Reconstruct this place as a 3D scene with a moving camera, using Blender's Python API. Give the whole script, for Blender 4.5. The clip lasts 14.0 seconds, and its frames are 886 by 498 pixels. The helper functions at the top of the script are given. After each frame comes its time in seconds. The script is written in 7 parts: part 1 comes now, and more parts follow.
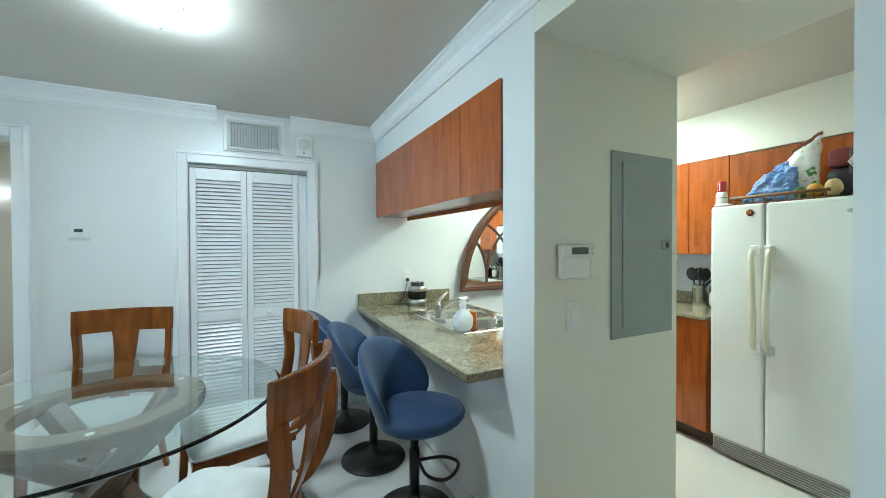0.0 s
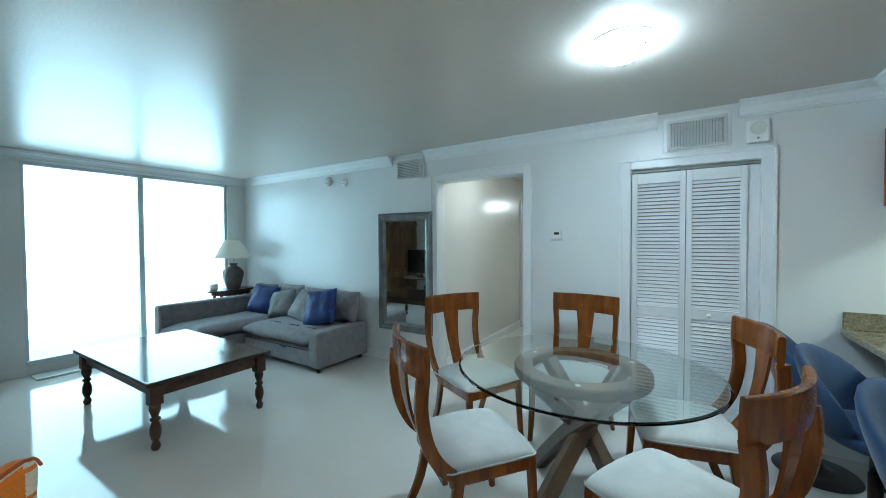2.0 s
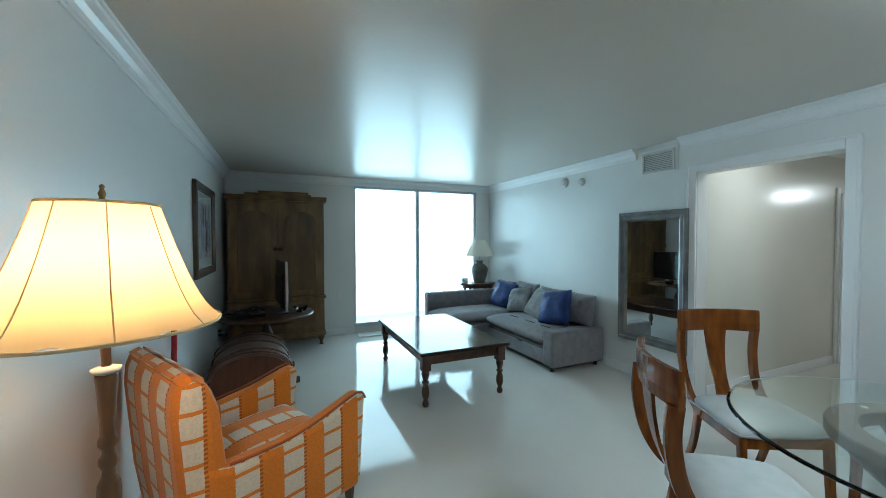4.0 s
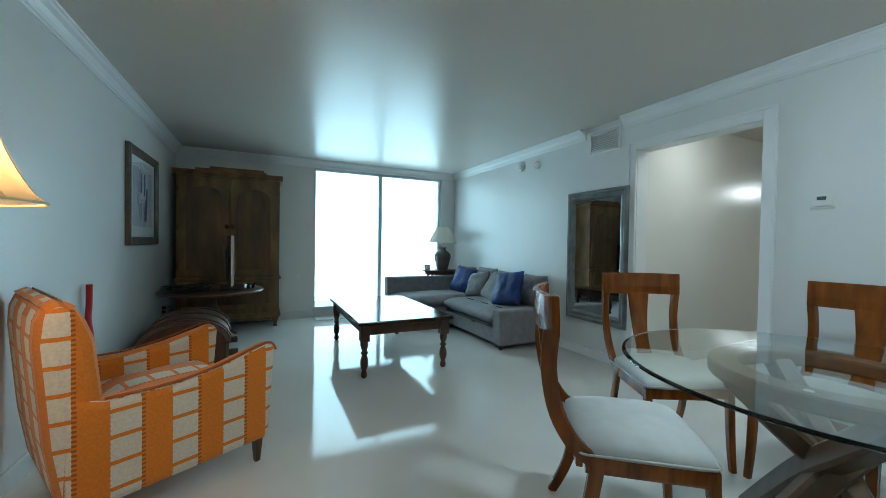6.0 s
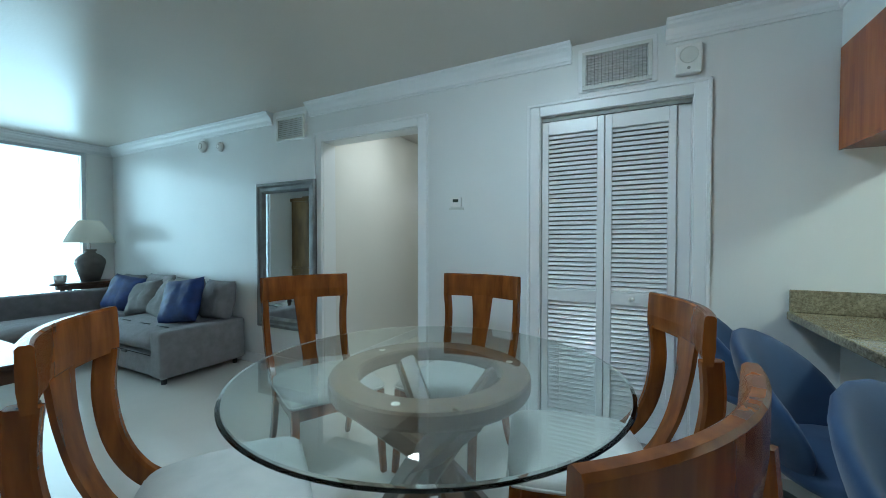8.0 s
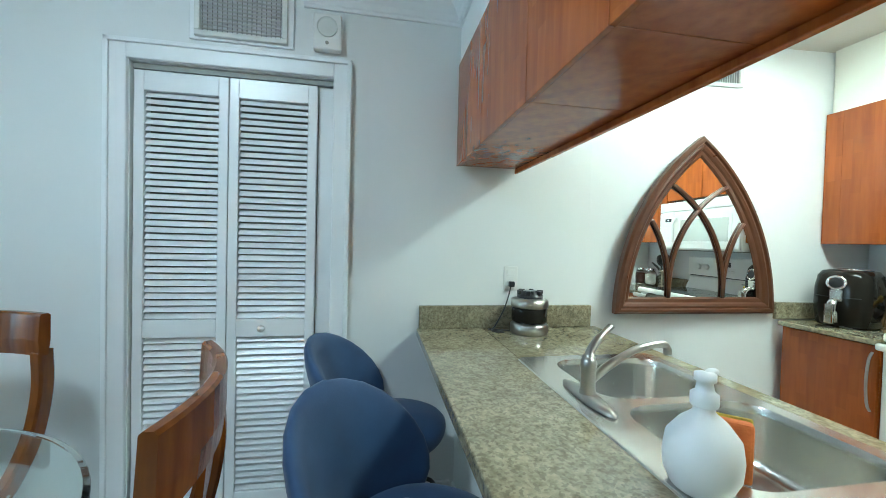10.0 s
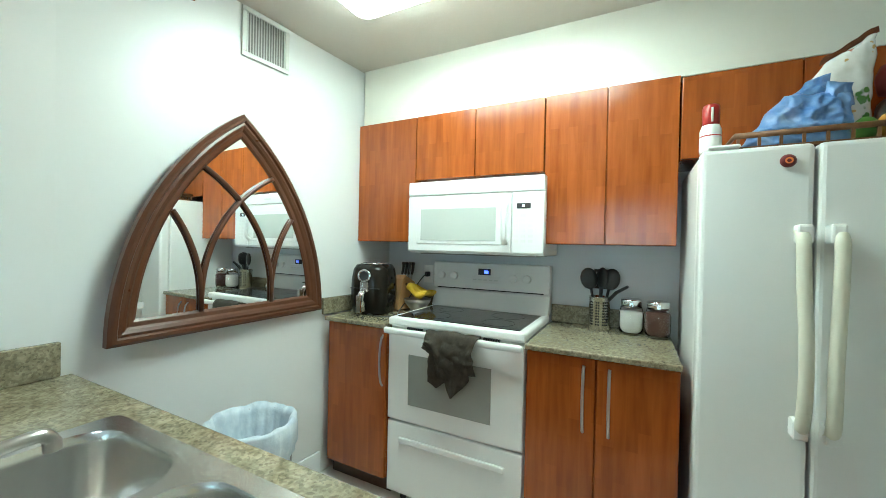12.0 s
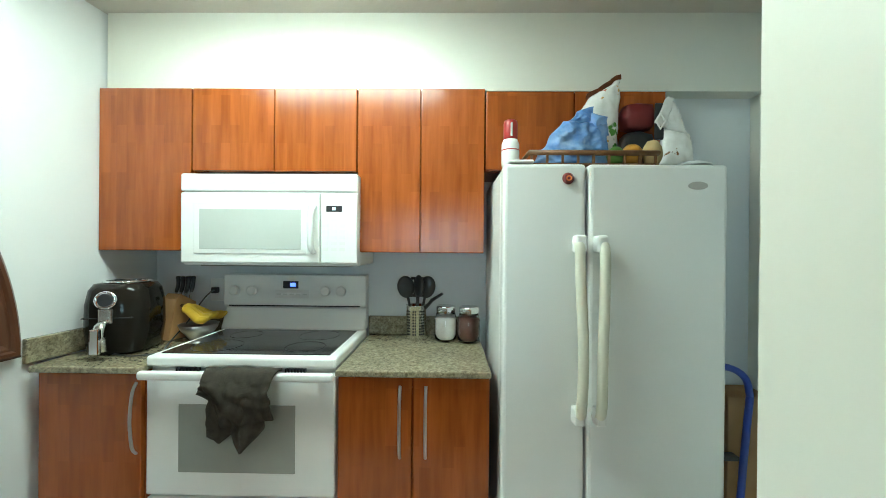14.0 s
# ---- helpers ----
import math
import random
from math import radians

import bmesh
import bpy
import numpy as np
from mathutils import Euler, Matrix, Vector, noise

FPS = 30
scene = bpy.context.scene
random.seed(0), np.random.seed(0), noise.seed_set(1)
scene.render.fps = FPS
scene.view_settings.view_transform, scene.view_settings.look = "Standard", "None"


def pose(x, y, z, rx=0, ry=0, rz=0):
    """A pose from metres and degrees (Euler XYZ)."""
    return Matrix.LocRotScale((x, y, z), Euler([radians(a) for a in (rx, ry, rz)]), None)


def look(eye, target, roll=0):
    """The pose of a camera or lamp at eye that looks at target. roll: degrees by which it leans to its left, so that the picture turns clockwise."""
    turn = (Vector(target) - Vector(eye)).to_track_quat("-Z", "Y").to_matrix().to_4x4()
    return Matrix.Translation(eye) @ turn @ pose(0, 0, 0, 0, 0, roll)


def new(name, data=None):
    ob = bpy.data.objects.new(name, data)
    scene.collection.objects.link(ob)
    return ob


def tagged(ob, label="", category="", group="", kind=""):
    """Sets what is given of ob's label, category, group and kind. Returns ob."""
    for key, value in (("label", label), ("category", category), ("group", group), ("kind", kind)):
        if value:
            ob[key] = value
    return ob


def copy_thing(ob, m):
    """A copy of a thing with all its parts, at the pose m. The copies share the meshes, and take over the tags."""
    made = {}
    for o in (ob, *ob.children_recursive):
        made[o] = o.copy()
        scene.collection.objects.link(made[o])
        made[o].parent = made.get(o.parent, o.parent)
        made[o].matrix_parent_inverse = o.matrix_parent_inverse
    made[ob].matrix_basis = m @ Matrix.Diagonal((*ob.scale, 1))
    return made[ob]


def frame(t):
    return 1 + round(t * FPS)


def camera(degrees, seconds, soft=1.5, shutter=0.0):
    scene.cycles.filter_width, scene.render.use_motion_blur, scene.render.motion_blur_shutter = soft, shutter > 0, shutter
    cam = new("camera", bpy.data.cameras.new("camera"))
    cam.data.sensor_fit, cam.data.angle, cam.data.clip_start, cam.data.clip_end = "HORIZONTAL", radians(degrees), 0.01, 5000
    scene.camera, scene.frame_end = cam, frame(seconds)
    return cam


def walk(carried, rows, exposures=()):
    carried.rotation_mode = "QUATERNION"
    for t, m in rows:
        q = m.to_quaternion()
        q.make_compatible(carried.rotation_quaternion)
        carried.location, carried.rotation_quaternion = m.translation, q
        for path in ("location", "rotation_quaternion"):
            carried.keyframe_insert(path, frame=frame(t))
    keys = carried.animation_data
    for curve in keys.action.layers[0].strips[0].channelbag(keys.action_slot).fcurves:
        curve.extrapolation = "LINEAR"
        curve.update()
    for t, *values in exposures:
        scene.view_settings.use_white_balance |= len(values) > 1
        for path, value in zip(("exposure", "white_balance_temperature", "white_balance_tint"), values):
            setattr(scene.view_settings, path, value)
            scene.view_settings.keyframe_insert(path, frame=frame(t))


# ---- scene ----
cam = camera(99.7, 14.0, soft=0.5)
PATH = [
    (0, (-0.971, -3.33, 1.415), (-0.085, -1.537, 1.392), -0.2),
    (0.5, (-1.009, -3.354, 1.416), (-0.623, -1.391, 1.394), -0.2),
    (1, (-1.045, -3.389, 1.424), (-1.207, -1.396, 1.397), -0.2),
    (1.5, (-1.067, -3.439, 1.431), (-1.694, -1.541, 1.397), 0.0),
    (2, (-1.109, -3.483, 1.468), (-2.169, -1.788, 1.417), -0.3),
    (2.5, (-1.115, -3.505, 1.475), (-2.476, -2.039, 1.423), -0.1),
    (3, (-1.113, -3.512, 1.48), (-2.684, -2.275, 1.428), -0.1),
    (3.5, (-1.114, -3.513, 1.49), (-2.849, -2.519, 1.437), -0.1),
    (4, (-1.106, -3.52, 1.49), (-2.943, -2.729, 1.44), -0.1),
    (4.2, (-1.093, -3.509, 1.486), (-2.961, -2.797, 1.439), 0.1),
    (6.3, (-0.937, -3.091, 1.172), (-2.698, -2.143, 1.149), 1.4),
    (6.5, (-0.933, -3.043, 1.166), (-2.445, -1.735, 1.131), 1.4),
    (7, (-0.953, -2.878, 1.191), (-2.0, -1.175, 1.139), 0.6),
    (7.2, (-0.948, -2.806, 1.191), (-1.945, -1.073, 1.141), 0.3),
    (9.3, (-0.639, -2.007, 1.298), (-1.009, -0.043, 1.251), 1.2),
    (9.5, (-0.57, -1.942, 1.298), (-0.731, 0.051, 1.251), 1.4),
    (10, (-0.385, -1.817, 1.295), (-0.036, 0.152, 1.253), 1.5),
    (10.5, (-0.2, -1.746, 1.287), (0.654, 0.062, 1.255), 1.6),
    (11, (-0.051, -1.713, 1.28), (1.224, -0.172, 1.26), 1.7),
    (11.5, (0.108, -1.693, 1.304), (1.701, -0.485, 1.277), 1.4),
    (12, (0.22, -1.669, 1.317), (2.0, -0.757, 1.299), 1.2),
    (12.5, (0.304, -1.663, 1.324), (2.205, -1.042, 1.326), 1.1),
    (13, (0.355, -1.656, 1.35), (2.32, -1.283, 1.346), 0.9),
    (13.5, (0.399, -1.66, 1.36), (2.39, -1.478, 1.356), 0.6),
    (14, (0.434, -1.672, 1.356), (2.433, -1.643, 1.352), 0.5),
]
walk(cam, [(t, look(eye, target, roll)) for t, eye, target, roll in PATH],
     exposures=[(0.0, 0.58, 5700, 3), (0.5, 0.56, 5700, 3), (1.0, 0.47, 5600, 3), (1.5, 0.42, 5550, 3), (2.0, 0.2, 5400, 3), (2.5, 0.05, 5400, 3), (3.0, 0.03, 5450, 4), (4.2, 0.05, 5600, 5), (6.3, -0.15, 5500, 3),
                (7.2, -0.3, 5350, 3), (9.3, 0.4, 5600, 3), (10.5, 0.32, 5400, 3), (11.0, 0.24, 5450, 2), (12.5, 0.1, 5650, 2), (14.0, 0.08, 5650, 2)])

# ---- world and lights ----
world = bpy.data.worlds.new("world")
scene.world = world
world.use_nodes = True
_wn = world.node_tree.nodes
_sky = _wn.new("ShaderNodeTexSky")
_sky.sky_type, _sky.sun_disc = "NISHITA", False
_sky.sun_elevation, _sky.sun_rotation = radians(50), radians(200)
_wn["Background"].inputs["Strength"].default_value = 0.12
world.node_tree.links.new(_sky.outputs[0], _wn["Background"].inputs["Color"])


def area_lamp(name, m, sx, sy, power, color):
    data = bpy.data.lights.new(name, "AREA")
    data.shape, data.size, data.size_y, data.energy, data.color = "RECTANGLE", sx, sy, power, color
    ob = new(name, data)
    ob.matrix_world = m
    return ob


def point_lamp(name, at, power, color, radius=0.05):
    data = bpy.data.lights.new(name, "POINT")
    data.energy, data.color, data.shadow_soft_size = power, color, radius
    ob = new(name, data)
    ob.location = at
    return ob


# skylight through the balcony window, and the bulb inside the floor lamp's shade; the ceiling lamps glow by themselves
area_lamp("window_daylight", pose(-7.42, -1.37, 1.26, 0, -90, 0), 2.1, 2.15, 18, (0.72, 0.93, 1.0))
point_lamp("lamp_bulb", (-2.24, -3.910, 1.43), 10, (1.0, 0.68, 0.40), 0.05)

# ---- materials ----
def mat(name, c1, c2=None, rough=0.5, metal=0.0, scale=6.0, bump=0.0, bump_scale=60.0, stretch=(1, 1, 1),
        rough_var=0.0, detail=4.0, coat=0.0, rand=0.0, spec=0.5, sheen=0.0):
    """A surface of two close colours mixed by noise, with fine relief and uneven gloss."""
    m = bpy.data.materials.new(name)
    m.use_nodes = True
    n, l = m.node_tree.nodes, m.node_tree.links
    b = n["Principled BSDF"]
    co = n.new("ShaderNodeTexCoord")
    mp = n.new("ShaderNodeMapping")
    mp.inputs["Scale"].default_value = stretch
    l.new(co.outputs["Object"], mp.inputs[0])
    n1 = n.new("ShaderNodeTexNoise")
    n1.inputs["Scale"].default_value, n1.inputs["Detail"].default_value = scale, detail
    l.new(mp.outputs[0], n1.inputs["Vector"])
    mix = n.new("ShaderNodeMix")
    mix.data_type = "RGBA"
    mix.inputs["A"].default_value, mix.inputs["B"].default_value = c1, c2 or c1
    ramp = n.new("ShaderNodeMapRange")
    ramp.inputs[1].default_value, ramp.inputs[2].default_value = 0.3, 0.7
    l.new(n1.outputs[0], ramp.inputs[0])
    l.new(ramp.outputs[0], mix.inputs["Factor"])
    out = mix.outputs["Result"]
    if rand:
        oi = n.new("ShaderNodeObjectInfo")
        hsv = n.new("ShaderNodeHueSaturation")
        mr = n.new("ShaderNodeMapRange")
        mr.inputs[3].default_value, mr.inputs[4].default_value = 1 - rand, 1 + rand
        l.new(oi.outputs["Random"], mr.inputs[0])
        l.new(mr.outputs[0], hsv.inputs["Value"])
        l.new(out, hsv.inputs["Color"])
        out = hsv.outputs[0]
    l.new(out, b.inputs["Base Color"])
    b.inputs["Metallic"].default_value = metal
    b.inputs["Roughness"].default_value = rough
    b.inputs["Specular IOR Level"].default_value = spec
    b.inputs["Coat Weight"].default_value = coat
    b.inputs["Sheen Weight"].default_value = sheen
    if rough_var:
        n2 = n.new("ShaderNodeTexNoise")
        n2.inputs["Scale"].default_value = scale * 2.7
        l.new(mp.outputs[0], n2.inputs["Vector"])
        m2 = n.new("ShaderNodeMapRange")
        m2.inputs[3].default_value, m2.inputs[4].default_value = max(0.02, rough - rough_var), rough + rough_var
        l.new(n2.outputs[0], m2.inputs[0])
        l.new(m2.outputs[0], b.inputs["Roughness"])
    if bump:
        n3 = n.new("ShaderNodeTexNoise")
        n3.inputs["Scale"].default_value, n3.inputs["Detail"].default_value = bump_scale, 3
        l.new(mp.outputs[0], n3.inputs["Vector"])
        bp = n.new("ShaderNodeBump")
        bp.inputs["Strength"].default_value, bp.inputs["Distance"].default_value = bump, 0.004
        l.new(n3.outputs[0], bp.inputs["Height"])
        l.new(bp.outputs[0], b.inputs["Normal"])
    return m


def glass_mat(name, color=(1, 1, 1, 1), rough=0.0, ior=1.45):
    m = mat(name, color, rough=rough)
    b = m.node_tree.nodes["Principled BSDF"]
    b.inputs["Transmission Weight"].default_value, b.inputs["IOR"].default_value = 1.0, ior
    return m


def glow(name, color, strength):
    m = bpy.data.materials.new(name)
    m.use_nodes = True
    b = m.node_tree.nodes["Principled BSDF"]
    b.inputs["Base Color"].default_value = (0.8, 0.8, 0.8, 1)
    b.inputs["Emission Color"].default_value, b.inputs["Emission Strength"].default_value = color, strength
    return m


def granite():
    """Polished granite: cream and olive crystals at two sizes with dark flecks."""
    m = mat("granite", (0.36, 0.315, 0.21, 1), (0.19, 0.16, 0.095, 1), 0.07, scale=55, detail=10)
    n, l = m.node_tree.nodes, m.node_tree.links
    base = n["Principled BSDF"].inputs["Base Color"].links[0].from_socket
    tc = n.new("ShaderNodeTexCoord")
    v = n.new("ShaderNodeTexVoronoi")
    v.inputs["Scale"].default_value = 160
    l.new(tc.outputs["Object"], v.inputs["Vector"])
    big = n.new("ShaderNodeTexNoise")
    big.inputs["Scale"].default_value = 7
    l.new(tc.outputs["Object"], big.inputs["Vector"])
    a = n.new("ShaderNodeMix")
    a.data_type, a.blend_type = "RGBA", "MULTIPLY"
    a.inputs["Factor"].default_value = 0.42
    l.new(base, a.inputs["A"])
    gr = n.new("ShaderNodeRGBToBW")
    l.new(v.outputs["Color"], gr.inputs[0])
    mr = n.new("ShaderNodeMapRange")
    mr.inputs[1].default_value, mr.inputs[2].default_value, mr.inputs[3].default_value, mr.inputs[4].default_value = 0.2, 0.6, 0.12, 1.0
    l.new(gr.outputs[0], mr.inputs[0])
    l.new(mr.outputs[0], a.inputs["B"])
    b = n.new("ShaderNodeMix")
    b.data_type, b.blend_type = "RGBA", "OVERLAY"
    b.inputs["Factor"].default_value = 0.35
    l.new(a.outputs["Result"], b.inputs["A"])
    l.new(big.outputs[0], b.inputs["B"])
    l.new(b.outputs["Result"], n["Principled BSDF"].inputs["Base Color"])
    return m


def staves(name, c1, c2, rough):
    """Cherry veneer made of short upright staves that differ a little in tone, with fine grain."""
    m = mat(name, c1, c2, rough, scale=5, stretch=(7, 7, 0.7), rough_var=0.05, detail=6, rand=0.06)
    n, l = m.node_tree.nodes, m.node_tree.links
    bs = n["Principled BSDF"]
    base = bs.inputs["Base Color"].links[0].from_socket
    tc = n.new("ShaderNodeTexCoord")
    sp, cb = n.new("ShaderNodeSeparateXYZ"), n.new("ShaderNodeCombineXYZ")
    l.new(tc.outputs["Object"], sp.inputs[0])
    l.new(sp.outputs[2], cb.inputs[0])
    ad = n.new("ShaderNodeMath")
    l.new(sp.outputs[1], ad.inputs[0])
    l.new(sp.outputs[0], ad.inputs[1])
    l.new(ad.outputs[0], cb.inputs[1])
    br = n.new("ShaderNodeTexBrick")
    br.inputs["Scale"].default_value = 1.0
    br.inputs["Brick Width"].default_value, br.inputs["Row Height"].default_value, br.inputs["Mortar Size"].default_value = 0.21, 0.042, 0.0
    br.inputs["Color1"].default_value, br.inputs["Color2"].default_value = (0.74, 0.70, 0.66, 1), (1.0, 1.0, 1.0, 1)
    br.offset = 0.37
    l.new(cb.outputs[0], br.inputs["Vector"])
    a = n.new("ShaderNodeMix")
    a.data_type, a.blend_type = "RGBA", "MULTIPLY"
    a.inputs["Factor"].default_value = 0.8
    l.new(base, a.inputs["A"])
    l.new(br.outputs[0], a.inputs["B"])
    l.new(a.outputs["Result"], bs.inputs["Base Color"])
    return m


M_wall = mat("wall_paint", (0.74, 0.745, 0.73, 1), (0.70, 0.705, 0.695, 1), 0.32, scale=1.3, bump=0.05, bump_scale=45, rough_var=0.05)
M_kwall = mat("kitchen_paint_light_tint", (0.74, 0.73, 0.65, 1), (0.71, 0.70, 0.62, 1), 0.4, scale=1.3, bump=0.05, bump_scale=45, rough_var=0.05)
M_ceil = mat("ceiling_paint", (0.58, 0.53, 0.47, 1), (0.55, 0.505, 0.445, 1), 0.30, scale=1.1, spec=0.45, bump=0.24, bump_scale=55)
# white closet walls darkened by colour to stand for shade behind the slats
M_closet_shade = mat("closet_painted_shade", (0.34, 0.30, 0.24, 1), (0.28, 0.25, 0.20, 1), 0.8, scale=2)
M_trim = mat("trim_paint", (0.80, 0.80, 0.80, 1), (0.76, 0.77, 0.77, 1), 0.3, scale=3)
M_floor = mat("floor_gloss", (0.70, 0.665, 0.61, 1), (0.63, 0.595, 0.55, 1), 0.08, scale=1.2, rough_var=0.04, detail=6)
M_cherry = staves("cherry_wood", (0.41, 0.108, 0.019, 1), (0.29, 0.066, 0.011, 1), 0.20)
M_granite = granite()
M_white = mat("appliance_white", (0.80, 0.80, 0.77, 1), (0.76, 0.76, 0.73, 1), 0.3, scale=3, bump=0.04, bump_scale=300)
M_grey_fabric = mat("grey_fabric", (0.25, 0.235, 0.245, 1), (0.195, 0.182, 0.19, 1), 0.9, scale=14, bump=0.3, bump_scale=400, sheen=0.2)
M_dwood = mat("dark_wood", (0.085, 0.040, 0.019, 1), (0.050, 0.022, 0.011, 1), 0.32, scale=3, stretch=(1, 5, 5), rough_var=0.06, detail=3)
M_chair_wood = mat("brown_chair_wood", (0.25, 0.074, 0.012, 1), (0.105, 0.029, 0.005, 1), 0.20, scale=6, stretch=(4, 4, 0.7), rough_var=0.08, detail=7, spec=0.38)
M_ksplash = mat("kitchen_back_paint", (0.70, 0.72, 0.72, 1), (0.64, 0.66, 0.67, 1), 0.4, scale=1.5, bump=0.05, bump_scale=45)
M_hall = mat("hall_gloss_paint", (0.74, 0.72, 0.66, 1), (0.70, 0.68, 0.62, 1), 0.2, scale=1.3, bump=0.04, bump_scale=30)
M_alu = mat("window_aluminium", (0.62, 0.66, 0.68, 1), (0.55, 0.59, 0.62, 1), 0.4, scale=5)
M_pane = glass_mat("window_glass", (0.97, 1, 1, 1), 0.0, 1.2)
M_sky = glow("white_sky", (0.68, 0.96, 1.0, 1), 4.3)
M_tabletop = glass_mat("green_glass", (0.87, 0.955, 0.925, 1), 0.0, 1.5)
M_mirror = mat("mirror_silver", (0.86, 0.88, 0.88, 1), None, 0.015, 1.0)
M_steel = mat("brushed_steel", (0.64, 0.63, 0.60, 1), (0.60, 0.59, 0.56, 1), 0.25, 1.0, scale=2)
M_nickel = mat("nickel", (0.50, 0.48, 0.45, 1), (0.42, 0.40, 0.38, 1), 0.3, 1.0, scale=20)
M_chrome = mat("chrome", (0.75, 0.75, 0.76, 1), None, 0.08, 1.0)
M_frame_brown = mat("mirror_frame_brown", (0.105, 0.038, 0.017, 1), (0.075, 0.026, 0.011, 1), 0.3, scale=3, rough_var=0.06)
M_frame_grey = mat("pewter_frame", (0.20, 0.20, 0.195, 1), (0.11, 0.11, 0.105, 1), 0.42, 0.35, scale=8)
M_cream = mat("cream_upholstery", (0.42, 0.415, 0.39, 1), (0.36, 0.355, 0.335, 1), 0.85, scale=10, bump=0.2, bump_scale=350, sheen=0.15)
M_velvet = mat("blue_velvet", (0.017, 0.056, 0.145, 1), (0.009, 0.032, 0.090, 1), 0.75, scale=6, bump=0.1, bump_scale=200, sheen=0.2)
M_bluepil = mat("blue_satin", (0.016, 0.050, 0.23, 1), (0.006, 0.018, 0.10, 1), 0.55, scale=9, bump=0.3, bump_scale=30, sheen=0.03)
M_greypil = mat("grey_cushion", (0.27, 0.265, 0.265, 1), (0.20, 0.195, 0.20, 1), 0.9, scale=11, bump=0.25, bump_scale=60, sheen=0.2)
M_black = mat("black_metal", (0.018, 0.016, 0.015, 1), (0.03, 0.026, 0.022, 1), 0.35, 0.3, scale=30)
M_blackp = mat("black_plastic", (0.018, 0.018, 0.019, 1), (0.028, 0.028, 0.03, 1), 0.3, scale=30)
M_armoire = mat("armoire_wood", (0.25, 0.145, 0.050, 1), (0.095, 0.052, 0.018, 1), 0.42, scale=2.6, stretch=(3, 3, 0.8), rough_var=0.12, detail=8)
M_trunk = mat("trunk_leather", (0.19, 0.135, 0.10, 1), (0.075, 0.046, 0.034, 1), 0.35, scale=5, rough_var=0.1, bump=0.2, bump_scale=50)
M_trunk_end = mat("trunk_end_wood", (0.15, 0.050, 0.022, 1), (0.075, 0.024, 0.012, 1), 0.4, scale=5, stretch=(1, 4, 1))
M_turned = mat("turned_lamp_wood", (0.16, 0.072, 0.026, 1), (0.075, 0.032, 0.013, 1), 0.35, scale=8, stretch=(4, 4, 0.7))
M_base_wood = mat("walnut_table_base", (0.105, 0.062, 0.032, 1), (0.055, 0.031, 0.017, 1), 0.35, scale=5, stretch=(4, 4, 0.8), detail=7)
M_stone_lamp = mat("grey_ceramic", (0.12, 0.105, 0.09, 1), (0.07, 0.06, 0.055, 1), 0.6, scale=12, bump=0.2, bump_scale=40)
M_grey_metal = mat("grey_panel_paint", (0.30, 0.33, 0.32, 1), (0.27, 0.30, 0.295, 1), 0.4, scale=4)
M_plastic = mat("white_plastic", (0.78, 0.77, 0.74, 1), (0.74, 0.73, 0.70, 1), 0.4, scale=10)
M_lcd = mat("lcd_grey", (0.05, 0.07, 0.055, 1), None, 0.2)
M_towel = mat("grey_towel", (0.052, 0.042, 0.029, 1), (0.024, 0.019, 0.013, 1), 0.95, scale=40, bump=0.8, bump_scale=240)
M_hob = mat("black_glass_hob", (0.014, 0.013, 0.013, 1), (0.03, 0.028, 0.027, 1), 0.08, scale=4, rough_var=0.05)
M_burner = mat("burner_print", (0.07, 0.068, 0.065, 1), None, 0.15)
M_ovenglass = mat("oven_window", (0.36, 0.37, 0.33, 1), (0.30, 0.31, 0.28, 1), 0.10, scale=3)
M_mwglass = mat("microwave_window", (0.50, 0.52, 0.48, 1), (0.52, 0.54, 0.50, 1), 0.15, scale=3)
M_grille = mat("vent_grille", (0.30, 0.30, 0.27, 1), (0.24, 0.24, 0.22, 1), 0.5, scale=20)
M_vent = mat("vent_paint", (0.66, 0.66, 0.62, 1), (0.60, 0.60, 0.56, 1), 0.45, scale=10)
M_tan = mat("tan_vent_enamel", (0.36, 0.33, 0.25, 1), (0.30, 0.27, 0.20, 1), 0.5, scale=20)
M_dark = mat("dark_void", (0.012, 0.012, 0.011, 1), None, 0.9)
M_blockwood = mat("beech", (0.46, 0.26, 0.11, 1), (0.36, 0.19, 0.075, 1), 0.45, scale=8, stretch=(3, 3, 0.7))
M_banana = mat("banana", (0.78, 0.52, 0.035, 1), (0.62, 0.38, 0.03, 1), 0.5, scale=14)
M_red = mat("red_plastic", (0.42, 0.02, 0.015, 1), (0.32, 0.015, 0.012, 1), 0.35, scale=8)
M_orange = mat("orange_sponge", (0.80, 0.24, 0.06, 1), (0.68, 0.17, 0.05, 1), 0.9, scale=60, bump=0.5, bump_scale=150)
M_yellow = mat("yellow_sponge", (0.72, 0.60, 0.10, 1), (0.62, 0.50, 0.08, 1), 0.9, scale=60, bump=0.5, bump_scale=150)
M_bluebag = mat("blue_bag_film", (0.10, 0.26, 0.66, 1), (0.30, 0.47, 0.76, 1), 0.3, scale=18, bump=0.5, bump_scale=40)
M_bluebag.node_tree.nodes["Principled BSDF"].inputs["Alpha"].default_value = 0.72
M_binbag = mat("bin_liner_film", (0.42, 0.50, 0.58, 1), (0.60, 0.66, 0.70, 1), 0.3, scale=22, bump=0.6, bump_scale=35)


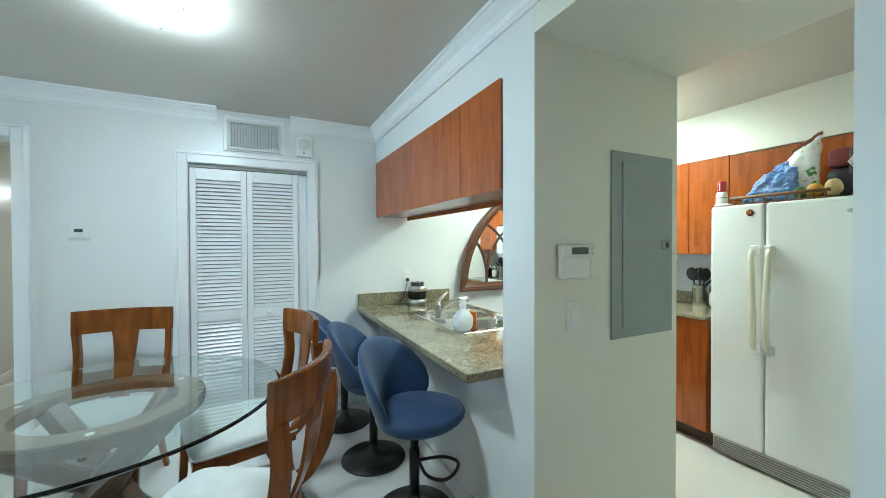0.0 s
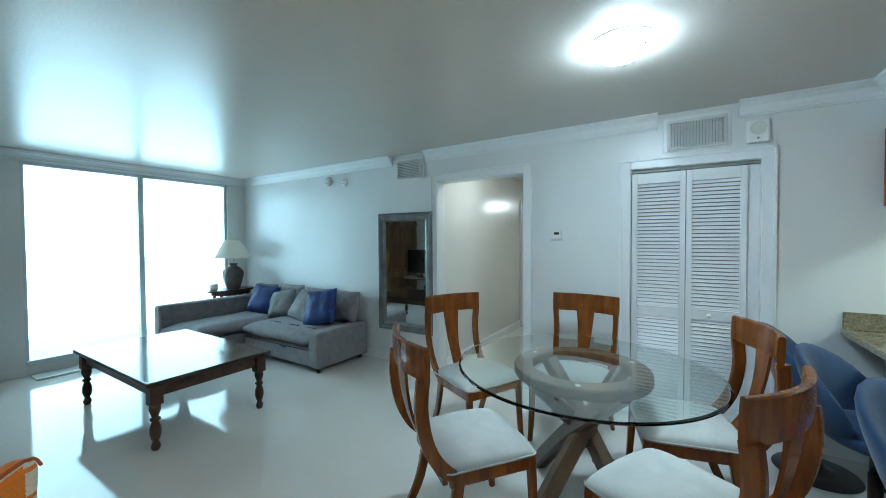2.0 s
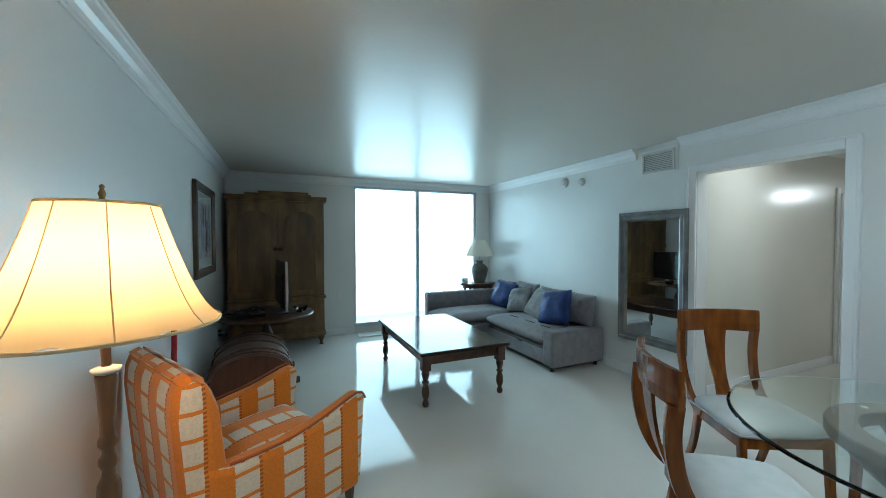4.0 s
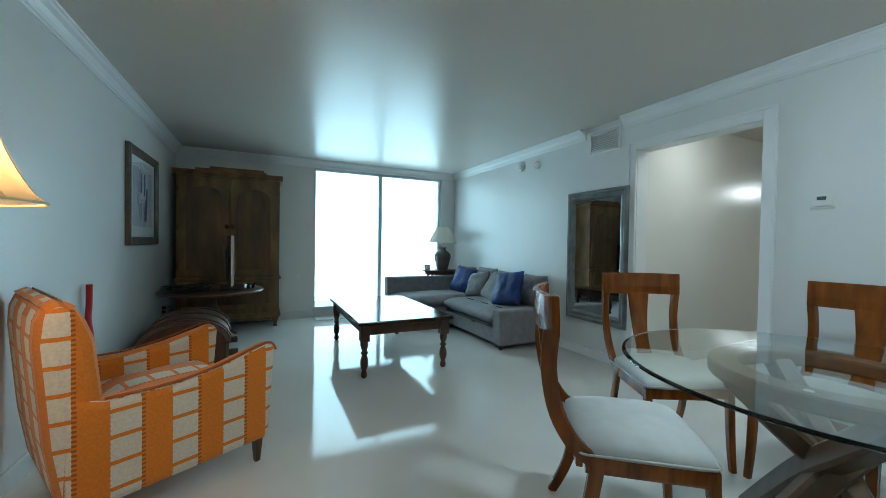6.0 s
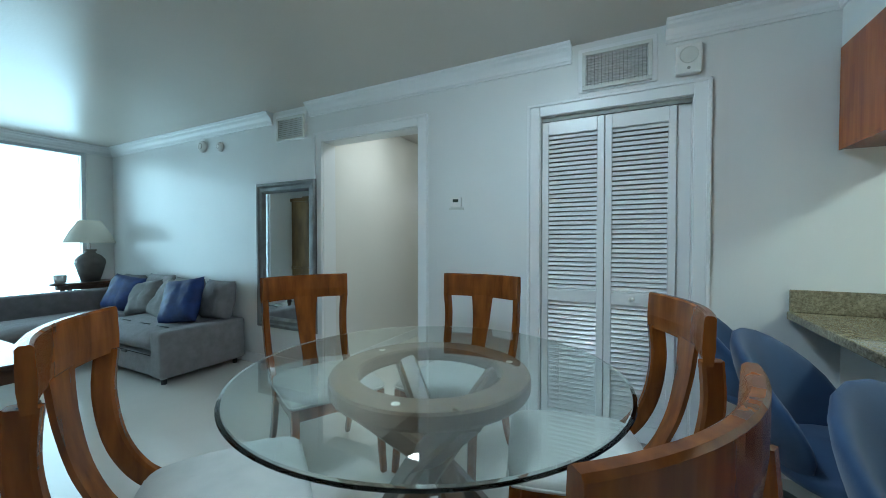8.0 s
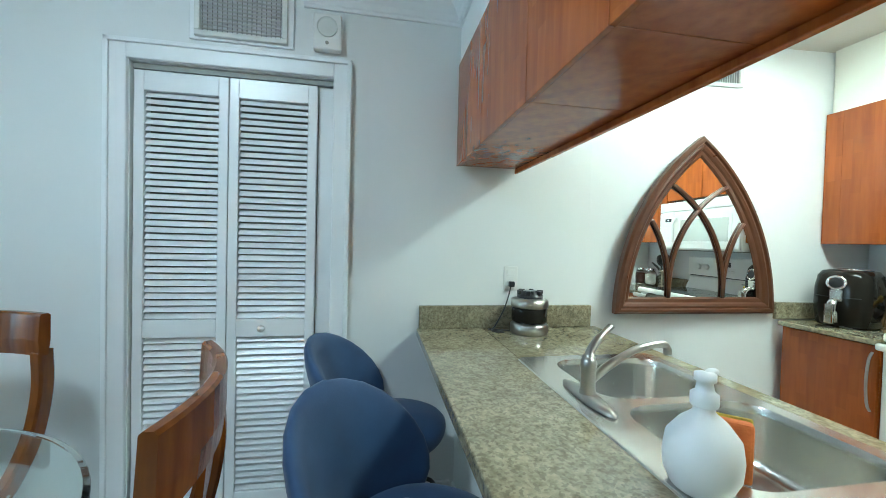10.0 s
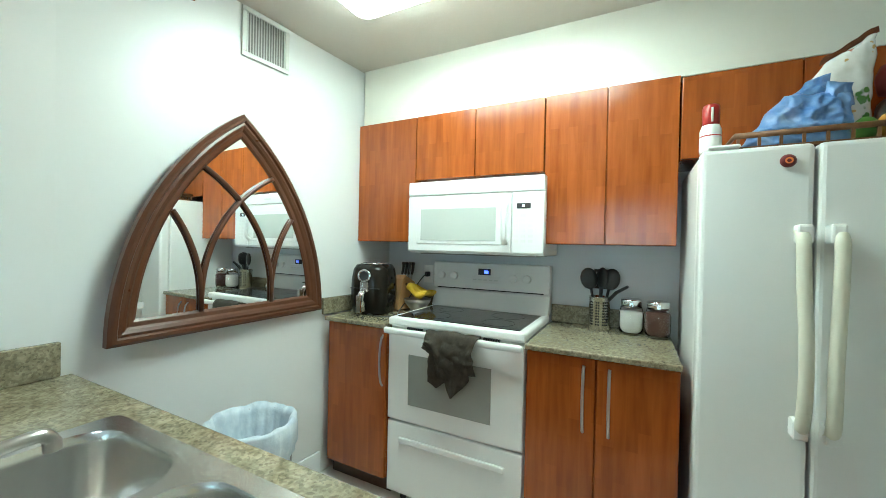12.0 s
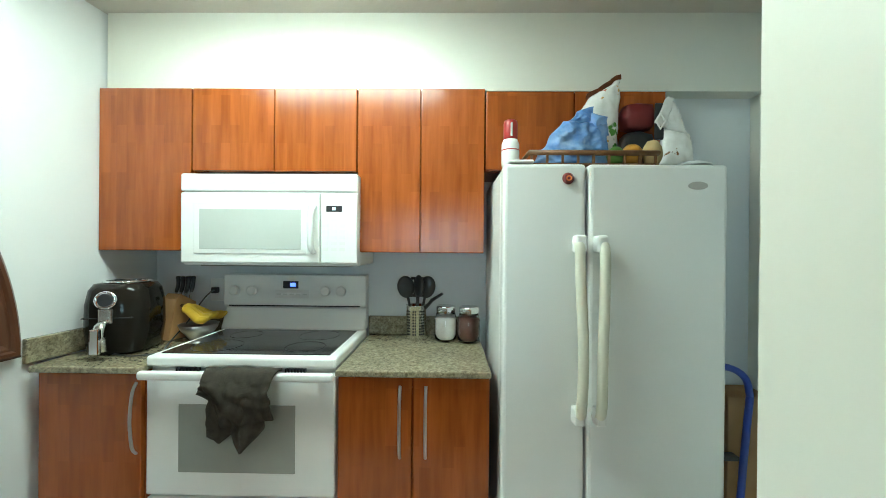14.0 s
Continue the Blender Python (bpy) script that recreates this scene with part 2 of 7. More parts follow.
def printed_film(name, inks):
    """Glossy white packet film with loose patches of printed colour."""
    m = mat(name, (0.80, 0.79, 0.75, 1), (0.70, 0.68, 0.63, 1), 0.2, scale=26, bump=0.5, bump_scale=26, detail=3)
    n, l = m.node_tree.nodes, m.node_tree.links
    bs = n["Principled BSDF"]
    tc = n.new("ShaderNodeTexCoord")
    for k, (ink, size, level) in enumerate(inks):
        nz = n.new("ShaderNodeTexNoise")
        nz.noise_dimensions = "4D"
        nz.inputs["W"].default_value = 3.7 * k + 1
        nz.inputs["Scale"].default_value, nz.inputs["Detail"].default_value = size, 3
        l.new(tc.outputs["Object"], nz.inputs["Vector"])
        mr = n.new("ShaderNodeMapRange")
        mr.inputs[1].default_value, mr.inputs[2].default_value = level, level + 0.02
        l.new(nz.outputs[0], mr.inputs[0])
        mx = n.new("ShaderNodeMix")
        mx.data_type = "RGBA"
        mx.inputs["B"].default_value = ink
        l.new(mr.outputs[0], mx.inputs["Factor"])
        l.new(bs.inputs["Base Color"].links[0].from_socket, mx.inputs["A"])
        l.new(mx.outputs["Result"], bs.inputs["Base Color"])
    return m


M_whitebag = printed_film("snack_film", (((0.45, 0.10, 0.05, 1), 15, 0.62), ((0.10, 0.26, 0.05, 1), 11, 0.66), ((0.62, 0.40, 0.16, 1), 24, 0.64)))
M_flourbag = printed_film("flour_film", (((0.24, 0.13, 0.06, 1), 22, 0.64), ((0.60, 0.36, 0.05, 1), 13, 0.68)))
M_kraft = mat("cardboard", (0.40, 0.25, 0.12, 1), (0.33, 0.20, 0.09, 1), 0.8, scale=9)
M_rattan = mat("rattan", (0.20, 0.09, 0.03, 1), (0.13, 0.055, 0.02, 1), 0.5, scale=40)
M_blue_metal = mat("blue_ladder_paint", (0.05, 0.09, 0.42, 1), (0.04, 0.07, 0.34, 1), 0.35, scale=8)
M_teal = mat("teal_plastic", (0.02, 0.22, 0.26, 1), None, 0.4)
M_jar = glass_mat("jar_glass", (1, 1, 1, 1), 0.0, 1.3)
M_sugar = mat("white_sugar", (0.80, 0.78, 0.74, 1), (0.74, 0.72, 0.68, 1), 0.9, scale=60)
M_coffee = mat("brown_powder", (0.10, 0.035, 0.022, 1), (0.07, 0.025, 0.016, 1), 0.8, scale=60)
M_art = mat("abstract_print", (0.76, 0.74, 0.76, 1), (0.42, 0.39, 0.50, 1), 0.5, scale=3.0, stretch=(3, 1, 1), detail=2)
M_mat_board = mat("picture_mount", (0.80, 0.80, 0.78, 1), None, 0.7)
M_diffuser = glow("lamp_glass", (0.84, 0.97, 1.0, 1), 80.0)
M_hallglow = glow("hall_lamp_glass", (0.98, 1.0, 0.93, 1), 240.0)
M_hallfill = glow("hall_fill_glow", (0.98, 1.0, 0.93, 1), 46.0)
M_darkred = mat("dark_red_pouch", (0.16, 0.008, 0.008, 1), (0.08, 0.006, 0.006, 1), 0.6, scale=7)
M_tube = glow("tube_diffuser", (0.89, 1.0, 0.84, 1), 27.0)
M_blueled = glow("blue_display", (0.05, 0.12, 1.0, 1), 3.0)
M_plant_red = mat("red_enamel", (0.40, 0.015, 0.02, 1), None, 0.3)


def shade_mat(name, color, glow_color, strength):
    m = mat(name, color, None, 0.8, scale=40, bump=0.15, bump_scale=120)
    b = m.node_tree.nodes["Principled BSDF"]
    b.inputs["Transmission Weight"].default_value = 0.0
    tr = m.node_tree.nodes.new("ShaderNodeBsdfTranslucent")
    tr.inputs["Color"].default_value = glow_color
    mx = m.node_tree.nodes.new("ShaderNodeMixShader")
    mx.inputs[0].default_value = strength
    l = m.node_tree.links
    l.new(b.outputs[0], mx.inputs[1])
    l.new(tr.outputs[0], mx.inputs[2])
    l.new(mx.outputs[0], m.node_tree.nodes["Material Output"].inputs["Surface"])
    return m


M_shade = shade_mat("lit_linen_shade", (0.76, 0.68, 0.50, 1), (0.80, 0.57, 0.26, 1), 0.58)
M_shade2 = shade_mat("linen_shade", (0.62, 0.58, 0.50, 1), (0.60, 0.55, 0.45, 1), 0.3)


def plaid():
    """Woven orange plaid: columns of cream squares between orange stripes, ruled by thin lines."""
    m = mat("orange_plaid", (1, 1, 1, 1), None, 0.9, bump=0.2, bump_scale=300, sheen=0.2)
    n, l = m.node_tree.nodes, m.node_tree.links

    def math_node(op, a, b=0.0):
        k = n.new("ShaderNodeMath")
        k.operation = op
        for i, v in enumerate((a, b)):
            if isinstance(v, (int, float)):
                k.inputs[i].default_value = v
            else:
                l.new(v, k.inputs[i])
        return k.outputs[0]

    tc = n.new("ShaderNodeTexCoord")
    p, q = n.new("ShaderNodeSeparateXYZ"), n.new("ShaderNodeSeparateXYZ")
    l.new(tc.outputs["Object"], p.inputs[0])
    l.new(tc.outputs["Normal"], q.inputs[0])
    side = math_node("GREATER_THAN", math_node("ABSOLUTE", q.outputs[0]), 0.7)
    flat = math_node("GREATER_THAN", math_node("ABSOLUTE", q.outputs[2]), 0.7)
    u = math_node("ADD", math_node("MULTIPLY", p.outputs[1], side), math_node("MULTIPLY", p.outputs[0], math_node("SUBTRACT", 1.0, side)))
    v = math_node("ADD", math_node("MULTIPLY", p.outputs[1], flat), math_node("MULTIPLY", p.outputs[2], math_node("SUBTRACT", 1.0, flat)))
    uf = math_node("FRACT", math_node("ADD", math_node("MULTIPLY", u, 4.7), 20.25))
    vf = math_node("FRACT", math_node("ADD", math_node("MULTIPLY", v, 9.5), 20.1))
    col = math_node("LESS_THAN", uf, 0.48)
    row = math_node("LESS_THAN", vf, 0.84)
    white = math_node("MULTIPLY", col, row)
    edge = math_node("LESS_THAN", math_node("ABSOLUTE", math_node("SUBTRACT", math_node("ABSOLUTE", math_node("SUBTRACT", uf, 0.24)), 0.27)), 0.035)
    dash = math_node("GREATER_THAN", math_node("FRACT", math_node("MULTIPLY", v, 55.0)), 0.5)
    stitch = math_node("MULTIPLY", edge, dash)
    nz = n.new("ShaderNodeTexNoise")
    nz.inputs["Scale"].default_value = 90
    l.new(tc.outputs["Object"], nz.inputs["Vector"])
    a = n.new("ShaderNodeMix")
    a.data_type = "RGBA"
    a.inputs["A"].default_value, a.inputs["B"].default_value = (0.84, 0.235, 0.008, 1), (0.86, 0.73, 0.58, 1)
    l.new(white, a.inputs["Factor"])
    c = n.new("ShaderNodeMix")
    c.data_type = "RGBA"
    c.inputs["B"].default_value = (0.30, 0.075, 0.012, 1)
    l.new(a.outputs["Result"], c.inputs["A"])
    l.new(math_node("MULTIPLY", stitch, 0.8), c.inputs["Factor"])
    d = n.new("ShaderNodeMix")
    d.data_type, d.blend_type = "RGBA", "MULTIPLY"
    d.inputs["Factor"].default_value = 0.35
    l.new(c.outputs["Result"], d.inputs["A"])
    l.new(nz.outputs[0], d.inputs["B"])
    l.new(d.outputs["Result"], n["Principled BSDF"].inputs["Base Color"])
    return m


M_plaid = plaid()
M_fridge = mat("fridge_white", (0.78, 0.78, 0.75, 1), (0.74, 0.745, 0.72, 1), 0.35, scale=2, bump=0.10, bump_scale=260)
M_cream_pl = mat("cream_plastic", (0.72, 0.70, 0.58, 1), (0.66, 0.64, 0.52, 1), 0.35, scale=6)
M_green = mat("green_skin", (0.08, 0.20, 0.03, 1), (0.05, 0.14, 0.02, 1), 0.5, scale=10)
M_potato = mat("potato_skin", (0.50, 0.36, 0.17, 1), (0.40, 0.28, 0.12, 1), 0.7, scale=14, bump=0.2, bump_scale=60)
M_blackgloss = mat("black_gloss", (0.012, 0.010, 0.008, 1), (0.018, 0.015, 0.012, 1), 0.10, scale=8, rough_var=0.03, spec=0.2)
M_plastic_soft = mat("white_bottle_plastic", (0.76, 0.78, 0.80, 1), (0.72, 0.74, 0.77, 1), 0.3, scale=5)
M_coffee_top = mat("polished_table_top", (0.045, 0.022, 0.013, 1), (0.025, 0.012, 0.007, 1), 0.12, scale=4, stretch=(1, 6, 6), rough_var=0.05, detail=7)
M_armoire2 = mat("armoire_panel_wood", (0.20, 0.11, 0.038, 1), (0.060, 0.032, 0.012, 1), 0.45, scale=2.2, stretch=(3, 3, 0.8), rough_var=0.12, detail=8)
M_seam = mat("brown_foil", (0.16, 0.055, 0.022, 1), (0.09, 0.03, 0.014, 1), 0.25, scale=30)
M_mango = mat("mango_skin", (0.52, 0.25, 0.025, 1), (0.36, 0.18, 0.02, 1), 0.5, scale=16)
M_brass = mat("aged_brass", (0.20, 0.13, 0.05, 1), (0.12, 0.08, 0.03, 1), 0.4, 0.8, scale=20)
M_frame_wood = mat("picture_frame_wood", (0.12, 0.08, 0.045, 1), (0.06, 0.04, 0.024, 1), 0.4, scale=8)
M_artdark = mat("violet_paint", (0.14, 0.10, 0.20, 1), (0.10, 0.08, 0.16, 1), 0.6, scale=20)
M_art2 = mat("grey_paint", (0.36, 0.35, 0.40, 1), (0.45, 0.43, 0.46, 1), 0.6, scale=20)
M_piping = mat("orange_piping", (0.40, 0.10, 0.02, 1), (0.34, 0.08, 0.015, 1), 0.8, scale=20)
M_shade_trim = mat("shade_braid", (0.74, 0.58, 0.34, 1), (0.68, 0.52, 0.28, 1), 0.8, scale=40)

# ---- mesh helpers ----
def link_mesh(name, bm, material, parent=None, smooth=False):
    me = bpy.data.meshes.new(name)
    bm.to_mesh(me)
    bm.free()
    if material:
        me.materials.append(material)
    if smooth:
        for p in me.polygons:
            p.use_smooth = len(p.vertices) <= 4
    ob = new(name, me)
    if parent:
        ob.parent = parent
    return ob


def part(name, bm, material, parent, label="", smooth=False):
    ob = link_mesh(name, bm, material, parent, smooth)
    return tagged(ob, label) if label else ob


def structure(name, bm, material, label="", smooth=False):
    return tagged(link_mesh(name, bm, material, None, smooth), label, kind="structure")


def thing(name, m, label, category, group=""):
    e = new(name)
    e.empty_display_size = 0.05
    e.matrix_world = m
    return tagged(e, label, category, group)


def box(x0, y0, z0, x1, y1, z1, bevel=0.0, seg=2, bm=None):
    """A box between two corners, with rounded edges; added to bm if given."""
    b = bmesh.new()
    bmesh.ops.create_cube(b, size=1)
    for v in b.verts:
        v.co = Vector((x0 + (v.co.x + 0.5) * (x1 - x0), y0 + (v.co.y + 0.5) * (y1 - y0), z0 + (v.co.z + 0.5) * (z1 - z0)))
    if bevel:
        bmesh.ops.bevel(b, geom=b.edges[:], offset=bevel, segments=seg, profile=0.5, affect="EDGES")
    return merge(bm, b)


def merge(bm, b):
    if bm is None:
        return b
    me = bpy.data.meshes.new("tmp")
    b.to_mesh(me)
    b.free()
    bm.from_mesh(me)
    bpy.data.meshes.remove(me)
    return bm


def placed(bm, m):
    bmesh.ops.transform(bm, matrix=m, verts=bm.verts)
    return bm


def lathe(profile, seg=32, bm=None, cap=True):
    """A turned body from (radius, height) pairs, lowest first."""
    b = bmesh.new()
    rings = []
    for r, z in profile:
        rings.append([b.verts.new((r * math.cos(2 * math.pi * i / seg), r * math.sin(2 * math.pi * i / seg), z)) for i in range(seg)])
    for a, c in zip(rings, rings[1:]):
        for i in range(seg):
            b.faces.new((a[i], a[(i + 1) % seg], c[(i + 1) % seg], c[i]))
    if cap:
        if profile[0][0] > 1e-4:
            b.faces.new(rings[0][::-1])
        if profile[-1][0] > 1e-4:
            b.faces.new(rings[-1])
    return merge(bm, b)


def cyl(r, z0, z1, seg=24, bm=None, bevel=0.0):
    if bevel:
        return lathe([(r - bevel, z0), (r, z0 + bevel), (r, z1 - bevel), (r - bevel, z1)], seg, bm)
    return lathe([(r, z0), (r, z1)], seg, bm)


def prism(outline, depth, axis="y", start=0.0, bm=None, bevel=0.0):
    """A flat outline pushed through a depth along an axis. The outline gives the two other coordinates in order."""
    b = bmesh.new()
    def co(p, d):
        u, v = p
        return {"x": (d, u, v), "y": (u, d, v), "z": (u, v, d)}[axis]
    a = [b.verts.new(co(p, start)) for p in outline]
    c = [b.verts.new(co(p, start + depth)) for p in outline]
    n = len(outline)
    b.faces.new(a)
    b.faces.new(c[::-1])
    for i in range(n):
        b.faces.new((a[i], c[i], c[(i + 1) % n], a[(i + 1) % n]))
    bmesh.ops.recalc_face_normals(b, faces=b.faces)
    if bevel:
        bmesh.ops.bevel(b, geom=[e for e in b.edges if len(e.link_faces) == 2 and e.calc_face_angle(0) > 0.6], offset=bevel, segments=2, profile=0.5, affect="EDGES")
    return merge(bm, b)


def sweep(points, radius, seg=10, bm=None, flat=1.0, closed=False):
    """A round bar along points; radius may be one number or one for each point; flat squeezes it sideways."""
    b = bmesh.new()
    pts = [Vector(p) for p in points]
    rings = []
    up = Vector((0, 0, 1))
    n = len(pts)
    for i, p in enumerate(pts):
        if closed:
            d = (pts[(i + 1) % n] - pts[i - 1]).normalized()
        else:
            d = (pts[min(i + 1, n - 1)] - pts[max(i - 1, 0)]).normalized()
        if abs(d.dot(up)) > 0.98:
            up = Vector((0, 1, 0)) if abs(d.y) < 0.9 else Vector((1, 0, 0))
        s = d.cross(up).normalized()
        u = s.cross(d).normalized()
        up = u
        r = radius[i] if isinstance(radius, (list, tuple)) else radius
        rings.append([b.verts.new(p + s * r * flat * math.cos(2 * math.pi * k / seg) + u * r * math.sin(2 * math.pi * k / seg)) for k in range(seg)])
    pairs = list(zip(rings, rings[1:])) + ([(rings[-1], rings[0])] if closed else [])
    for a, c in pairs:
        for k in range(seg):
            b.faces.new((a[k], a[(k + 1) % seg], c[(k + 1) % seg], c[k]))
    if not closed:
        b.faces.new(rings[0][::-1])
        b.faces.new(rings[-1])
    bmesh.ops.recalc_face_normals(b, faces=b.faces)
    return merge(bm, b)


def spline(points, n=8):
    """A smooth line through points."""
    p = [Vector(q) for q in points]
    out = []
    for i in range(len(p) - 1):
        a, b, c, d = p[max(i - 1, 0)], p[i], p[i + 1], p[min(i + 2, len(p) - 1)]
        for k in range(n):
            t = k / n
            out.append(0.5 * (2 * b + (c - a) * t + (2 * a - 5 * b + 4 * c - d) * t * t + (3 * b - a - 3 * c + d) * t ** 3))
    return out + [p[-1]]


# ---- the rooms ----
CEIL = 2.455
KCEIL = 2.405                                  # the kitchen ceiling hangs a little lower
XW, XK, YS, YK = -7.12, 2.37, -4.25, -3.06     # window wall, kitchen back wall, picture wall, kitchen end wall
PIER_Y0, PIER_Y1, PIER_X = -2.175, -2.055, 0.9
JAMB = -1.965                                  # end of the serving hatch
WL, WM, WR, WB, WT = -2.47, -1.39, -0.27, 0.16, 2.355   # window edges
HALL0, HALL1, HALL_TOP = -3.349, -2.366, 2.10
CL0, CL1, CL_TOP = -1.435, -0.600, 2.03


def kwall(x):
    """The kitchen's north wall runs slightly askew from the end of the bar."""
    return -0.08 * max(0.0, x - 0.72)


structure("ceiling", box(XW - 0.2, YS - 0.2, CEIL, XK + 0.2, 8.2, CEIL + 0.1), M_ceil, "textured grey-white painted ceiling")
w = box(XW - 0.15, 0, 0, HALL0, 0.15, CEIL)
box(HALL0, 0, HALL_TOP, HALL1, 0.15, CEIL, bm=w)
box(HALL1, 0, 0, CL0, 0.15, CEIL, bm=w)
box(CL0, 0, CL_TOP, CL1, 0.15, CEIL, bm=w)
box(CL1, 0, 0, 0.0, 0.15, CEIL, bm=w)
structure("wall_north", w, M_wall, "white painted wall with closet and hall openings")
w = prism([(0.0, 0.15), (0.0, 0.0), (0.72, 0.0), (XK + 0.15, kwall(XK + 0.15)), (XK + 0.15, 0.15)], CEIL, "z")
structure("wall_kitchen_north", w, M_wall, "cream painted kitchen wall behind the arched mirror")
structure("wall_kitchen_east", box(XK, YK, 0, XK + 0.15, kwall(XK + 0.15) - 0.003, CEIL), M_ksplash, "cream painted kitchen wall behind the cooker")
structure("wall_kitchen_south", box(0.12, YK - 0.12, 0, XK + 0.15, YK, CEIL), M_kwall, "cream painted end wall of the kitchen")
w = box(XW - 0.15, YS, 0, XW, WL, CEIL)
box(XW - 0.15, WR, 0, XW, 0, CEIL, bm=w)
box(XW - 0.15, WL, WT, XW, WR, CEIL, bm=w)
box(XW - 0.15, WL, 0, XW, WR, WB - 0.06, bm=w)
structure("wall_west", w, M_wall, "white wall round the balcony window")
structure("wall_south", box(XW - 0.15, YS - 0.15, 0, 0.12, YS, CEIL), M_wall, "white wall with a framed picture")
structure("wall_entry", box(0, YS, 0, 0.12, -3.05, CEIL), M_wall, "white wall beside the kitchen entrance")
structure("header", box(0, -3.05, 2.24, PIER_X, PIER_Y0, CEIL), M_kwall, "cream header over the kitchen entrance")
# the pier's cream is the tint of the light, put into its paint colour
structure("pier", box(0.002, PIER_Y0, 0, PIER_X, PIER_Y1, CEIL), M_kwall, "wall pier carrying the fuse panel, cream light tint in its paint")
structure("hatch_jamb", box(0.0, PIER_Y0 + 0.002, 0, 0.13, JAMB, CEIL - 0.001), M_wall, "white jamb at the end of the serving hatch")
structure("bulkhead", box(0.001, JAMB, 2.15, 0.33, -0.001, CEIL), M_wall, "white bulkhead above the bar cabinets")
structure("bar_wall", box(0.02, JAMB, 0, 0.14, -0.001, 0.82), M_wall, "white half wall under the bar counter")
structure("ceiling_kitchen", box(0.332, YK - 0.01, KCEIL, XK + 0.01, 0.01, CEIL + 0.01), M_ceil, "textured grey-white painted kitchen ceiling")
w = box(2.18, YK + 0.001, 0, XK - 0.001, -2.664, 2.059)
box(2.18, -2.663, 1.668, XK - 0.001, -2.614, 2.059, bm=w)
structure("wall_alcove", w, M_ksplash, "pale furred-out wall beside the fridge")
structure("soffit", box(2.10, YK, 2.058, XK, kwall(2.3), KCEIL + 0.02), M_kwall, "cream soffit above the kitchen cabinets")
# the hall beyond the opening
structure("wall_hall_west", box(HALL0 - 0.12, 0.15, 0, HALL0, 8.1, CEIL), M_hall, "glossy cream hall wall")
structure("wall_hall_east", box(HALL1 + 0.05, 0.15, 0, HALL1 + 0.17, 3.6, CEIL), M_hall, "glossy cream hall wall")
structure("wall_hall_end", box(HALL0, 7.98, 0, 0.5, 8.1, CEIL), M_hall, "cream wall at the end of the hall")
structure("wall_lobby_south", box(HALL1 + 0.17, 3.48, 0, 0.5, 3.6, CEIL), M_hall, "cream wall of the lobby beyond the hall")
structure("wall_lobby_east", box(0.5, 3.48, 0, 0.62, 8.1, CEIL), M_hall, "cream wall of the lobby beyond the hall")
d = structure("door_1", box(HALL0, 2.60, 0.0, HALL0 + 0.035, 3.38, 2.03, 0.004), M_trim, "white hall door with casing")
part("casing", box(HALL0, 2.53, 0.0, HALL0 + 0.02, 2.598, 2.10, 0.004), M_trim, d)
part("casing", box(HALL0, 3.382, 0.0, HALL0 + 0.02, 3.45, 2.10, 0.004), M_trim, d)
# the closet behind the folding door; its dim inside is painted into the wall colour
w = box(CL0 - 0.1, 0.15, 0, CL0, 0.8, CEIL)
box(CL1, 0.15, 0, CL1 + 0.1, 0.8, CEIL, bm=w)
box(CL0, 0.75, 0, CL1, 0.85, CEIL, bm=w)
structure("wall_closet", w, M_closet_shade, "walls inside the closet, shade put into their colour")


def casing(name, x0, x1, top, wide=0.085):
    c = box(x0 - wide, -0.022, 0, x0 - 0.004, 0, top + wide, 0.004)
    box(x1 + 0.004, -0.022, 0, x1 + wide, 0, top + wide, 0.004, bm=c)
    box(x0 - 0.004, -0.022, top + 0.004, x1 + 0.004, 0, top + wide, 0.004, bm=c)
    for a, b in ((x0 - wide, x0 - wide + 0.02), (x1 + wide - 0.02, x1 + wide)):
        box(a, -0.034, 0, b, -0.022, top + wide, 0.004, bm=c)
    box(x0 - wide, -0.034, top + wide - 0.02, x1 + wide, -0.022, top + wide, 0.004, bm=c)
    return structure(name, c, M_trim, "white moulded door casing")


casing("trim_closet", CL0, CL1, CL_TOP)
casing("trim_hall", HALL0, HALL1, HALL_TOP)

# crown moulding, with gaps at the two wall vents
CROWN = [(0, -0.112), (-0.010, -0.112), (-0.013, -0.100), (-0.020, -0.095), (-0.025, -0.072), (-0.042, -0.046),
         (-0.064, -0.031), (-0.070, -0.018), (-0.080, -0.014), (-0.082, 0), (0, 0)]


def crown(name, a, b, turn, at, cut0=0.0, cut1=0.0):
    """A moulding from a to b along a wall; turn 0 faces -y; cuts lengthen the top edge at mitres."""
    bm = bmesh.new()
    rings = []
    for s, cut in ((a, cut0), (b, cut1)):
        rings.append([bm.verts.new((s + cut * -u, u, CEIL + v)) for u, v in CROWN])
    n = len(CROWN)
    for i in range(n):
        bm.faces.new((rings[0][i], rings[0][(i + 1) % n], rings[1][(i + 1) % n], rings[1][i]))
    bm.faces.new(rings[0][::-1])
    bm.faces.new(rings[1])
    bmesh.ops.recalc_face_normals(bm, faces=bm.faces)
    placed(bm, Matrix.Translation(at) @ Matrix.Rotation(radians(turn), 4, "Z"))
    return structure(name, bm, M_trim, "white crown moulding under the ceiling")


crown("trim_crown_1", XW, -3.99, 0, (0, 0, 0), 1, 0.0)
crown("trim_crown_2", -3.50, -1.245, 0, (0, 0, 0), 0.0, 0.0)
crown("trim_crown_3", -0.735, 0.0, 0, (0, 0, 0), 0.0, -1)
crown("trim_crown_4", 0.0, -YS, -90, (0, 0, 0), 1, -1)
crown("trim_crown_5", 0.0, -XW, 180, (0, YS, 0), 1, -1)
crown("trim_crown_6", YS, 0.0, 90, (XW, 0, 0), 1, -1)


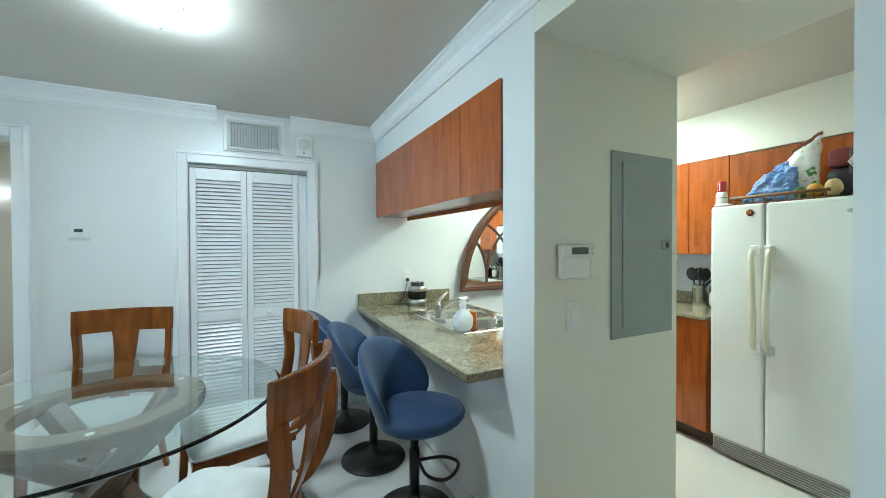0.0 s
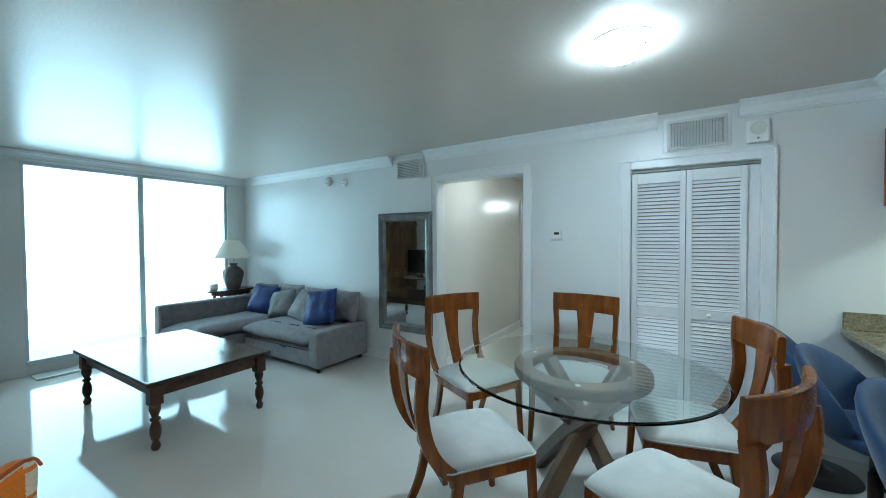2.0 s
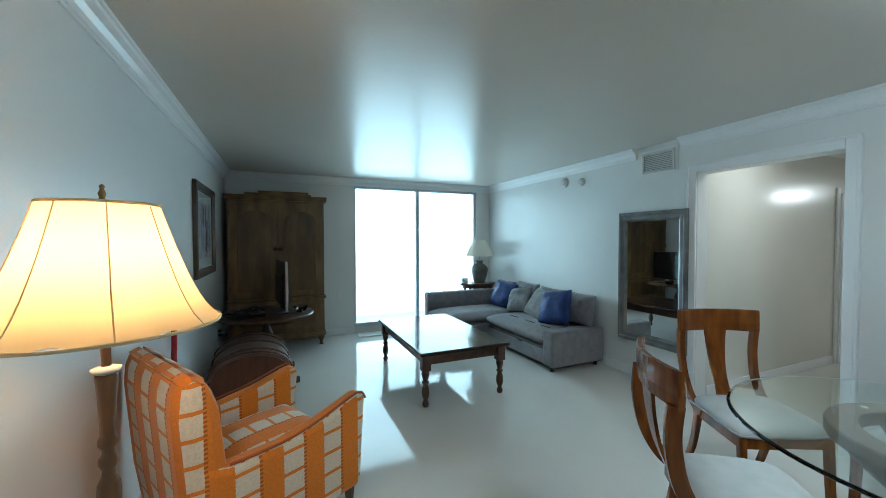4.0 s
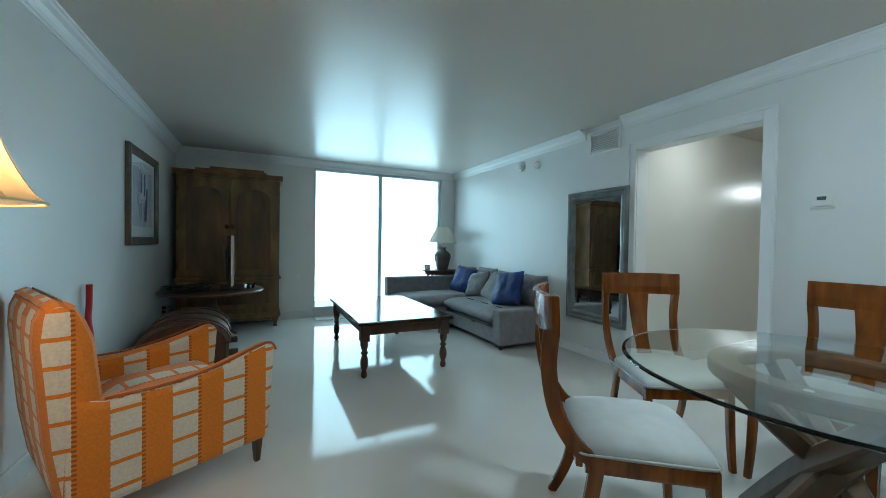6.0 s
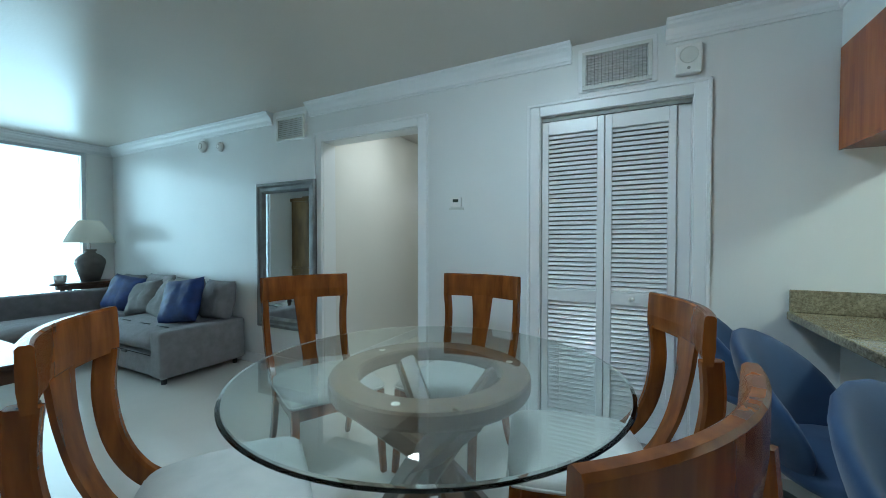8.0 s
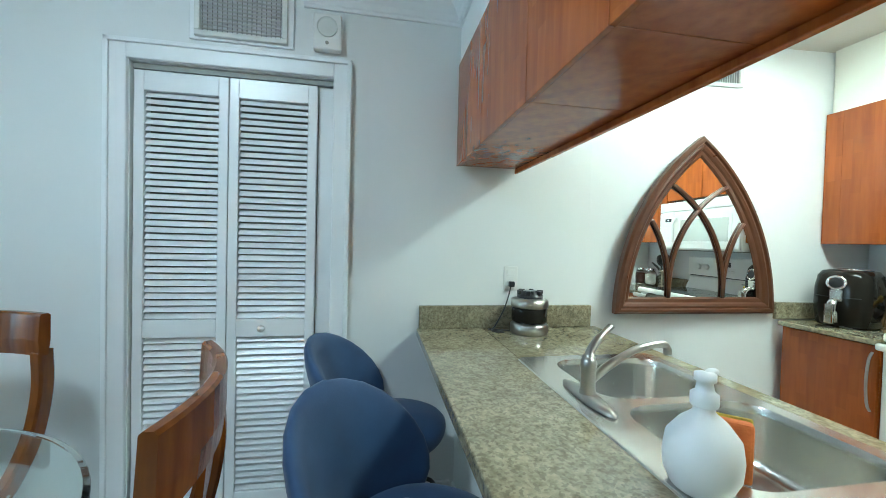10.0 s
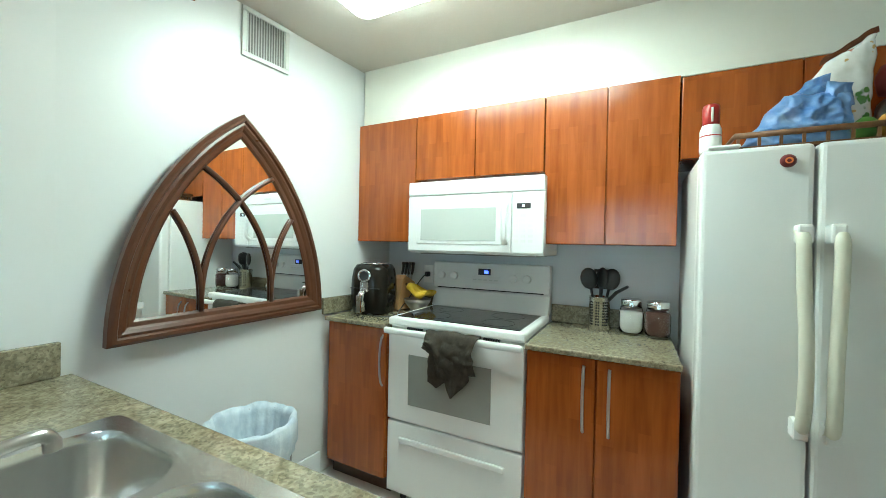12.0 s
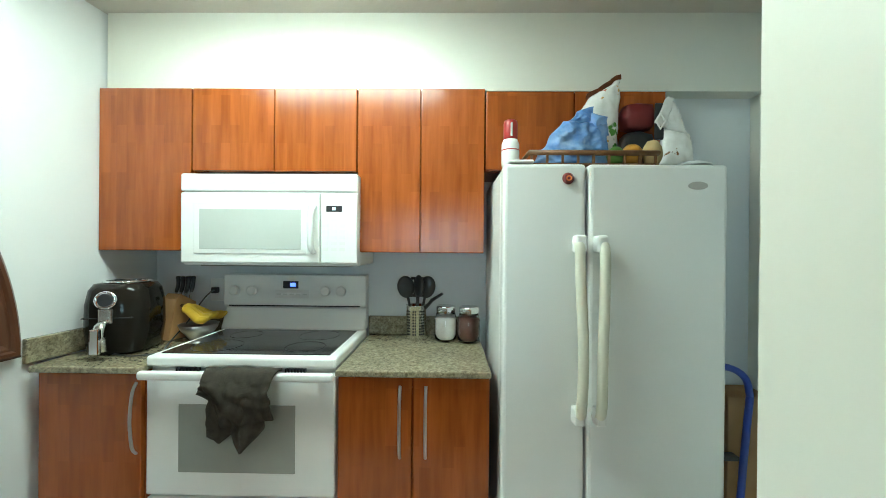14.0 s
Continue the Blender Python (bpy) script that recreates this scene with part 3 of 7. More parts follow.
def skirting(name, x0, y0, x1, y1, h=0.10, t=0.014):
    """A skirting board from one corner to another; it stands to the right of its run."""
    a, b = Vector((x0, y0, 0)), Vector((x1, y1, 0))
    L = (b - a).length
    bm = box(0, -t, 0.0, L, 0, h, 0.004)
    ang = math.atan2(y1 - y0, x1 - x0)
    placed(bm, Matrix.Translation(a) @ Matrix.Rotation(ang, 4, "Z"))
    return structure(name, bm, M_trim, "white painted skirting board")


skirting("baseboard", XW, 0, HALL0 - 0.09, 0)
skirting("baseboard", HALL1 + 0.09, 0, CL0 - 0.09, 0)
skirting("baseboard", CL1 + 0.09, 0, 0.0, 0)
skirting("baseboard", 0.15, 0, 0.72, 0)
skirting("baseboard", 0.73, kwall(0.73), 1.80, kwall(1.80), 0.13)
skirting("baseboard", HALL0, 0.16, HALL0, 2.52)
skirting("baseboard", XW, YS, XW, WL)
skirting("baseboard", 0.0, YS, XW, YS)
skirting("baseboard", 0.02, -0.02, 0.02, JAMB)

# the balcony window
win = thing("window_1", pose(XW, 0, 0), "tall sliding balcony window with white aluminium frame", "window")
win["kind"] = "structure"
part("frame", box(-0.12, WL, WT - 0.045, -0.03, WR, WT, 0.004), M_alu, win)
part("frame", box(-0.12, WL, WB - 0.06, 0.03, WR, WB, 0.006), M_alu, win)
part("frame", box(-0.12, WL, WB, -0.03, WL + 0.035, WT - 0.046, 0.004), M_alu, win)
part("frame", box(-0.12, WR - 0.04, WB, -0.03, WR, WT - 0.046, 0.004), M_alu, win)
part("mullion", box(-0.11, WM - 0.03, WB, -0.02, WM + 0.03, WT - 0.046, 0.004), M_alu, win)
for y0, y1 in ((WL + 0.036, WM - 0.031), (WM + 0.031, WR - 0.041)):
    p = part("pane", box(-0.075, y0, WB + 0.001, -0.069, y1, WT - 0.047), M_pane, win)
    p.visible_shadow = False
structure("backdrop", box(-60.1, -60, -40, -60.0, 60, 60), M_sky, "overexposed white sky beyond the balcony")
b = structure("balcony_floor", box(-8.9, -4.5, -0.1, XW - 0.26, 1.0, 0.05), M_kwall, "pale balcony slab outside the window")

# polished floor
structure("floor", box(XW - 0.25, YS - 0.2, -0.1, XK + 0.2, 8.2, 0.0), M_floor, "glossy pale beige polished floor")

# ---- kitchen ----
def handle(parent, x, y, z0, z1, mat_=None):
    """A bowed bar handle on a front that faces -x."""
    pts = spline([(x, y, z0), (x - 0.020, y, z0 + 0.035), (x - 0.030, y, (z0 + z1) / 2), (x - 0.020, y, z1 - 0.035), (x, y, z1)], 5)
    return part("handle", sweep(pts, 0.0046, 8, flat=1.3), mat_ or M_nickel, parent, "curved brushed metal handle", True)


def wall_unit(y0, y1, z0, z1, doors, label, filler=0.0):
    u = thing("wall_cabinet", pose(2.37, 0, 0), label, "cabinet", "kitchen wall cabinets")
    part("body", box(-0.28, y1 + 0.001, z0, -0.004, y0 - 0.001, z1, 0.002), M_cherry, u)
    for a, b in zip(doors, doors[1:]):
        part("door", box(-0.302, b + 0.0022, z0 + 0.001, -0.282, a - 0.0022, z1 - 0.002, 0.003), M_cherry, u)
    if filler:
        part("filler", box(-0.295, y0 - 0.001, z0, -0.006, y0 + filler, z1, 0.001), M_cherry, u)
    return u


wall_unit(-0.195, -0.535, 1.335, 2.055, (-0.195, -0.535), "cherry wood wall cabinet beside the white wall", 0.080)
wall_unit(-0.537, -1.267, 1.69, 2.055, (-0.537, -0.902, -1.267), "short cherry wall cabinet above the microwave")
wall_unit(-1.269, -1.828, 1.335, 2.055, (-1.269, -1.548, -1.828), "two-door cherry wall cabinet beside the fridge")
wall_unit(-1.830, -2.610, 1.70, 2.045, (-1.830, -2.215, -2.610), "cherry wall cabinet above the fridge")


def base_unit(y0, y1, doors, grips, label):
    u = thing("base_cabinet", pose(2.37, 0, 0), label, "cabinet", "kitchen base cabinets")
    part("body", box(-0.548, y1 + 0.001, 0.10, -0.004, y0 - 0.001, 0.884, 0.002), M_cherry, u)
    part("plinth", box(-0.50, y1 + 0.004, 0.0, -0.02, y0 - 0.004, 0.099), M_dwood, u)
    for (a, b), g in zip(zip(doors, doors[1:]), grips):
        d = part("door", box(-0.570, b + 0.003, 0.105, -0.550, a - 0.003, 0.880, 0.003), M_cherry, u)
        handle(d, -0.570, g, 0.585, 0.85)
    return u


base_unit(-0.128, -0.542, (-0.150, -0.542), (-0.522,), "cherry base cabinet under the air fryer")
base_unit(-1.268, -1.830, (-1.268, -1.546, -1.830), (-1.500, -1.594), "two-door cherry base cabinet beside the fridge")


def counter_piece(label, y0, y1):
    c = thing("worktop", pose(2.37, 0, 0), label, "worktop", "granite worktops")
    part("slab", box(-0.590, y1, 0.885, -0.004, y0, 0.91, 0.006), M_granite, c)
    part("backsplash", box(-0.024, y1 + 0.001, 0.911, -0.004, y0 - 0.001, 1.005, 0.004), M_granite, c)
    return c


c = counter_piece("green-brown granite worktop under the air fryer", -0.133, -0.543)
part("side_splash", placed(box(-0.575, -0.02, 0.911, -0.026, 0.0, 1.005, 0.004), Matrix.Translation((0, -0.138, 0)) @ Matrix.Rotation(-0.08, 4, "Z")), M_granite, c)
counter_piece("green-brown granite worktop with jars and utensils", -1.264, -1.832)

# cooker
st = thing("cooker", pose(1.81, 0, 0), "white electric cooker with black glass hob", "cooker")
Y0, Y1 = -0.545, -1.262
part("body", box(0.03, Y1 + 0.002, 0.03, 0.545, Y0 - 0.002, 0.902, 0.006), M_white, st)
part("hob_frame", box(0.0, Y1, 0.903, 0.515, Y0, 0.945, 0.012, 3), M_white, st)
part("hob_glass", box(0.035, Y1 + 0.035, 0.9455, 0.448, Y0 - 0.035, 0.949), M_hob, st, "black ceramic glass hob")
for yy, xx, r in ((-0.73, 0.145, 0.095), (-1.09, 0.145, 0.08), (-0.74, 0.345, 0.07), (-1.08, 0.345, 0.09)):
    part("burner_ring", placed(lathe([(r - 0.004, 0.0), (r, 0.0004)], 40, cap=False), Matrix.Translation((xx, yy, 0.9495))), M_burner, st)
bg = part("back_panel", prism([(0.460, 0.946), (0.510, 1.050), (0.485, 1.060), (0.485, 1.217), (0.55, 1.217), (0.55, 0.946)], Y0 - Y1, "y", Y1, bevel=0.006), M_white, st, "white control panel")
part("trim_line", box(0.4810, Y1 + 0.03, 1.058, 0.4845, Y0 - 0.03, 1.064), M_blackp, bg)
for yy in (-0.606, -0.692, -1.061, -1.140):
    part("knob", placed(cyl(0.024, 0, 0.022, 24, bevel=0.004), Matrix.Translation((0.4840, yy, 1.137)) @ Matrix.Rotation(-math.pi / 2, 4, "Y")), M_white, bg, smooth=True)
dp = part("display", box(0.4820, -0.923, 1.148, 0.4855, -0.846, 1.185, 0.001), M_blackp, bg)
part("digits", box(0.4805, -0.910, 1.158, 0.4815, -0.883, 1.176), M_blueled, bg, "blue lit clock digits")
part("button_plate", box(0.4825, -0.978, 1.10, 0.4848, -0.808, 1.142, 0.001), M_plastic, bg)
for k in range(5):
    part("button", box(0.4805, -0.968 + k * 0.033, 1.116, 0.4825, -0.946 + k * 0.033, 1.123), M_vent, bg)
dr = part("oven_door", box(0.0, Y1 + 0.004, 0.425, 0.03, Y0 - 0.004, 0.886, 0.008), M_white, st)
part("window", box(-0.003, -1.110, 0.515, 0.0005, -0.674, 0.768, 0.001), M_ovenglass, dr, "grey tinted oven window")
part("handle_bar", box(-0.048, Y1 + 0.002, 0.868, -0.022, Y0 - 0.002, 0.901, 0.011, 3), M_white, dr, smooth=True)
for yy in (Y1 + 0.05, Y0 - 0.05):
    part("handle_post", box(-0.03, yy - 0.02, 0.870, 0.002, yy + 0.02, 0.885, 0.004), M_white, dr)
for a, b in ((-0.66, -0.74), (-0.77, -0.90), (-1.07, -1.14)):
    for k in range(7):
        yy = a + (b - a) * k / 6
        part("vent_slot", box(0.004, yy - 0.003, 0.8875, 0.02, yy + 0.003, 0.9015), M_blackp, st)
dw = part("drawer", box(0.003, Y1 + 0.004, 0.05, 0.03, Y0 - 0.004, 0.415, 0.008), M_white, st)
part("drawer_lip", box(-0.012, Y1 + 0.08, 0.315, 0.004, Y0 - 0.08, 0.345, 0.007, 3), M_white, dw)
for xx, yy in ((0.06, -0.62), (0.06, -1.24), (0.50, -0.62), (0.50, -1.24)):
    part("foot", placed(cyl(0.018, 0.0, 0.031, 12), Matrix.Translation((xx, yy, 0))), M_blackp, st)


# towel over the oven handle
def towel():
    """A hand towel thrown over the bar: a long layer with uneven corners and a shorter layer folded across it."""
    bm = bmesh.new()
    nu, nv = 44, 36
    layers = ((-0.822, -1.030, -0.056, (0, 0.22, 0.42, 0.62, 0.85, 1.0), (0.205, 0.225, 0.19, 0.250, 0.205, 0.165), 1.0),
              (-0.796, -1.064, -0.073, (0, 0.14, 0.24, 0.31, 0.60, 1.0), (0.045, 0.070, 0.110, 0.165, 0.152, 0.135), 4.0))
    for y0, y1, front, us, drops, seed in layers:
        grid = []
        for j in range(nv + 1):
            s = j / nv
            row = []
            for i in range(nu + 1):
                u = i / nu
                drop = float(np.interp(u, us, drops))
                lump_ = 0.020 * noise.noise(Vector((u * 3.2, s * 2.6, seed))) + 0.009 * noise.noise(Vector((u * 8, s * 6, seed + 2)))
                crease = 0.012 * math.sin(u * 9 + 4 * s + seed) * s
                y = y0 + (y1 - y0) * (0.5 + (u - 0.5) * (1 - 0.10 * math.sin(math.pi * s))) + 0.010 * noise.noise(Vector((s * 4, u * 2, seed + 7)))
                if s < 0.22:
                    a = math.pi * (1 - s / 0.22) * 0.75
                    x = 1.81 - 0.035 + front * 0.55 * math.cos(a) * 0.9
                    z = 0.884 + 0.024 * math.sin(a) + 0.3 * lump_ + (0.008 if seed > 2 else 0.0)
                else:
                    k = (s - 0.22) / 0.78
                    x = 1.81 - 0.035 + front * 0.55 - abs(lump_ + crease) * 1.1 - 0.012 * math.sin(math.pi * k)
                    z = 0.884 - k * drop + 0.2 * lump_
                row.append(bm.verts.new((x, y, z)))
            grid.append(row)
        for j in range(nv):
            for i in range(nu):
                bm.faces.new((grid[j][i], grid[j][i + 1], grid[j + 1][i + 1], grid[j + 1][i]))
    bmesh.ops.recalc_face_normals(bm, faces=bm.faces)
    return bm


tw = link_mesh("towel", towel(), M_towel, None, True)
tagged(tw, "crumpled dark grey hand towel over the oven handle", "towel")
sol = tw.modifiers.new("thick", "SOLIDIFY")
sol.thickness = 0.008

# microwave
mw = thing("microwave", pose(2.02, 0, 0), "white over-range microwave under the wall cabinets", "microwave")
MY0, MY1 = -0.522, -1.284
part("case", box(0.02, MY1, 1.275, 0.345, MY0, 1.668, 0.006), M_white, mw)
part("grille_panel", box(0.0, MY1, 1.592, 0.019, MY0, 1.668, 0.006), M_white, mw)
d = part("door", box(0.0, -1.122, 1.285, 0.019, MY0, 1.588, 0.006), M_white, mw)
part("window_rim", box(-0.004, -1.07, 1.325, 0.001, -0.58, 1.545, 0.003), M_white, d)
part("window", box(-0.006, -1.044, 1.345, -0.0035, -0.607, 1.516, 0.001), M_mwglass, d, "pale grey microwave window")
pts = spline([(0.0, -1.095, 1.335), (-0.03, -1.095, 1.36), (-0.034, -1.095, 1.43), (-0.03, -1.095, 1.50), (0.0, -1.095, 1.53)], 5)
part("handle", sweep(pts, 0.011, 10, flat=1.2), M_white, d, smooth=True)
cp = part("control_panel", box(0.0, MY1, 1.285, 0.019, -1.125, 1.588, 0.006), M_white, mw)
part("display", box(-0.002, -1.218, 1.507, 0.001, -1.150, 1.533, 0.001), M_blackp, cp)
part("digits", box(-0.0032, -1.190, 1.514, -0.0018, -1.176, 1.526), glow("clock_digits", (0.6, 0.9, 1, 1), 1.0), cp)
for r in range(6):
    for k in range(3):
        part("button", box(-0.0015, -1.232 + k * 0.036, 1.34 + r * 0.025, 0.001, -1.208 + k * 0.036, 1.354 + r * 0.025), M_plastic, cp)
part("logo", box(-0.0015, -0.93, 1.622, 0.001, -0.86, 1.632), M_vent, mw)
part("underside_vent", box(0.06, MY1 + 0.05, 1.268, 0.32, MY0 - 0.05, 1.2745), M_grille, mw)

# fridge
fr = thing("fridge", pose(1.77, 0, 0), "tall white side-by-side fridge freezer", "fridge")
FY0, FYM, FY1, FH = -1.866, -2.166, -2.662, 1.662
part("cabinet", box(0.075, FY1, 0.02, 0.59, FY0, FH - 0.01, 0.01), M_fridge, fr)
for a, b in ((FY0, FYM + 0.004), (FYM - 0.004, FY1)):
    part("door", box(0.0, b, 0.13, 0.072, a, FH, 0.016, 3), M_fridge, fr)
for yy, sgn in ((-2.130, 1), (-2.203, -1)):
    pts = spline([(0.0, yy, 1.385), (-0.045, yy + sgn * 0.006, 1.36), (-0.055, yy + sgn * 0.004, 1.22), (-0.062, yy - sgn * 0.004, 1.0), (-0.05, yy - sgn * 0.002, 0.80), (0.0, yy, 0.765)], 6)
    h = part("handle", sweep(pts, 0.016, 12, flat=1.15), M_cream_pl, fr, "cream plastic handle", True)
    for zz in (1.375, 0.775):
        part("handle_end", box(-0.05, yy - 0.019, zz - 0.03, 0.001, yy + 0.019, zz + 0.03, 0.008), M_white, h)
part("grille", box(0.02, FY1 + 0.01, 0.02, 0.06, FY0 - 0.01, 0.122, 0.004), M_vent, fr)
for k in range(6):
    part("grille_slot", box(0.014, FY1 + 0.02, 0.03 + k * 0.015, 0.0195, FY0 - 0.02, 0.037 + k * 0.015), M_grille, fr)
part("badge", placed(lathe([(0.001, -0.002), (0.034, -0.002), (0.034, 0.002), (0.001, 0.002)], 28), Matrix.Translation((-0.001, -2.553, 1.585)) @ Matrix.Rotation(math.pi / 2, 4, "Y") @ Matrix.Diagonal((0.42, 1, 1, 1))), M_nickel, fr)
part("hinge_cap", box(0.0, FY0 - 0.11, FH + 0.001, 0.09, FY0 - 0.02, FH + 0.014, 0.006), M_white, fr)
for yy in (FY1 + 0.06, FY0 - 0.06):
    part("foot", box(0.1, yy - 0.03, 0.0, 0.16, yy + 0.03, 0.021), M_blackp, fr)
    part("foot", box(0.50, yy - 0.03, 0.0, 0.56, yy + 0.03, 0.021), M_blackp, fr)
mg = thing("fridge_magnet", pose(1.77, -2.094, 1.607) @ Matrix.Diagonal((1, 0.78, 0.78, 1)), "small dark red round magnet on the fridge door", "magnet")
part("disc", placed(lathe([(0.0, 0.0), (0.024, 0.0), (0.027, 0.006), (0.018, 0.014), (0.0, 0.016)], 20, cap=False), Matrix.Rotation(-math.pi / 2, 4, "Y")), M_darkred, mg, smooth=True)
part("spiral", placed(lathe([(0.007, 0.0155), (0.013, 0.0165), (0.013, 0.0145)], 20, cap=False), Matrix.Rotation(-math.pi / 2, 4, "Y")), M_orange, mg)

# things on top of the fridge
bk = thing("wire_basket", pose(1.93, -2.20, FH), "low brown rattan tray on the fridge", "basket")
rim = [(-0.12, 0.235, 0.048), (0.12, 0.235, 0.048), (0.12, -0.235, 0.048), (-0.12, -0.235, 0.048)]
part("rim", sweep(rim, 0.010, 8, closed=True), M_rattan, bk, smooth=True)
part("base", box(-0.115, -0.232, 0.0, 0.115, 0.232, 0.012, 0.003), M_rattan, bk)
for k in range(9):
    yy = -0.225 + k * 0.45 / 8
    for xx in (-0.12, 0.12):
        part("stave", box(xx - 0.004, yy - 0.004, 0.010, xx + 0.004, yy + 0.004, 0.046), M_rattan, bk)


def lump(name, at, size, material, label, category, seed=0, rough=0.25, turn=0.0, sub=4, top=None):
    """A soft crumpled bag or fruit."""
    b = bmesh.new()
    bmesh.ops.create_icosphere(b, subdivisions=sub, radius=1)
    for v in b.verts:
        d = 1 + rough * (noise.noise(v.co * 1.6 + Vector((seed, 0, 0))) + 0.5 * noise.noise(v.co * 4.0 + Vector((0, seed, 0))) + 0.22 * noise.noise(v.co * 9.0))
        c = v.co * d
        if top and c.z > 0:
            c.x *= 1 - top * c.z
            c.y *= 1 - top * c.z
        v.co = Vector((c.x * size[0], c.y * size[1], max(c.z, -0.92) * size[2] + 0.92 * size[2]))
    placed(b, pose(*at, 0, 0, turn))
    o = link_mesh(name, b, material, None, True)
    return tagged(o, label, category)


def pouch(corners, x, thick, seed, crease=0.012, n=26):
    """A filled film packet: a four-cornered pillow in the y, z plane with pinched edges and sharp creases."""
    a, b, c, d = [Vector(p) for p in corners]
    bm = bmesh.new()
    sides = []
    for side in (-1, 1):
        g = []
        for j in range(n + 1):
            row = []
            for i in range(n + 1):
                u, v = i / n, j / n
                p = (a * (1 - u) + b * u) * (1 - v) + (d * (1 - u) + c * u) * v
                full = max(0.0, 16 * u * (1 - u) * v * (1 - v)) ** 0.45
                q = Vector((p.x * 16, p.y * 16, seed))
                cr = crease * (abs(noise.noise(q)) + 0.6 * abs(noise.noise(q * 2.3)) + 0.3 * abs(noise.noise(q * 5)) - 0.3)
                edge = 0.010 * noise.noise(Vector((p.x * 22, p.y * 22, seed + 3)))
                row.append(bm.verts.new((x + side * (thick / 2 * full + 0.0015) + cr * (0.3 + full), p.x + edge * (1 - full), p.y + edge * (1 - full) * (v > 0.02))))
            g.append(row)
        for j in range(n):
            for i in range(n):
                f = (g[j][i], g[j][i + 1], g[j + 1][i + 1], g[j + 1][i])
                bm.faces.new(f if side > 0 else f[::-1])
        sides.append(g)
    lo, hi = sides
    rim_ = [(0, k) for k in range(n)] + [(k, n) for k in range(n)] + [(n, n - k) for k in range(n)] + [(n - k, 0) for k in range(n)]
    for p, q in zip(rim_, rim_[1:] + rim_[:1]):
        bm.faces.new((lo[p[0]][p[1]], lo[q[0]][q[1]], hi[q[0]][q[1]], hi[p[0]][p[1]]))
    bmesh.ops.recalc_face_normals(bm, faces=bm.faces)
    return bm


sk = thing("snack_packet", pose(1.955, 0, FH + 0.013), "white printed snack packet tilted in the tray", "food packet")
part("film", pouch([(-2.020, 0.0), (-2.345, 0.0), (-2.362, 0.372), (-2.232, 0.292)], 0.0, 0.075, 2, 0.010), M_whitebag, sk, smooth=True)
part("seam", pouch([(-2.226, 0.286), (-2.364, 0.370), (-2.362, 0.390), (-2.236, 0.318)], 0.0, 0.006, 5, 0.004, 8), M_seam, sk, "glossy brown folded seam")
bb = thing("plastic_bag", pose(1.885, 0, FH + 0.013), "crumpled translucent blue plastic bag in the tray", "plastic bag")
part("film", pouch([(-1.985, 0.0), (-2.285, 0.0), (-2.280, 0.165), (-2.110, 0.178)], 0.0, 0.070, 8, 0.030, 34), M_bluebag, bb, smooth=True)
part("fold", pouch([(-2.110, 0.150), (-2.240, 0.155), (-2.228, 0.240), (-2.165, 0.215)], 0.010, 0.030, 11, 0.026, 18), M_bluebag, bb, smooth=True)
part("fold", pouch([(-2.200, 0.105), (-2.284, 0.120), (-2.276, 0.195), (-2.220, 0.205)], -0.005, 0.026, 13, 0.022, 14), M_bluebag, bb, smooth=True)
sk2 = thing("flour_packet", pose(1.93, -0.035, FH) @ Matrix.Diagonal((1, 1, 1.06, 1)), "pale printed food bag with a twisted top on the fridge", "food packet")
part("film", pouch([(-2.470, 0.0), (-2.605, 0.0), (-2.585, 0.150), (-2.478, 0.165)], 0.0, 0.085, 21, 0.010), M_flourbag, sk2, smooth=True)
part("top_fold", pouch([(-2.480, 0.160), (-2.580, 0.145), (-2.528, 0.262), (-2.500, 0.285)], 0.0, 0.030, 23, 0.012, 16), M_flourbag, sk2, smooth=True)
part("flap", pouch([(-2.440, 0.185), (-2.492, 0.160), (-2.520, 0.275), (-2.494, 0.284)], -0.012, 0.012, 25, 0.008, 12), M_flourbag, sk2, smooth=True)
rb = thing("red_pouch", pose(1.985, -2.435, FH + 0.013) @ Matrix.Diagonal((1, 1, 1.16, 1)), "dark red and black fabric pouch with a buckle", "bag")
for nm, z0, z1, mm in (("pouch", 0.135, 0.245, M_darkred), ("base", 0.0, 0.150, M_blackp)):
    lp = bmesh.new()
    bmesh.ops.create_icosphere(lp, subdivisions=4, radius=1)
    for v in lp.verts:
        c = v.co * (1 + 0.10 * noise.noise(v.co * 2.2 + Vector((z0 * 30, 0, 0))))
        m_ = max(abs(c.x), abs(c.y), abs(c.z))
        c = c * (0.55 + 0.45 / max(m_, 0.2) * 0.8)
        v.co = Vector((c.x * 0.055, c.y * 0.072 - 0.004, max(z0, (z0 + z1) / 2 + c.z * (z1 - z0) / 2)))
    part(nm, lp, mm, rb, smooth=True)
part("strap", box(-0.068, -0.082, 0.10, -0.058, -0.046, 0.225, 0.006), M_blackp, rb)
part("buckle", sweep([(-0.074, -0.064, 0.185), (-0.074, -0.046, 0.160), (-0.074, -0.064, 0.135), (-0.074, -0.082, 0.160)], 0.0045, 8, closed=True), M_white, rb)
lump("lime", (1.855, -2.300, FH + 0.013), (0.034, 0.032, 0.036), M_green, "green fruit lying in the tray", "fruit", 4, 0.06, 0, 3)
lump("mango", (1.86, -2.362, FH + 0.013), (0.038, 0.038, 0.042), M_mango, "orange-yellow fruit lying in the tray", "fruit", 7, 0.08, 0, 3)
lump("potato", (1.86, -2.440, FH + 0.013), (0.034, 0.036, 0.050), M_potato, "pale brown potato lying in the tray", "potato", 8, 0.1, 20, 3)
dsh = thing("plate", pose(1.88, -2.60, FH + 0.014), "small white upturned saucer on the fridge", "saucer")
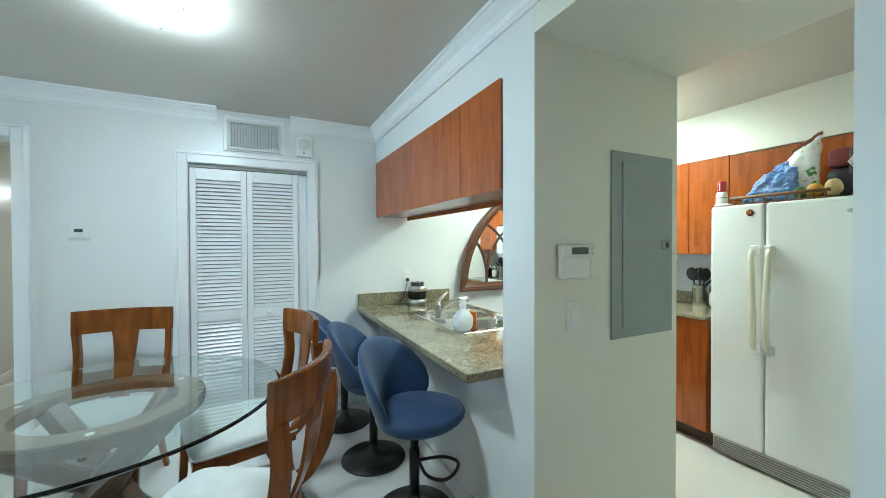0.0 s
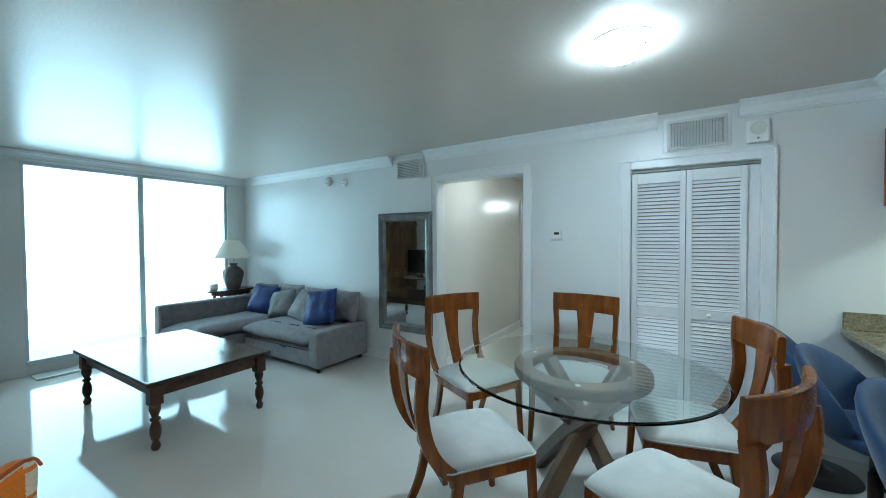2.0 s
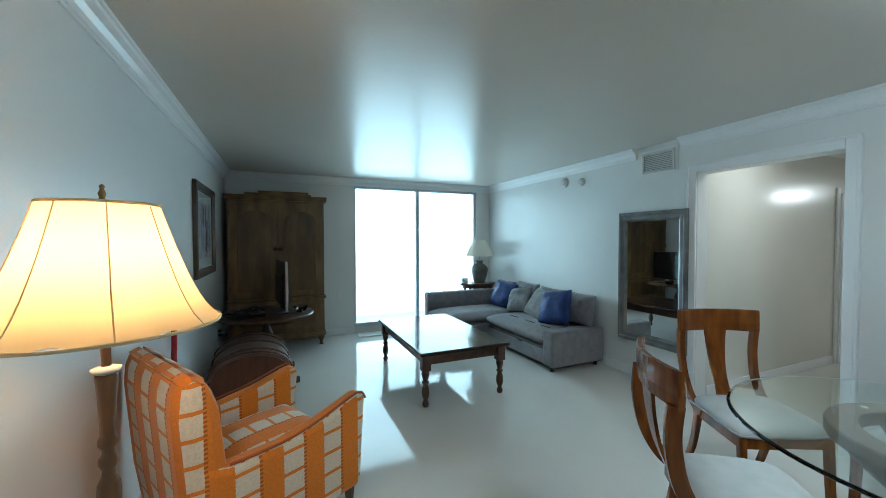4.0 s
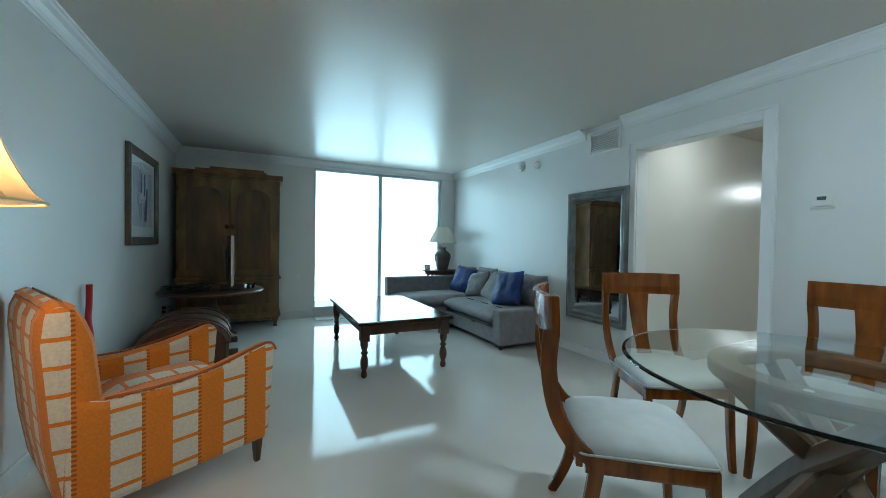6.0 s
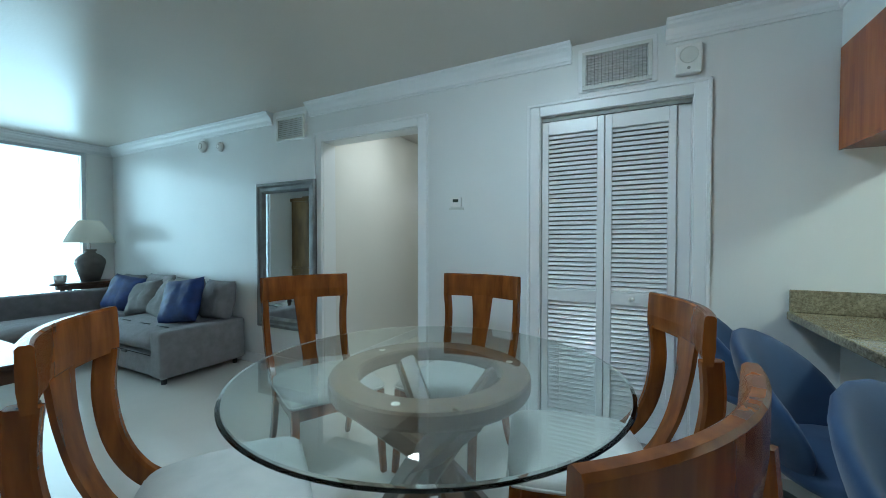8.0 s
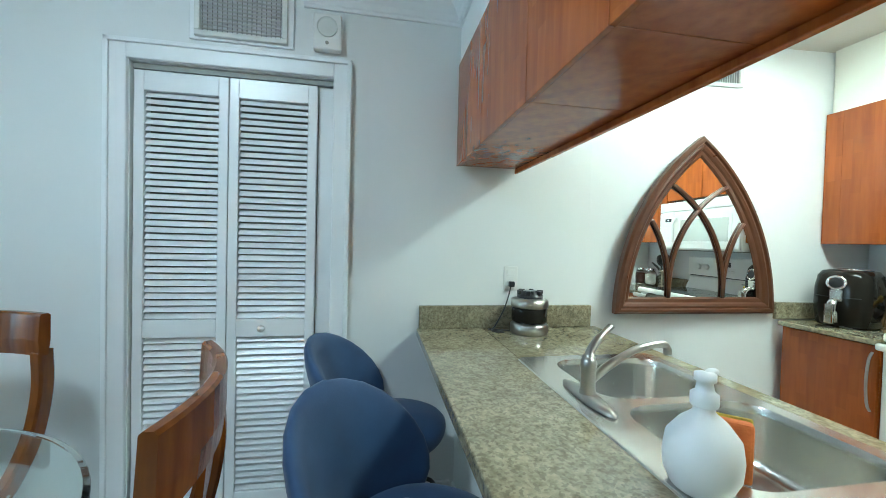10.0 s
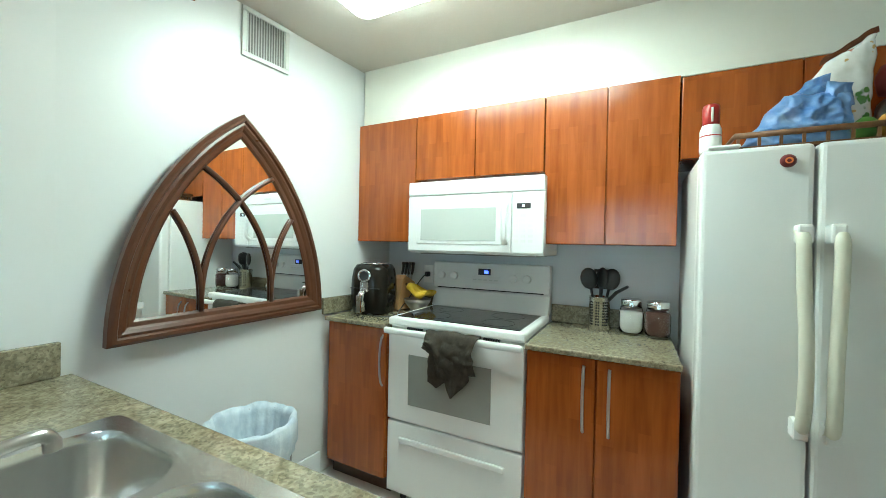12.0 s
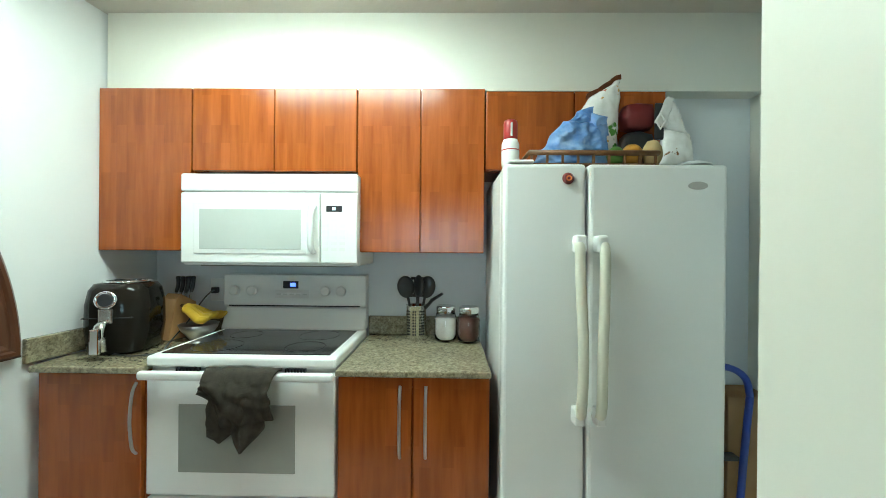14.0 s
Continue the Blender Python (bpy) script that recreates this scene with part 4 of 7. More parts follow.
part("dish", lathe([(0.065, 0.0), (0.066, 0.004), (0.045, 0.014), (0.0, 0.016)], 28, cap=False), M_white, dsh, smooth=True)
bt = thing("spray_bottle", pose(1.835, -1.900, FH) @ Matrix.Diagonal((1.15, 1.15, 1, 1)), "red and white bottle on the fridge edge", "bottle")
part("body", lathe([(0.027, 0.0), (0.029, 0.008), (0.0285, 0.082), (0.0225, 0.100)], 20), M_plastic, bt, smooth=True)
part("band", lathe([(0.0285, 0.04), (0.0287, 0.062)], 20, cap=False), M_red, bt)
part("cap", lathe([(0.0215, 0.1005), (0.0225, 0.104), (0.0225, 0.160), (0.020, 0.170), (0.016, 0.173)], 20), M_red, bt, smooth=True)
part("stripe", box(-0.0245, -0.003, 0.108, -0.0215, 0.003, 0.158, 0.001), M_white, bt)

# stepladder and box beside the fridge
ld = thing("stepladder", pose(1.985, -2.80, 0), "folded blue metal stepladder beside the fridge", "stepladder")
part("rail", sweep(spline([(0.0, 0.110, 0.01), (0.0, 0.106, 0.45), (0.0, 0.100, 0.76)], 4), 0.014, 10), M_blue_metal, ld, smooth=True)
part("rail", sweep(spline([(0.0, -0.060, 0.01), (0.0, -0.088, 0.45), (0.0, -0.115, 0.76)], 4), 0.014, 10), M_blue_metal, ld, smooth=True)
part("hoop", sweep(spline([(0.0, 0.100, 0.76), (0.0, 0.080, 0.850), (0.0, 0.02, 0.880), (0.0, -0.05, 0.868), (0.0, -0.098, 0.828), (0.0, -0.115, 0.76)], 5), 0.014, 10), M_blue_metal, ld, smooth=True)
for zz in (0.24, 0.50):
    part("tread", box(-0.02, -0.06, zz, 0.02, 0.092, zz + 0.02, 0.004), M_blackp, ld)
cb = thing("cardboard_box", pose(2.10, -2.945, 0), "brown cardboard box standing in the corner", "box")
part("carton", box(-0.07, -0.10, 0.0, 0.075, 0.085, 0.74, 0.004), M_kraft, cb)
part("flap", placed(box(-0.07, -0.002, 0.0, 0.075, 0.002, 0.09), Matrix.Translation((0, 0.085, 0.74)) @ Matrix.Rotation(-0.5, 4, "X")), M_kraft, cb)
tq = thing("cleaning_bottle", pose(2.085, -2.775, 0), "teal plastic container on the floor", "bottle")
part("body", box(-0.04, -0.06, 0.0, 0.04, 0.06, 0.64, 0.02, 3), M_teal, tq, smooth=True)
part("cap", cyl(0.025, 0.64, 0.68, 16, bevel=0.003), M_red, tq)

# air fryer
af = thing("air_fryer", pose(2.03, -0.285, 0.912, 0, 0, 12) @ Matrix.Diagonal((1.08, 1.16, 1.06, 1)), "glossy black air fryer with chrome dial", "air fryer")
sq = bmesh.new()
rings = []
for z, s in ((0.0, 0.105), (0.012, 0.118), (0.10, 0.128), (0.20, 0.126), (0.26, 0.116), (0.285, 0.100), (0.292, 0.07)):
    ring = []
    for k in range(40):
        a = 2 * math.pi * k / 40
        c, d = math.cos(a), math.sin(a)
        r = 1 / (abs(c) ** 3.2 + abs(d) ** 3.2) ** (1 / 3.2)
        ring.append(sq.verts.new((r * c * s * 0.95, r * d * s * 0.80, z * 0.94)))
    rings.append(ring)
for a, c in zip(rings, rings[1:]):
    for k in range(40):
        sq.faces.new((a[k], a[(k + 1) % 40], c[(k + 1) % 40], c[k]))
sq.faces.new(rings[0][::-1])
sq.faces.new(rings[-1])
body = part("body", sq, M_blackgloss, af, smooth=True)
part("top_ring", placed(lathe([(0.085, 0.2895), (0.089, 0.294), (0.075, 0.296)], 36, cap=False), Matrix.Diagonal((0.95, 0.80, 0.94, 1))), M_chrome, af, smooth=True)
dial = part("dial", placed(lathe([(0.034, 0.0), (0.034, 0.012), (0.026, 0.014), (0.024, 0.008), (0.0, 0.008)], 32), Matrix.Translation((-0.117, 0.0, 0.212)) @ Matrix.Rotation(-math.pi / 2 + 0.10, 4, "Y")), M_chrome, af, "chrome ring dial", True)
part("dial_face", placed(cyl(0.023, 0.008, 0.013, 28), Matrix.Translation((-0.118, 0.0, 0.212)) @ Matrix.Rotation(-math.pi / 2 + 0.10, 4, "Y")), M_blackp, dial)
part("neck", box(-0.130, -0.022, 0.125, -0.112, 0.022, 0.180, 0.005), M_steel, af)
part("drawer_seam", box(-0.1225, -0.075, 0.142, -0.108, 0.075, 0.146), M_dark, af)
hd = part("basket_handle", sweep(spline([(-0.11, 0, 0.125), (-0.15, 0, 0.122), (-0.165, 0, 0.085), (-0.158, 0, 0.03)], 6), [0.014] * 13 + [0.019] * 6, 10, flat=1.2), M_steel, af, smooth=True)
part("handle_inlay", box(-0.187, -0.015, 0.022, -0.170, 0.015, 0.115, 0.005), M_chrome, hd, "silver handle inlay")

# knife block
kb = thing("knife_block", pose(2.225, -0.345, 0.912, 0, 0, -15), "beech knife block with black handled knives", "knife block")
part("block", prism([(-0.06, 0.0), (0.06, 0.0), (0.085, 0.165), (0.0, 0.215), (-0.02, 0.19)], 0.085, "y", -0.0425, bevel=0.004), M_blockwood, kb)
for k in range(5):
    yy = -0.03 + 0.03 * (k % 3)
    xx = 0.03 + 0.03 * (k // 3)
    m = Matrix.Translation((xx, yy, 0.185)) @ Matrix.Rotation(0.16, 4, "Y")
    kn = part("knife", placed(box(-0.006, -0.0015, -0.02, 0.006, 0.0015, 0.03), m), M_steel, kb)
    part("grip", placed(sweep(spline([(0, 0, 0.03), (0.004, 0, 0.07), (-0.002, 0, 0.11)], 4), [0.008, 0.009, 0.010, 0.010, 0.010, 0.010, 0.011, 0.013, 0.010], 8, flat=0.8), m), M_blackp, kn, "black knife grip", True)

# banana bowl
fb = thing("fruit_bowl", pose(2.20, -0.485, 0.912), "grey metal bowl of fruit", "bowl")
part("bowl", lathe([(0.035, 0.0), (0.04, 0.006), (0.075, 0.05), (0.085, 0.075), (0.082, 0.075), (0.07, 0.05), (0.03, 0.012), (0.0, 0.012)], 30), M_nickel, fb, smooth=True)
bn = thing("bananas", pose(2.20, -0.475, 0.945), "bunch of ripe yellow bananas in the bowl", "bananas")
for k in range(5):
    a = -1.0 + 0.5 * k
    pts = spline([(0.0, 0.06, 0.10), (0.03 * math.sin(a), 0.02, 0.095), (0.07 * math.sin(a), -0.05, 0.06), (0.09 * math.sin(a), -0.10, 0.075)], 5)
    pts = [Vector((p.x, p.y, p.z + 0.02 * math.cos(a))) for p in pts]
    part("banana", sweep(pts, [0.007, 0.010] + [0.019] * 11 + [0.014, 0.010, 0.006], 8), M_banana, bn, smooth=True)
part("stem", sweep([(0, 0.05, 0.11), (0, 0.075, 0.13)], 0.008, 8), M_dwood, bn)
cd = link_mesh("power_cord", sweep(spline([(2.345, -0.47, 1.13), (2.30, -0.475, 1.125), (2.27, -0.45, 1.08), (2.23, -0.41, 0.99), (2.15, -0.40, 0.93), (2.02, -0.46, 0.918), (1.95, -0.50, 0.918), (1.90, -0.42, 0.918), (1.93, -0.30, 0.918)], 8), 0.0035, 8), M_blackp, None, True)
tagged(cd, "black power cord trailing over the worktop", "power cord")
so = thing("socket", pose(2.37, -0.47, 1.13), "white double wall socket behind the knife block", "socket")
part("plate", box(-0.007, -0.036, -0.058, 0.0, 0.036, 0.058, 0.003), M_plastic, so)
part("plug", box(-0.04, -0.014, -0.016, -0.007, 0.014, 0.016, 0.005), M_blackp, so)

# utensil holder
uh = thing("utensil_holder", pose(2.27, -1.517, 0.912) @ Matrix.Diagonal((1.12, 1.12, 1.10, 1)), "perforated steel pot of black kitchen utensils", "utensil pot")
part("pot", lathe([(0.042, 0.0), (0.044, 0.003), (0.044, 0.147), (0.046, 0.15), (0.041, 0.15), (0.041, 0.01), (0.0, 0.01)], 30), M_steel, uh, smooth=True)
hole = placed(cyl(0.0036, -0.001, 0.001, 8), Matrix.Rotation(math.pi / 2, 4, "Y"))
hole_me = bpy.data.meshes.new("hole")
hole.to_mesh(hole_me)
hole.free()
hole_me.materials.append(M_dark)
for r in range(9):
    for k in range(-4, 5):
        if k in (-2, 1):
            continue
        a = math.pi + k * 0.22
        o = new("perforation", hole_me)
        o.parent = uh
        o.matrix_local = Matrix.Translation((0.0442 * math.cos(a), 0.0442 * math.sin(a), 0.025 + r * 0.0125)) @ Matrix.Rotation(a, 4, "Z")


def spoon(name, lean, turn, kind):
    m = Matrix.Rotation(turn, 4, "Z") @ Matrix.Rotation(lean, 4, "X")
    b = sweep([(0, 0, 0.02), (0, 0, 0.19)], 0.006, 8)
    if kind == "ladle":
        d = bmesh.new()
        bmesh.ops.create_uvsphere(d, u_segments=18, v_segments=10, radius=1)
        for v in d.verts:
            v.co = Vector((v.co.x * 0.014, v.co.y * 0.038, 0.235 + v.co.z * 0.05))
        merge(b, d)
    else:
        for k in range(-2, 3):
            box(-0.002, k * 0.013 - 0.004, 0.19, 0.002, k * 0.013 + 0.004, 0.265, 0.001, bm=b)
        box(-0.002, -0.031, 0.262, 0.002, 0.031, 0.275, 0.001, bm=b)
        box(-0.002, -0.031, 0.185, 0.002, 0.031, 0.197, 0.001, bm=b)
    placed(b, m)
    return part(name, b, M_blackp, uh, "black nylon " + name, True)


spoon("spoon", -0.20, 0.25, "ladle")
spoon("ladle", 0.20, -0.15, "ladle")
spoon("slotted_turner", 0.02, 0.1, "turner")
spoon("pasta_server", 0.07, -0.9, "ladle")
part("tongs", sweep([(0.0, -0.01, 0.1), (-0.02, -0.07, 0.175), (-0.03, -0.115, 0.205)], [0.006, 0.008, 0.006], 8, flat=1.8), M_blackp, uh)


def jar(at, filling, level, label):
    j = thing("jar", pose(*at) @ Matrix.Diagonal((1.02, 1.02, 1.19, 1)), label, "jar", "jars on the worktop")
    g = part("glass", lathe([(0.044, 0.0), (0.05, 0.006), (0.053, 0.03), (0.053, 0.085), (0.046, 0.108), (0.042, 0.116), (0.039, 0.116), (0.043, 0.106), (0.050, 0.084), (0.050, 0.03), (0.046, 0.009), (0.0, 0.006)], 30), M_jar, j, smooth=True)
    part("contents", lathe([(0.044, 0.010), (0.0485, 0.03), (0.0485, level), (0.0, level + 0.002)], 26), filling, j, smooth=True)
    lid = part("lid", lathe([(0.044, 0.1165), (0.046, 0.121), (0.046, 0.138), (0.038, 0.142), (0.0, 0.142)], 30, cap=False), M_chrome, j, "chrome lid", True)
    part("clamp", box(-0.052, -0.010, 0.112, -0.044, 0.010, 0.134, 0.003), M_chrome, lid)
    return j


jar((2.235, -1.662, 0.912), M_sugar, 0.092, "glass jar full of white sugar with chrome lid")
jar((2.215, -1.772, 0.912), M_coffee, 0.098, "glass jar full of brown powder with chrome lid")

# bar counter with sink cut-out
bc = thing("bar_counter", pose(0, 0, 0), "green-brown granite breakfast bar with overhang", "worktop")
BX0, BX1, BZ0, BZ1 = -0.185, 0.768, 0.825, 0.865
SX0, SX1, SY0, SY1 = 0.14, 0.695, -1.325, -0.50
s = box(BX0, JAMB + 0.001, BZ0, SX0 + 0.01, -0.002, BZ1, 0.005)
box(SX1 - 0.01, PIER_Y1 + 0.002, BZ0, BX1, -0.006, BZ1, 0.005, bm=s)
box(SX0 + 0.0101, PIER_Y1 + 0.002, BZ0, SX1 - 0.0101, SY0 + 0.01, BZ1, bm=s)
box(SX0 + 0.0101, SY1 - 0.01, BZ0, SX1 - 0.0101, -0.004, BZ1, bm=s)
part("slab", s, M_granite, bc)
part("backsplash", box(-0.176, -0.022, BZ1 + 0.0005, 0.735, -0.001, 0.978, 0.004), M_granite, bc)
su = thing("sink_cabinet", pose(0, 0, 0), "cherry base cabinets under the sink", "cabinet")
part("body", box(0.145, PIER_Y1 + 0.004, 0.0, 0.70, -0.35, 0.60, 0.002), M_cherry, su)
for k in range(4):
    a = PIER_Y1 + 0.01 + k * 0.42
    part("door", box(0.702, a, 0.1, 0.72, a + 0.415, 0.815, 0.003), M_cherry, su)

# steel double sink
sn = thing("sink", pose(0, 0, BZ1), "stainless steel double bowl sink set in granite", "sink")


def rrect(x0, y0, x1, y1, r, n=6):
    out = []
    for cx, cy, a0 in ((x1 - r, y1 - r, 0), (x0 + r, y1 - r, 90), (x0 + r, y0 + r, 180), (x1 - r, y0 + r, 270)):
        for k in range(n + 1):
            a = radians(a0 + 90 * k / n)
            out.append((cx + r * math.cos(a), cy + r * math.sin(a)))
    return out


BOWLS = [(0.245, -0.895, 0.655, -0.545), (0.245, -1.285, 0.655, -0.935)]
bm = bmesh.new()
outer = [bm.verts.new((x, y, 0.004)) for x, y in rrect(SX0, SY0, SX1, SY1, 0.03)]
edges = [bm.edges.new((outer[i], outer[(i + 1) % len(outer)])) for i in range(len(outer))]
loops = []
for q in BOWLS:
    lp = [bm.verts.new((x, y, 0.004)) for x, y in rrect(*q, 0.085)]
    edges += [bm.edges.new((lp[i], lp[(i + 1) % len(lp)])) for i in range(len(lp))]
    loops.append(lp)
bmesh.ops.triangle_fill(bm, edges=edges, use_beauty=True)
low = [bm.verts.new((v.co.x + (0.004 if v.co.x > 0.4 else -0.004), v.co.y + (0.004 if v.co.y > -0.9 else -0.004), 0.0005)) for v in outer]
for i in range(len(outer)):
    k = (i + 1) % len(outer)
    bm.faces.new((outer[i], low[i], low[k], outer[k]))
bmesh.ops.recalc_face_normals(bm, faces=bm.faces)
part("deck", bm, M_steel, sn)
for q in BOWLS:
    b = bmesh.new()
    prev = None
    for dz, inset, rr in ((0.0039, 0.0, 0.085), (-0.004, 0.004, 0.083), (-0.02, 0.007, 0.08), (-0.13, 0.014, 0.075), (-0.155, 0.024, 0.07), (-0.165, 0.05, 0.06), (-0.170, 0.12, 0.04)):
        ring = [b.verts.new((x, y, dz)) for x, y in rrect(q[0] + inset, q[1] + inset, q[2] - inset, q[3] - inset, min(rr, (q[3] - q[1]) / 2 - inset - 0.001))]
        if prev:
            n = len(ring)
            for i in range(n):
                b.faces.new((prev[i], prev[(i + 1) % n], ring[(i + 1) % n], ring[i]))
        prev = ring
    b.faces.new(prev)
    bmesh.ops.recalc_face_normals(b, faces=b.faces)
    bmesh.ops.reverse_faces(b, faces=b.faces)
    bw = part("bowl", b, M_steel, sn, "brushed steel sink bowl", True)
    part("drain", placed(lathe([(0.045, 0.0), (0.045, 0.004), (0.032, 0.004), (0.028, -0.001), (0.0, -0.001)], 24), Matrix.Translation(((q[0] + q[2]) / 2, (q[1] + q[3]) / 2, -0.169))), M_nickel, bw, smooth=True)

# tap
tp = thing("kitchen_tap", pose(0.20, -0.875, BZ1 + 0.005), "brushed nickel single lever kitchen tap", "tap")
part("base_plate", placed(lathe([(0.03, 0.0), (0.03, 0.006), (0.022, 0.014), (0.0, 0.016)], 30, cap=False), Matrix.Diagonal((1, 4.2, 1, 1))), M_nickel, tp, smooth=True)
part("body", lathe([(0.023, 0.012), (0.020, 0.03), (0.019, 0.075), (0.022, 0.088), (0.021, 0.105), (0.012, 0.116), (0.0, 0.118)], 28, cap=False), M_nickel, tp, smooth=True)
part("spout", sweep(spline([(0.01, 0.0, 0.050), (0.07, 0.005, 0.090), (0.16, 0.012, 0.130), (0.24, 0.018, 0.140), (0.262, 0.02, 0.130), (0.266, 0.02, 0.110)], 6), [0.012] * 8 + [0.0105] * 18 + [0.012] * 5, 12), M_nickel, tp, smooth=True)
part("lever", sweep(spline([(0.0, 0.0, 0.105), (0.012, 0.01, 0.130), (0.05, 0.028, 0.162), (0.10, 0.050, 0.188)], 6), [0.014] * 4 + [0.010] * 9 + [0.008] * 6, 10, flat=1.3), M_nickel, tp, smooth=True)

# soap and sponge on the sink deck
sb = thing("soap_bottle", pose(0.200, -1.245, BZ1 + 0.005, 0, 0, 30) @ Matrix.Diagonal((1.25, 1.25, 1.05, 1.0)), "white plastic soap pump bottle on the sink", "soap bottle")
part("bottle", placed(lathe([(0.042, 0.0), (0.047, 0.006), (0.056, 0.03), (0.058, 0.06), (0.054, 0.095), (0.036, 0.125), (0.017, 0.145), (0.015, 0.158)], 34), Matrix.Diagonal((1.05, 0.85, 0.86, 1))), M_plastic_soft, sb, smooth=True)
pm = part("pump", placed(lathe([(0.017, 0.158), (0.018, 0.162), (0.018, 0.182), (0.012, 0.188), (0.010, 0.205), (0.014, 0.208), (0.014, 0.222), (0.0, 0.225)], 24, cap=False), Matrix.Diagonal((1, 1, 0.86, 1))), M_plastic_soft, sb, smooth=True)
part("nozzle", sweep([(0.0, 0, 0.186), (0.03, 0, 0.187), (0.05, 0, 0.182)], [0.007, 0.006, 0.005], 8), M_plastic_soft, pm, smooth=True)
sp = thing("sponge", pose(0.268, -1.240, BZ1 + 0.005, 0, 0, 50), "orange and yellow kitchen sponge standing on edge", "sponge")
part("foam", box(-0.012, -0.031, 0.0, 0.012, 0.031, 0.110, 0.006), M_orange, sp)
part("scourer", box(0.0122, -0.032, 0.0, 0.020, 0.032, 0.112, 0.003), M_yellow, sp)

# grinder on the bar
gr = thing("food_grinder", pose(0.345, -0.125, BZ1) @ Matrix.Diagonal((1.36, 1.36, 1.20, 1.0)), "small silver and black electric grinder", "grinder")
part("base", lathe([(0.062, 0.0), (0.066, 0.006), (0.066, 0.035), (0.058, 0.045)], 32), M_nickel, gr, smooth=True)
part("cup", lathe([(0.058, 0.0455), (0.062, 0.055), (0.062, 0.10), (0.060, 0.105)], 32), M_blackgloss, gr, smooth=True)
part("collar", lathe([(0.064, 0.1055), (0.066, 0.11), (0.064, 0.135), (0.052, 0.142)], 32), M_nickel, gr, smooth=True)
lid = part("lid", lathe([(0.045, 0.1425), (0.045, 0.155), (0.036, 0.158), (0.036, 0.168), (0.0, 0.168)], 28, cap=False), M_blackp, gr, smooth=True)
for k in range(6):
    a = k * math.pi / 3
    part("lug", placed(box(0.028, -0.008, 0.155, 0.046, 0.008, 0.172, 0.002), Matrix.Rotation(a, 4, "Z")), M_blackp, lid)
cord = link_mesh("grinder_cord", sweep(spline([(0.29, -0.008, 1.10), (0.28, -0.03, 1.06), (0.25, -0.04, 0.97), (0.20, -0.06, 0.89), (0.17, -0.10, 0.87), (0.22, -0.13, 0.87), (0.16, -0.07, 0.872), (0.24, -0.09, 0.87), (0.285, -0.12, 0.872)], 7), 0.0035, 8), M_blackp, None, True)
tagged(cord, "coiled power cord of the grinder", "power cord")
s2 = thing("socket", pose(0.29, 0, 1.115), "white double wall socket above the bar", "socket")
part("plate", box(-0.037, -0.007, -0.06, 0.037, -0.0005, 0.06, 0.003), M_plastic, s2)
for zz in (0.028, -0.028):
    part("outlet", box(-0.018, -0.010, zz - 0.016, 0.018, -0.0072, zz + 0.016, 0.002), M_plastic, s2)
part("plug", box(-0.014, -0.035, -0.042, 0.014, -0.0102, -0.014, 0.005), M_blackp, s2)

# cabinets above the bar
BY = [-0.024, -0.455, -0.885, -1.24, -1.60, JAMB + 0.002]
for a, b in zip(BY, BY[1:]):
    u = thing("bar_cabinet", pose(0, 0, 0), "cherry wall cabinet hanging over the bar", "cabinet", "bar cabinets")
    part("body", box(0.004, b + 0.0006, 1.682, 0.30, a - 0.0006, 2.148, 0.002), M_cherry, u)
    part("bottom_panel", box(0.003, b + 0.0006, 1.664, 0.302, a - 0.0006, 1.681, 0.002), M_cherry, u, "glossy cherry underside")
    part("door", box(0.3025, b + 0.002, 1.668, 0.321, a - 0.002, 2.146, 0.003), M_cherry, u)
    part("front_panel", box(-0.012, b + 0.0012, 1.662, 0.002, a - 0.0012, 2.149, 0.002), M_cherry, u)
rail = structure("trim_light_rail", box(0.285, JAMB + 0.003, 1.640, 0.3015, -0.026, 1.663, 0.004), M_cherry, "cherry light rail under the bar cabinets")


# arched mirror
def arch_outline(w, h, base, n=22):
    """A pointed arch: upright springing then two arcs that meet at the apex."""
    R = (w * w / 4 + h * h) / w
    pts = []
    for k in range(n + 1):
        t = math.asin(h / R) * k / n
        pts.append((w / 2 - R + R * math.cos(t), base + R * math.sin(t)))
    left = [(-x, z) for x, z in reversed(pts[:-1])]
    return pts + left


am = thing("arched_mirror", Matrix.Translation((1.300, kwall(1.300) - 0.030, 0)) @ Matrix.Rotation(math.atan(-0.08) + 0.062, 4, "Z"), "pointed arch mirror with moulded brown frame", "mirror")
AW, AZ0, AZ1 = 0.955, 0.945, 1.885
o = arch_outline(AW, AZ1 - AZ0, AZ0)


def inset(outline, d):
    """The outline moved inwards by d."""
    n = len(outline)
    out = []
    for i in range(n):
        a, b, c = Vector(outline[i - 1]), Vector(outline[i]), Vector(outline[(i + 1) % n])
        e1, e2 = (b - a).normalized(), (c - b).normalized()
        n1, n2 = Vector((-e1.y, e1.x)), Vector((-e2.y, e2.x))
        m = (n1 + n2).normalized()
        out.append(tuple(b + m * (d / max(0.35, m.dot(n1)))))
    return out


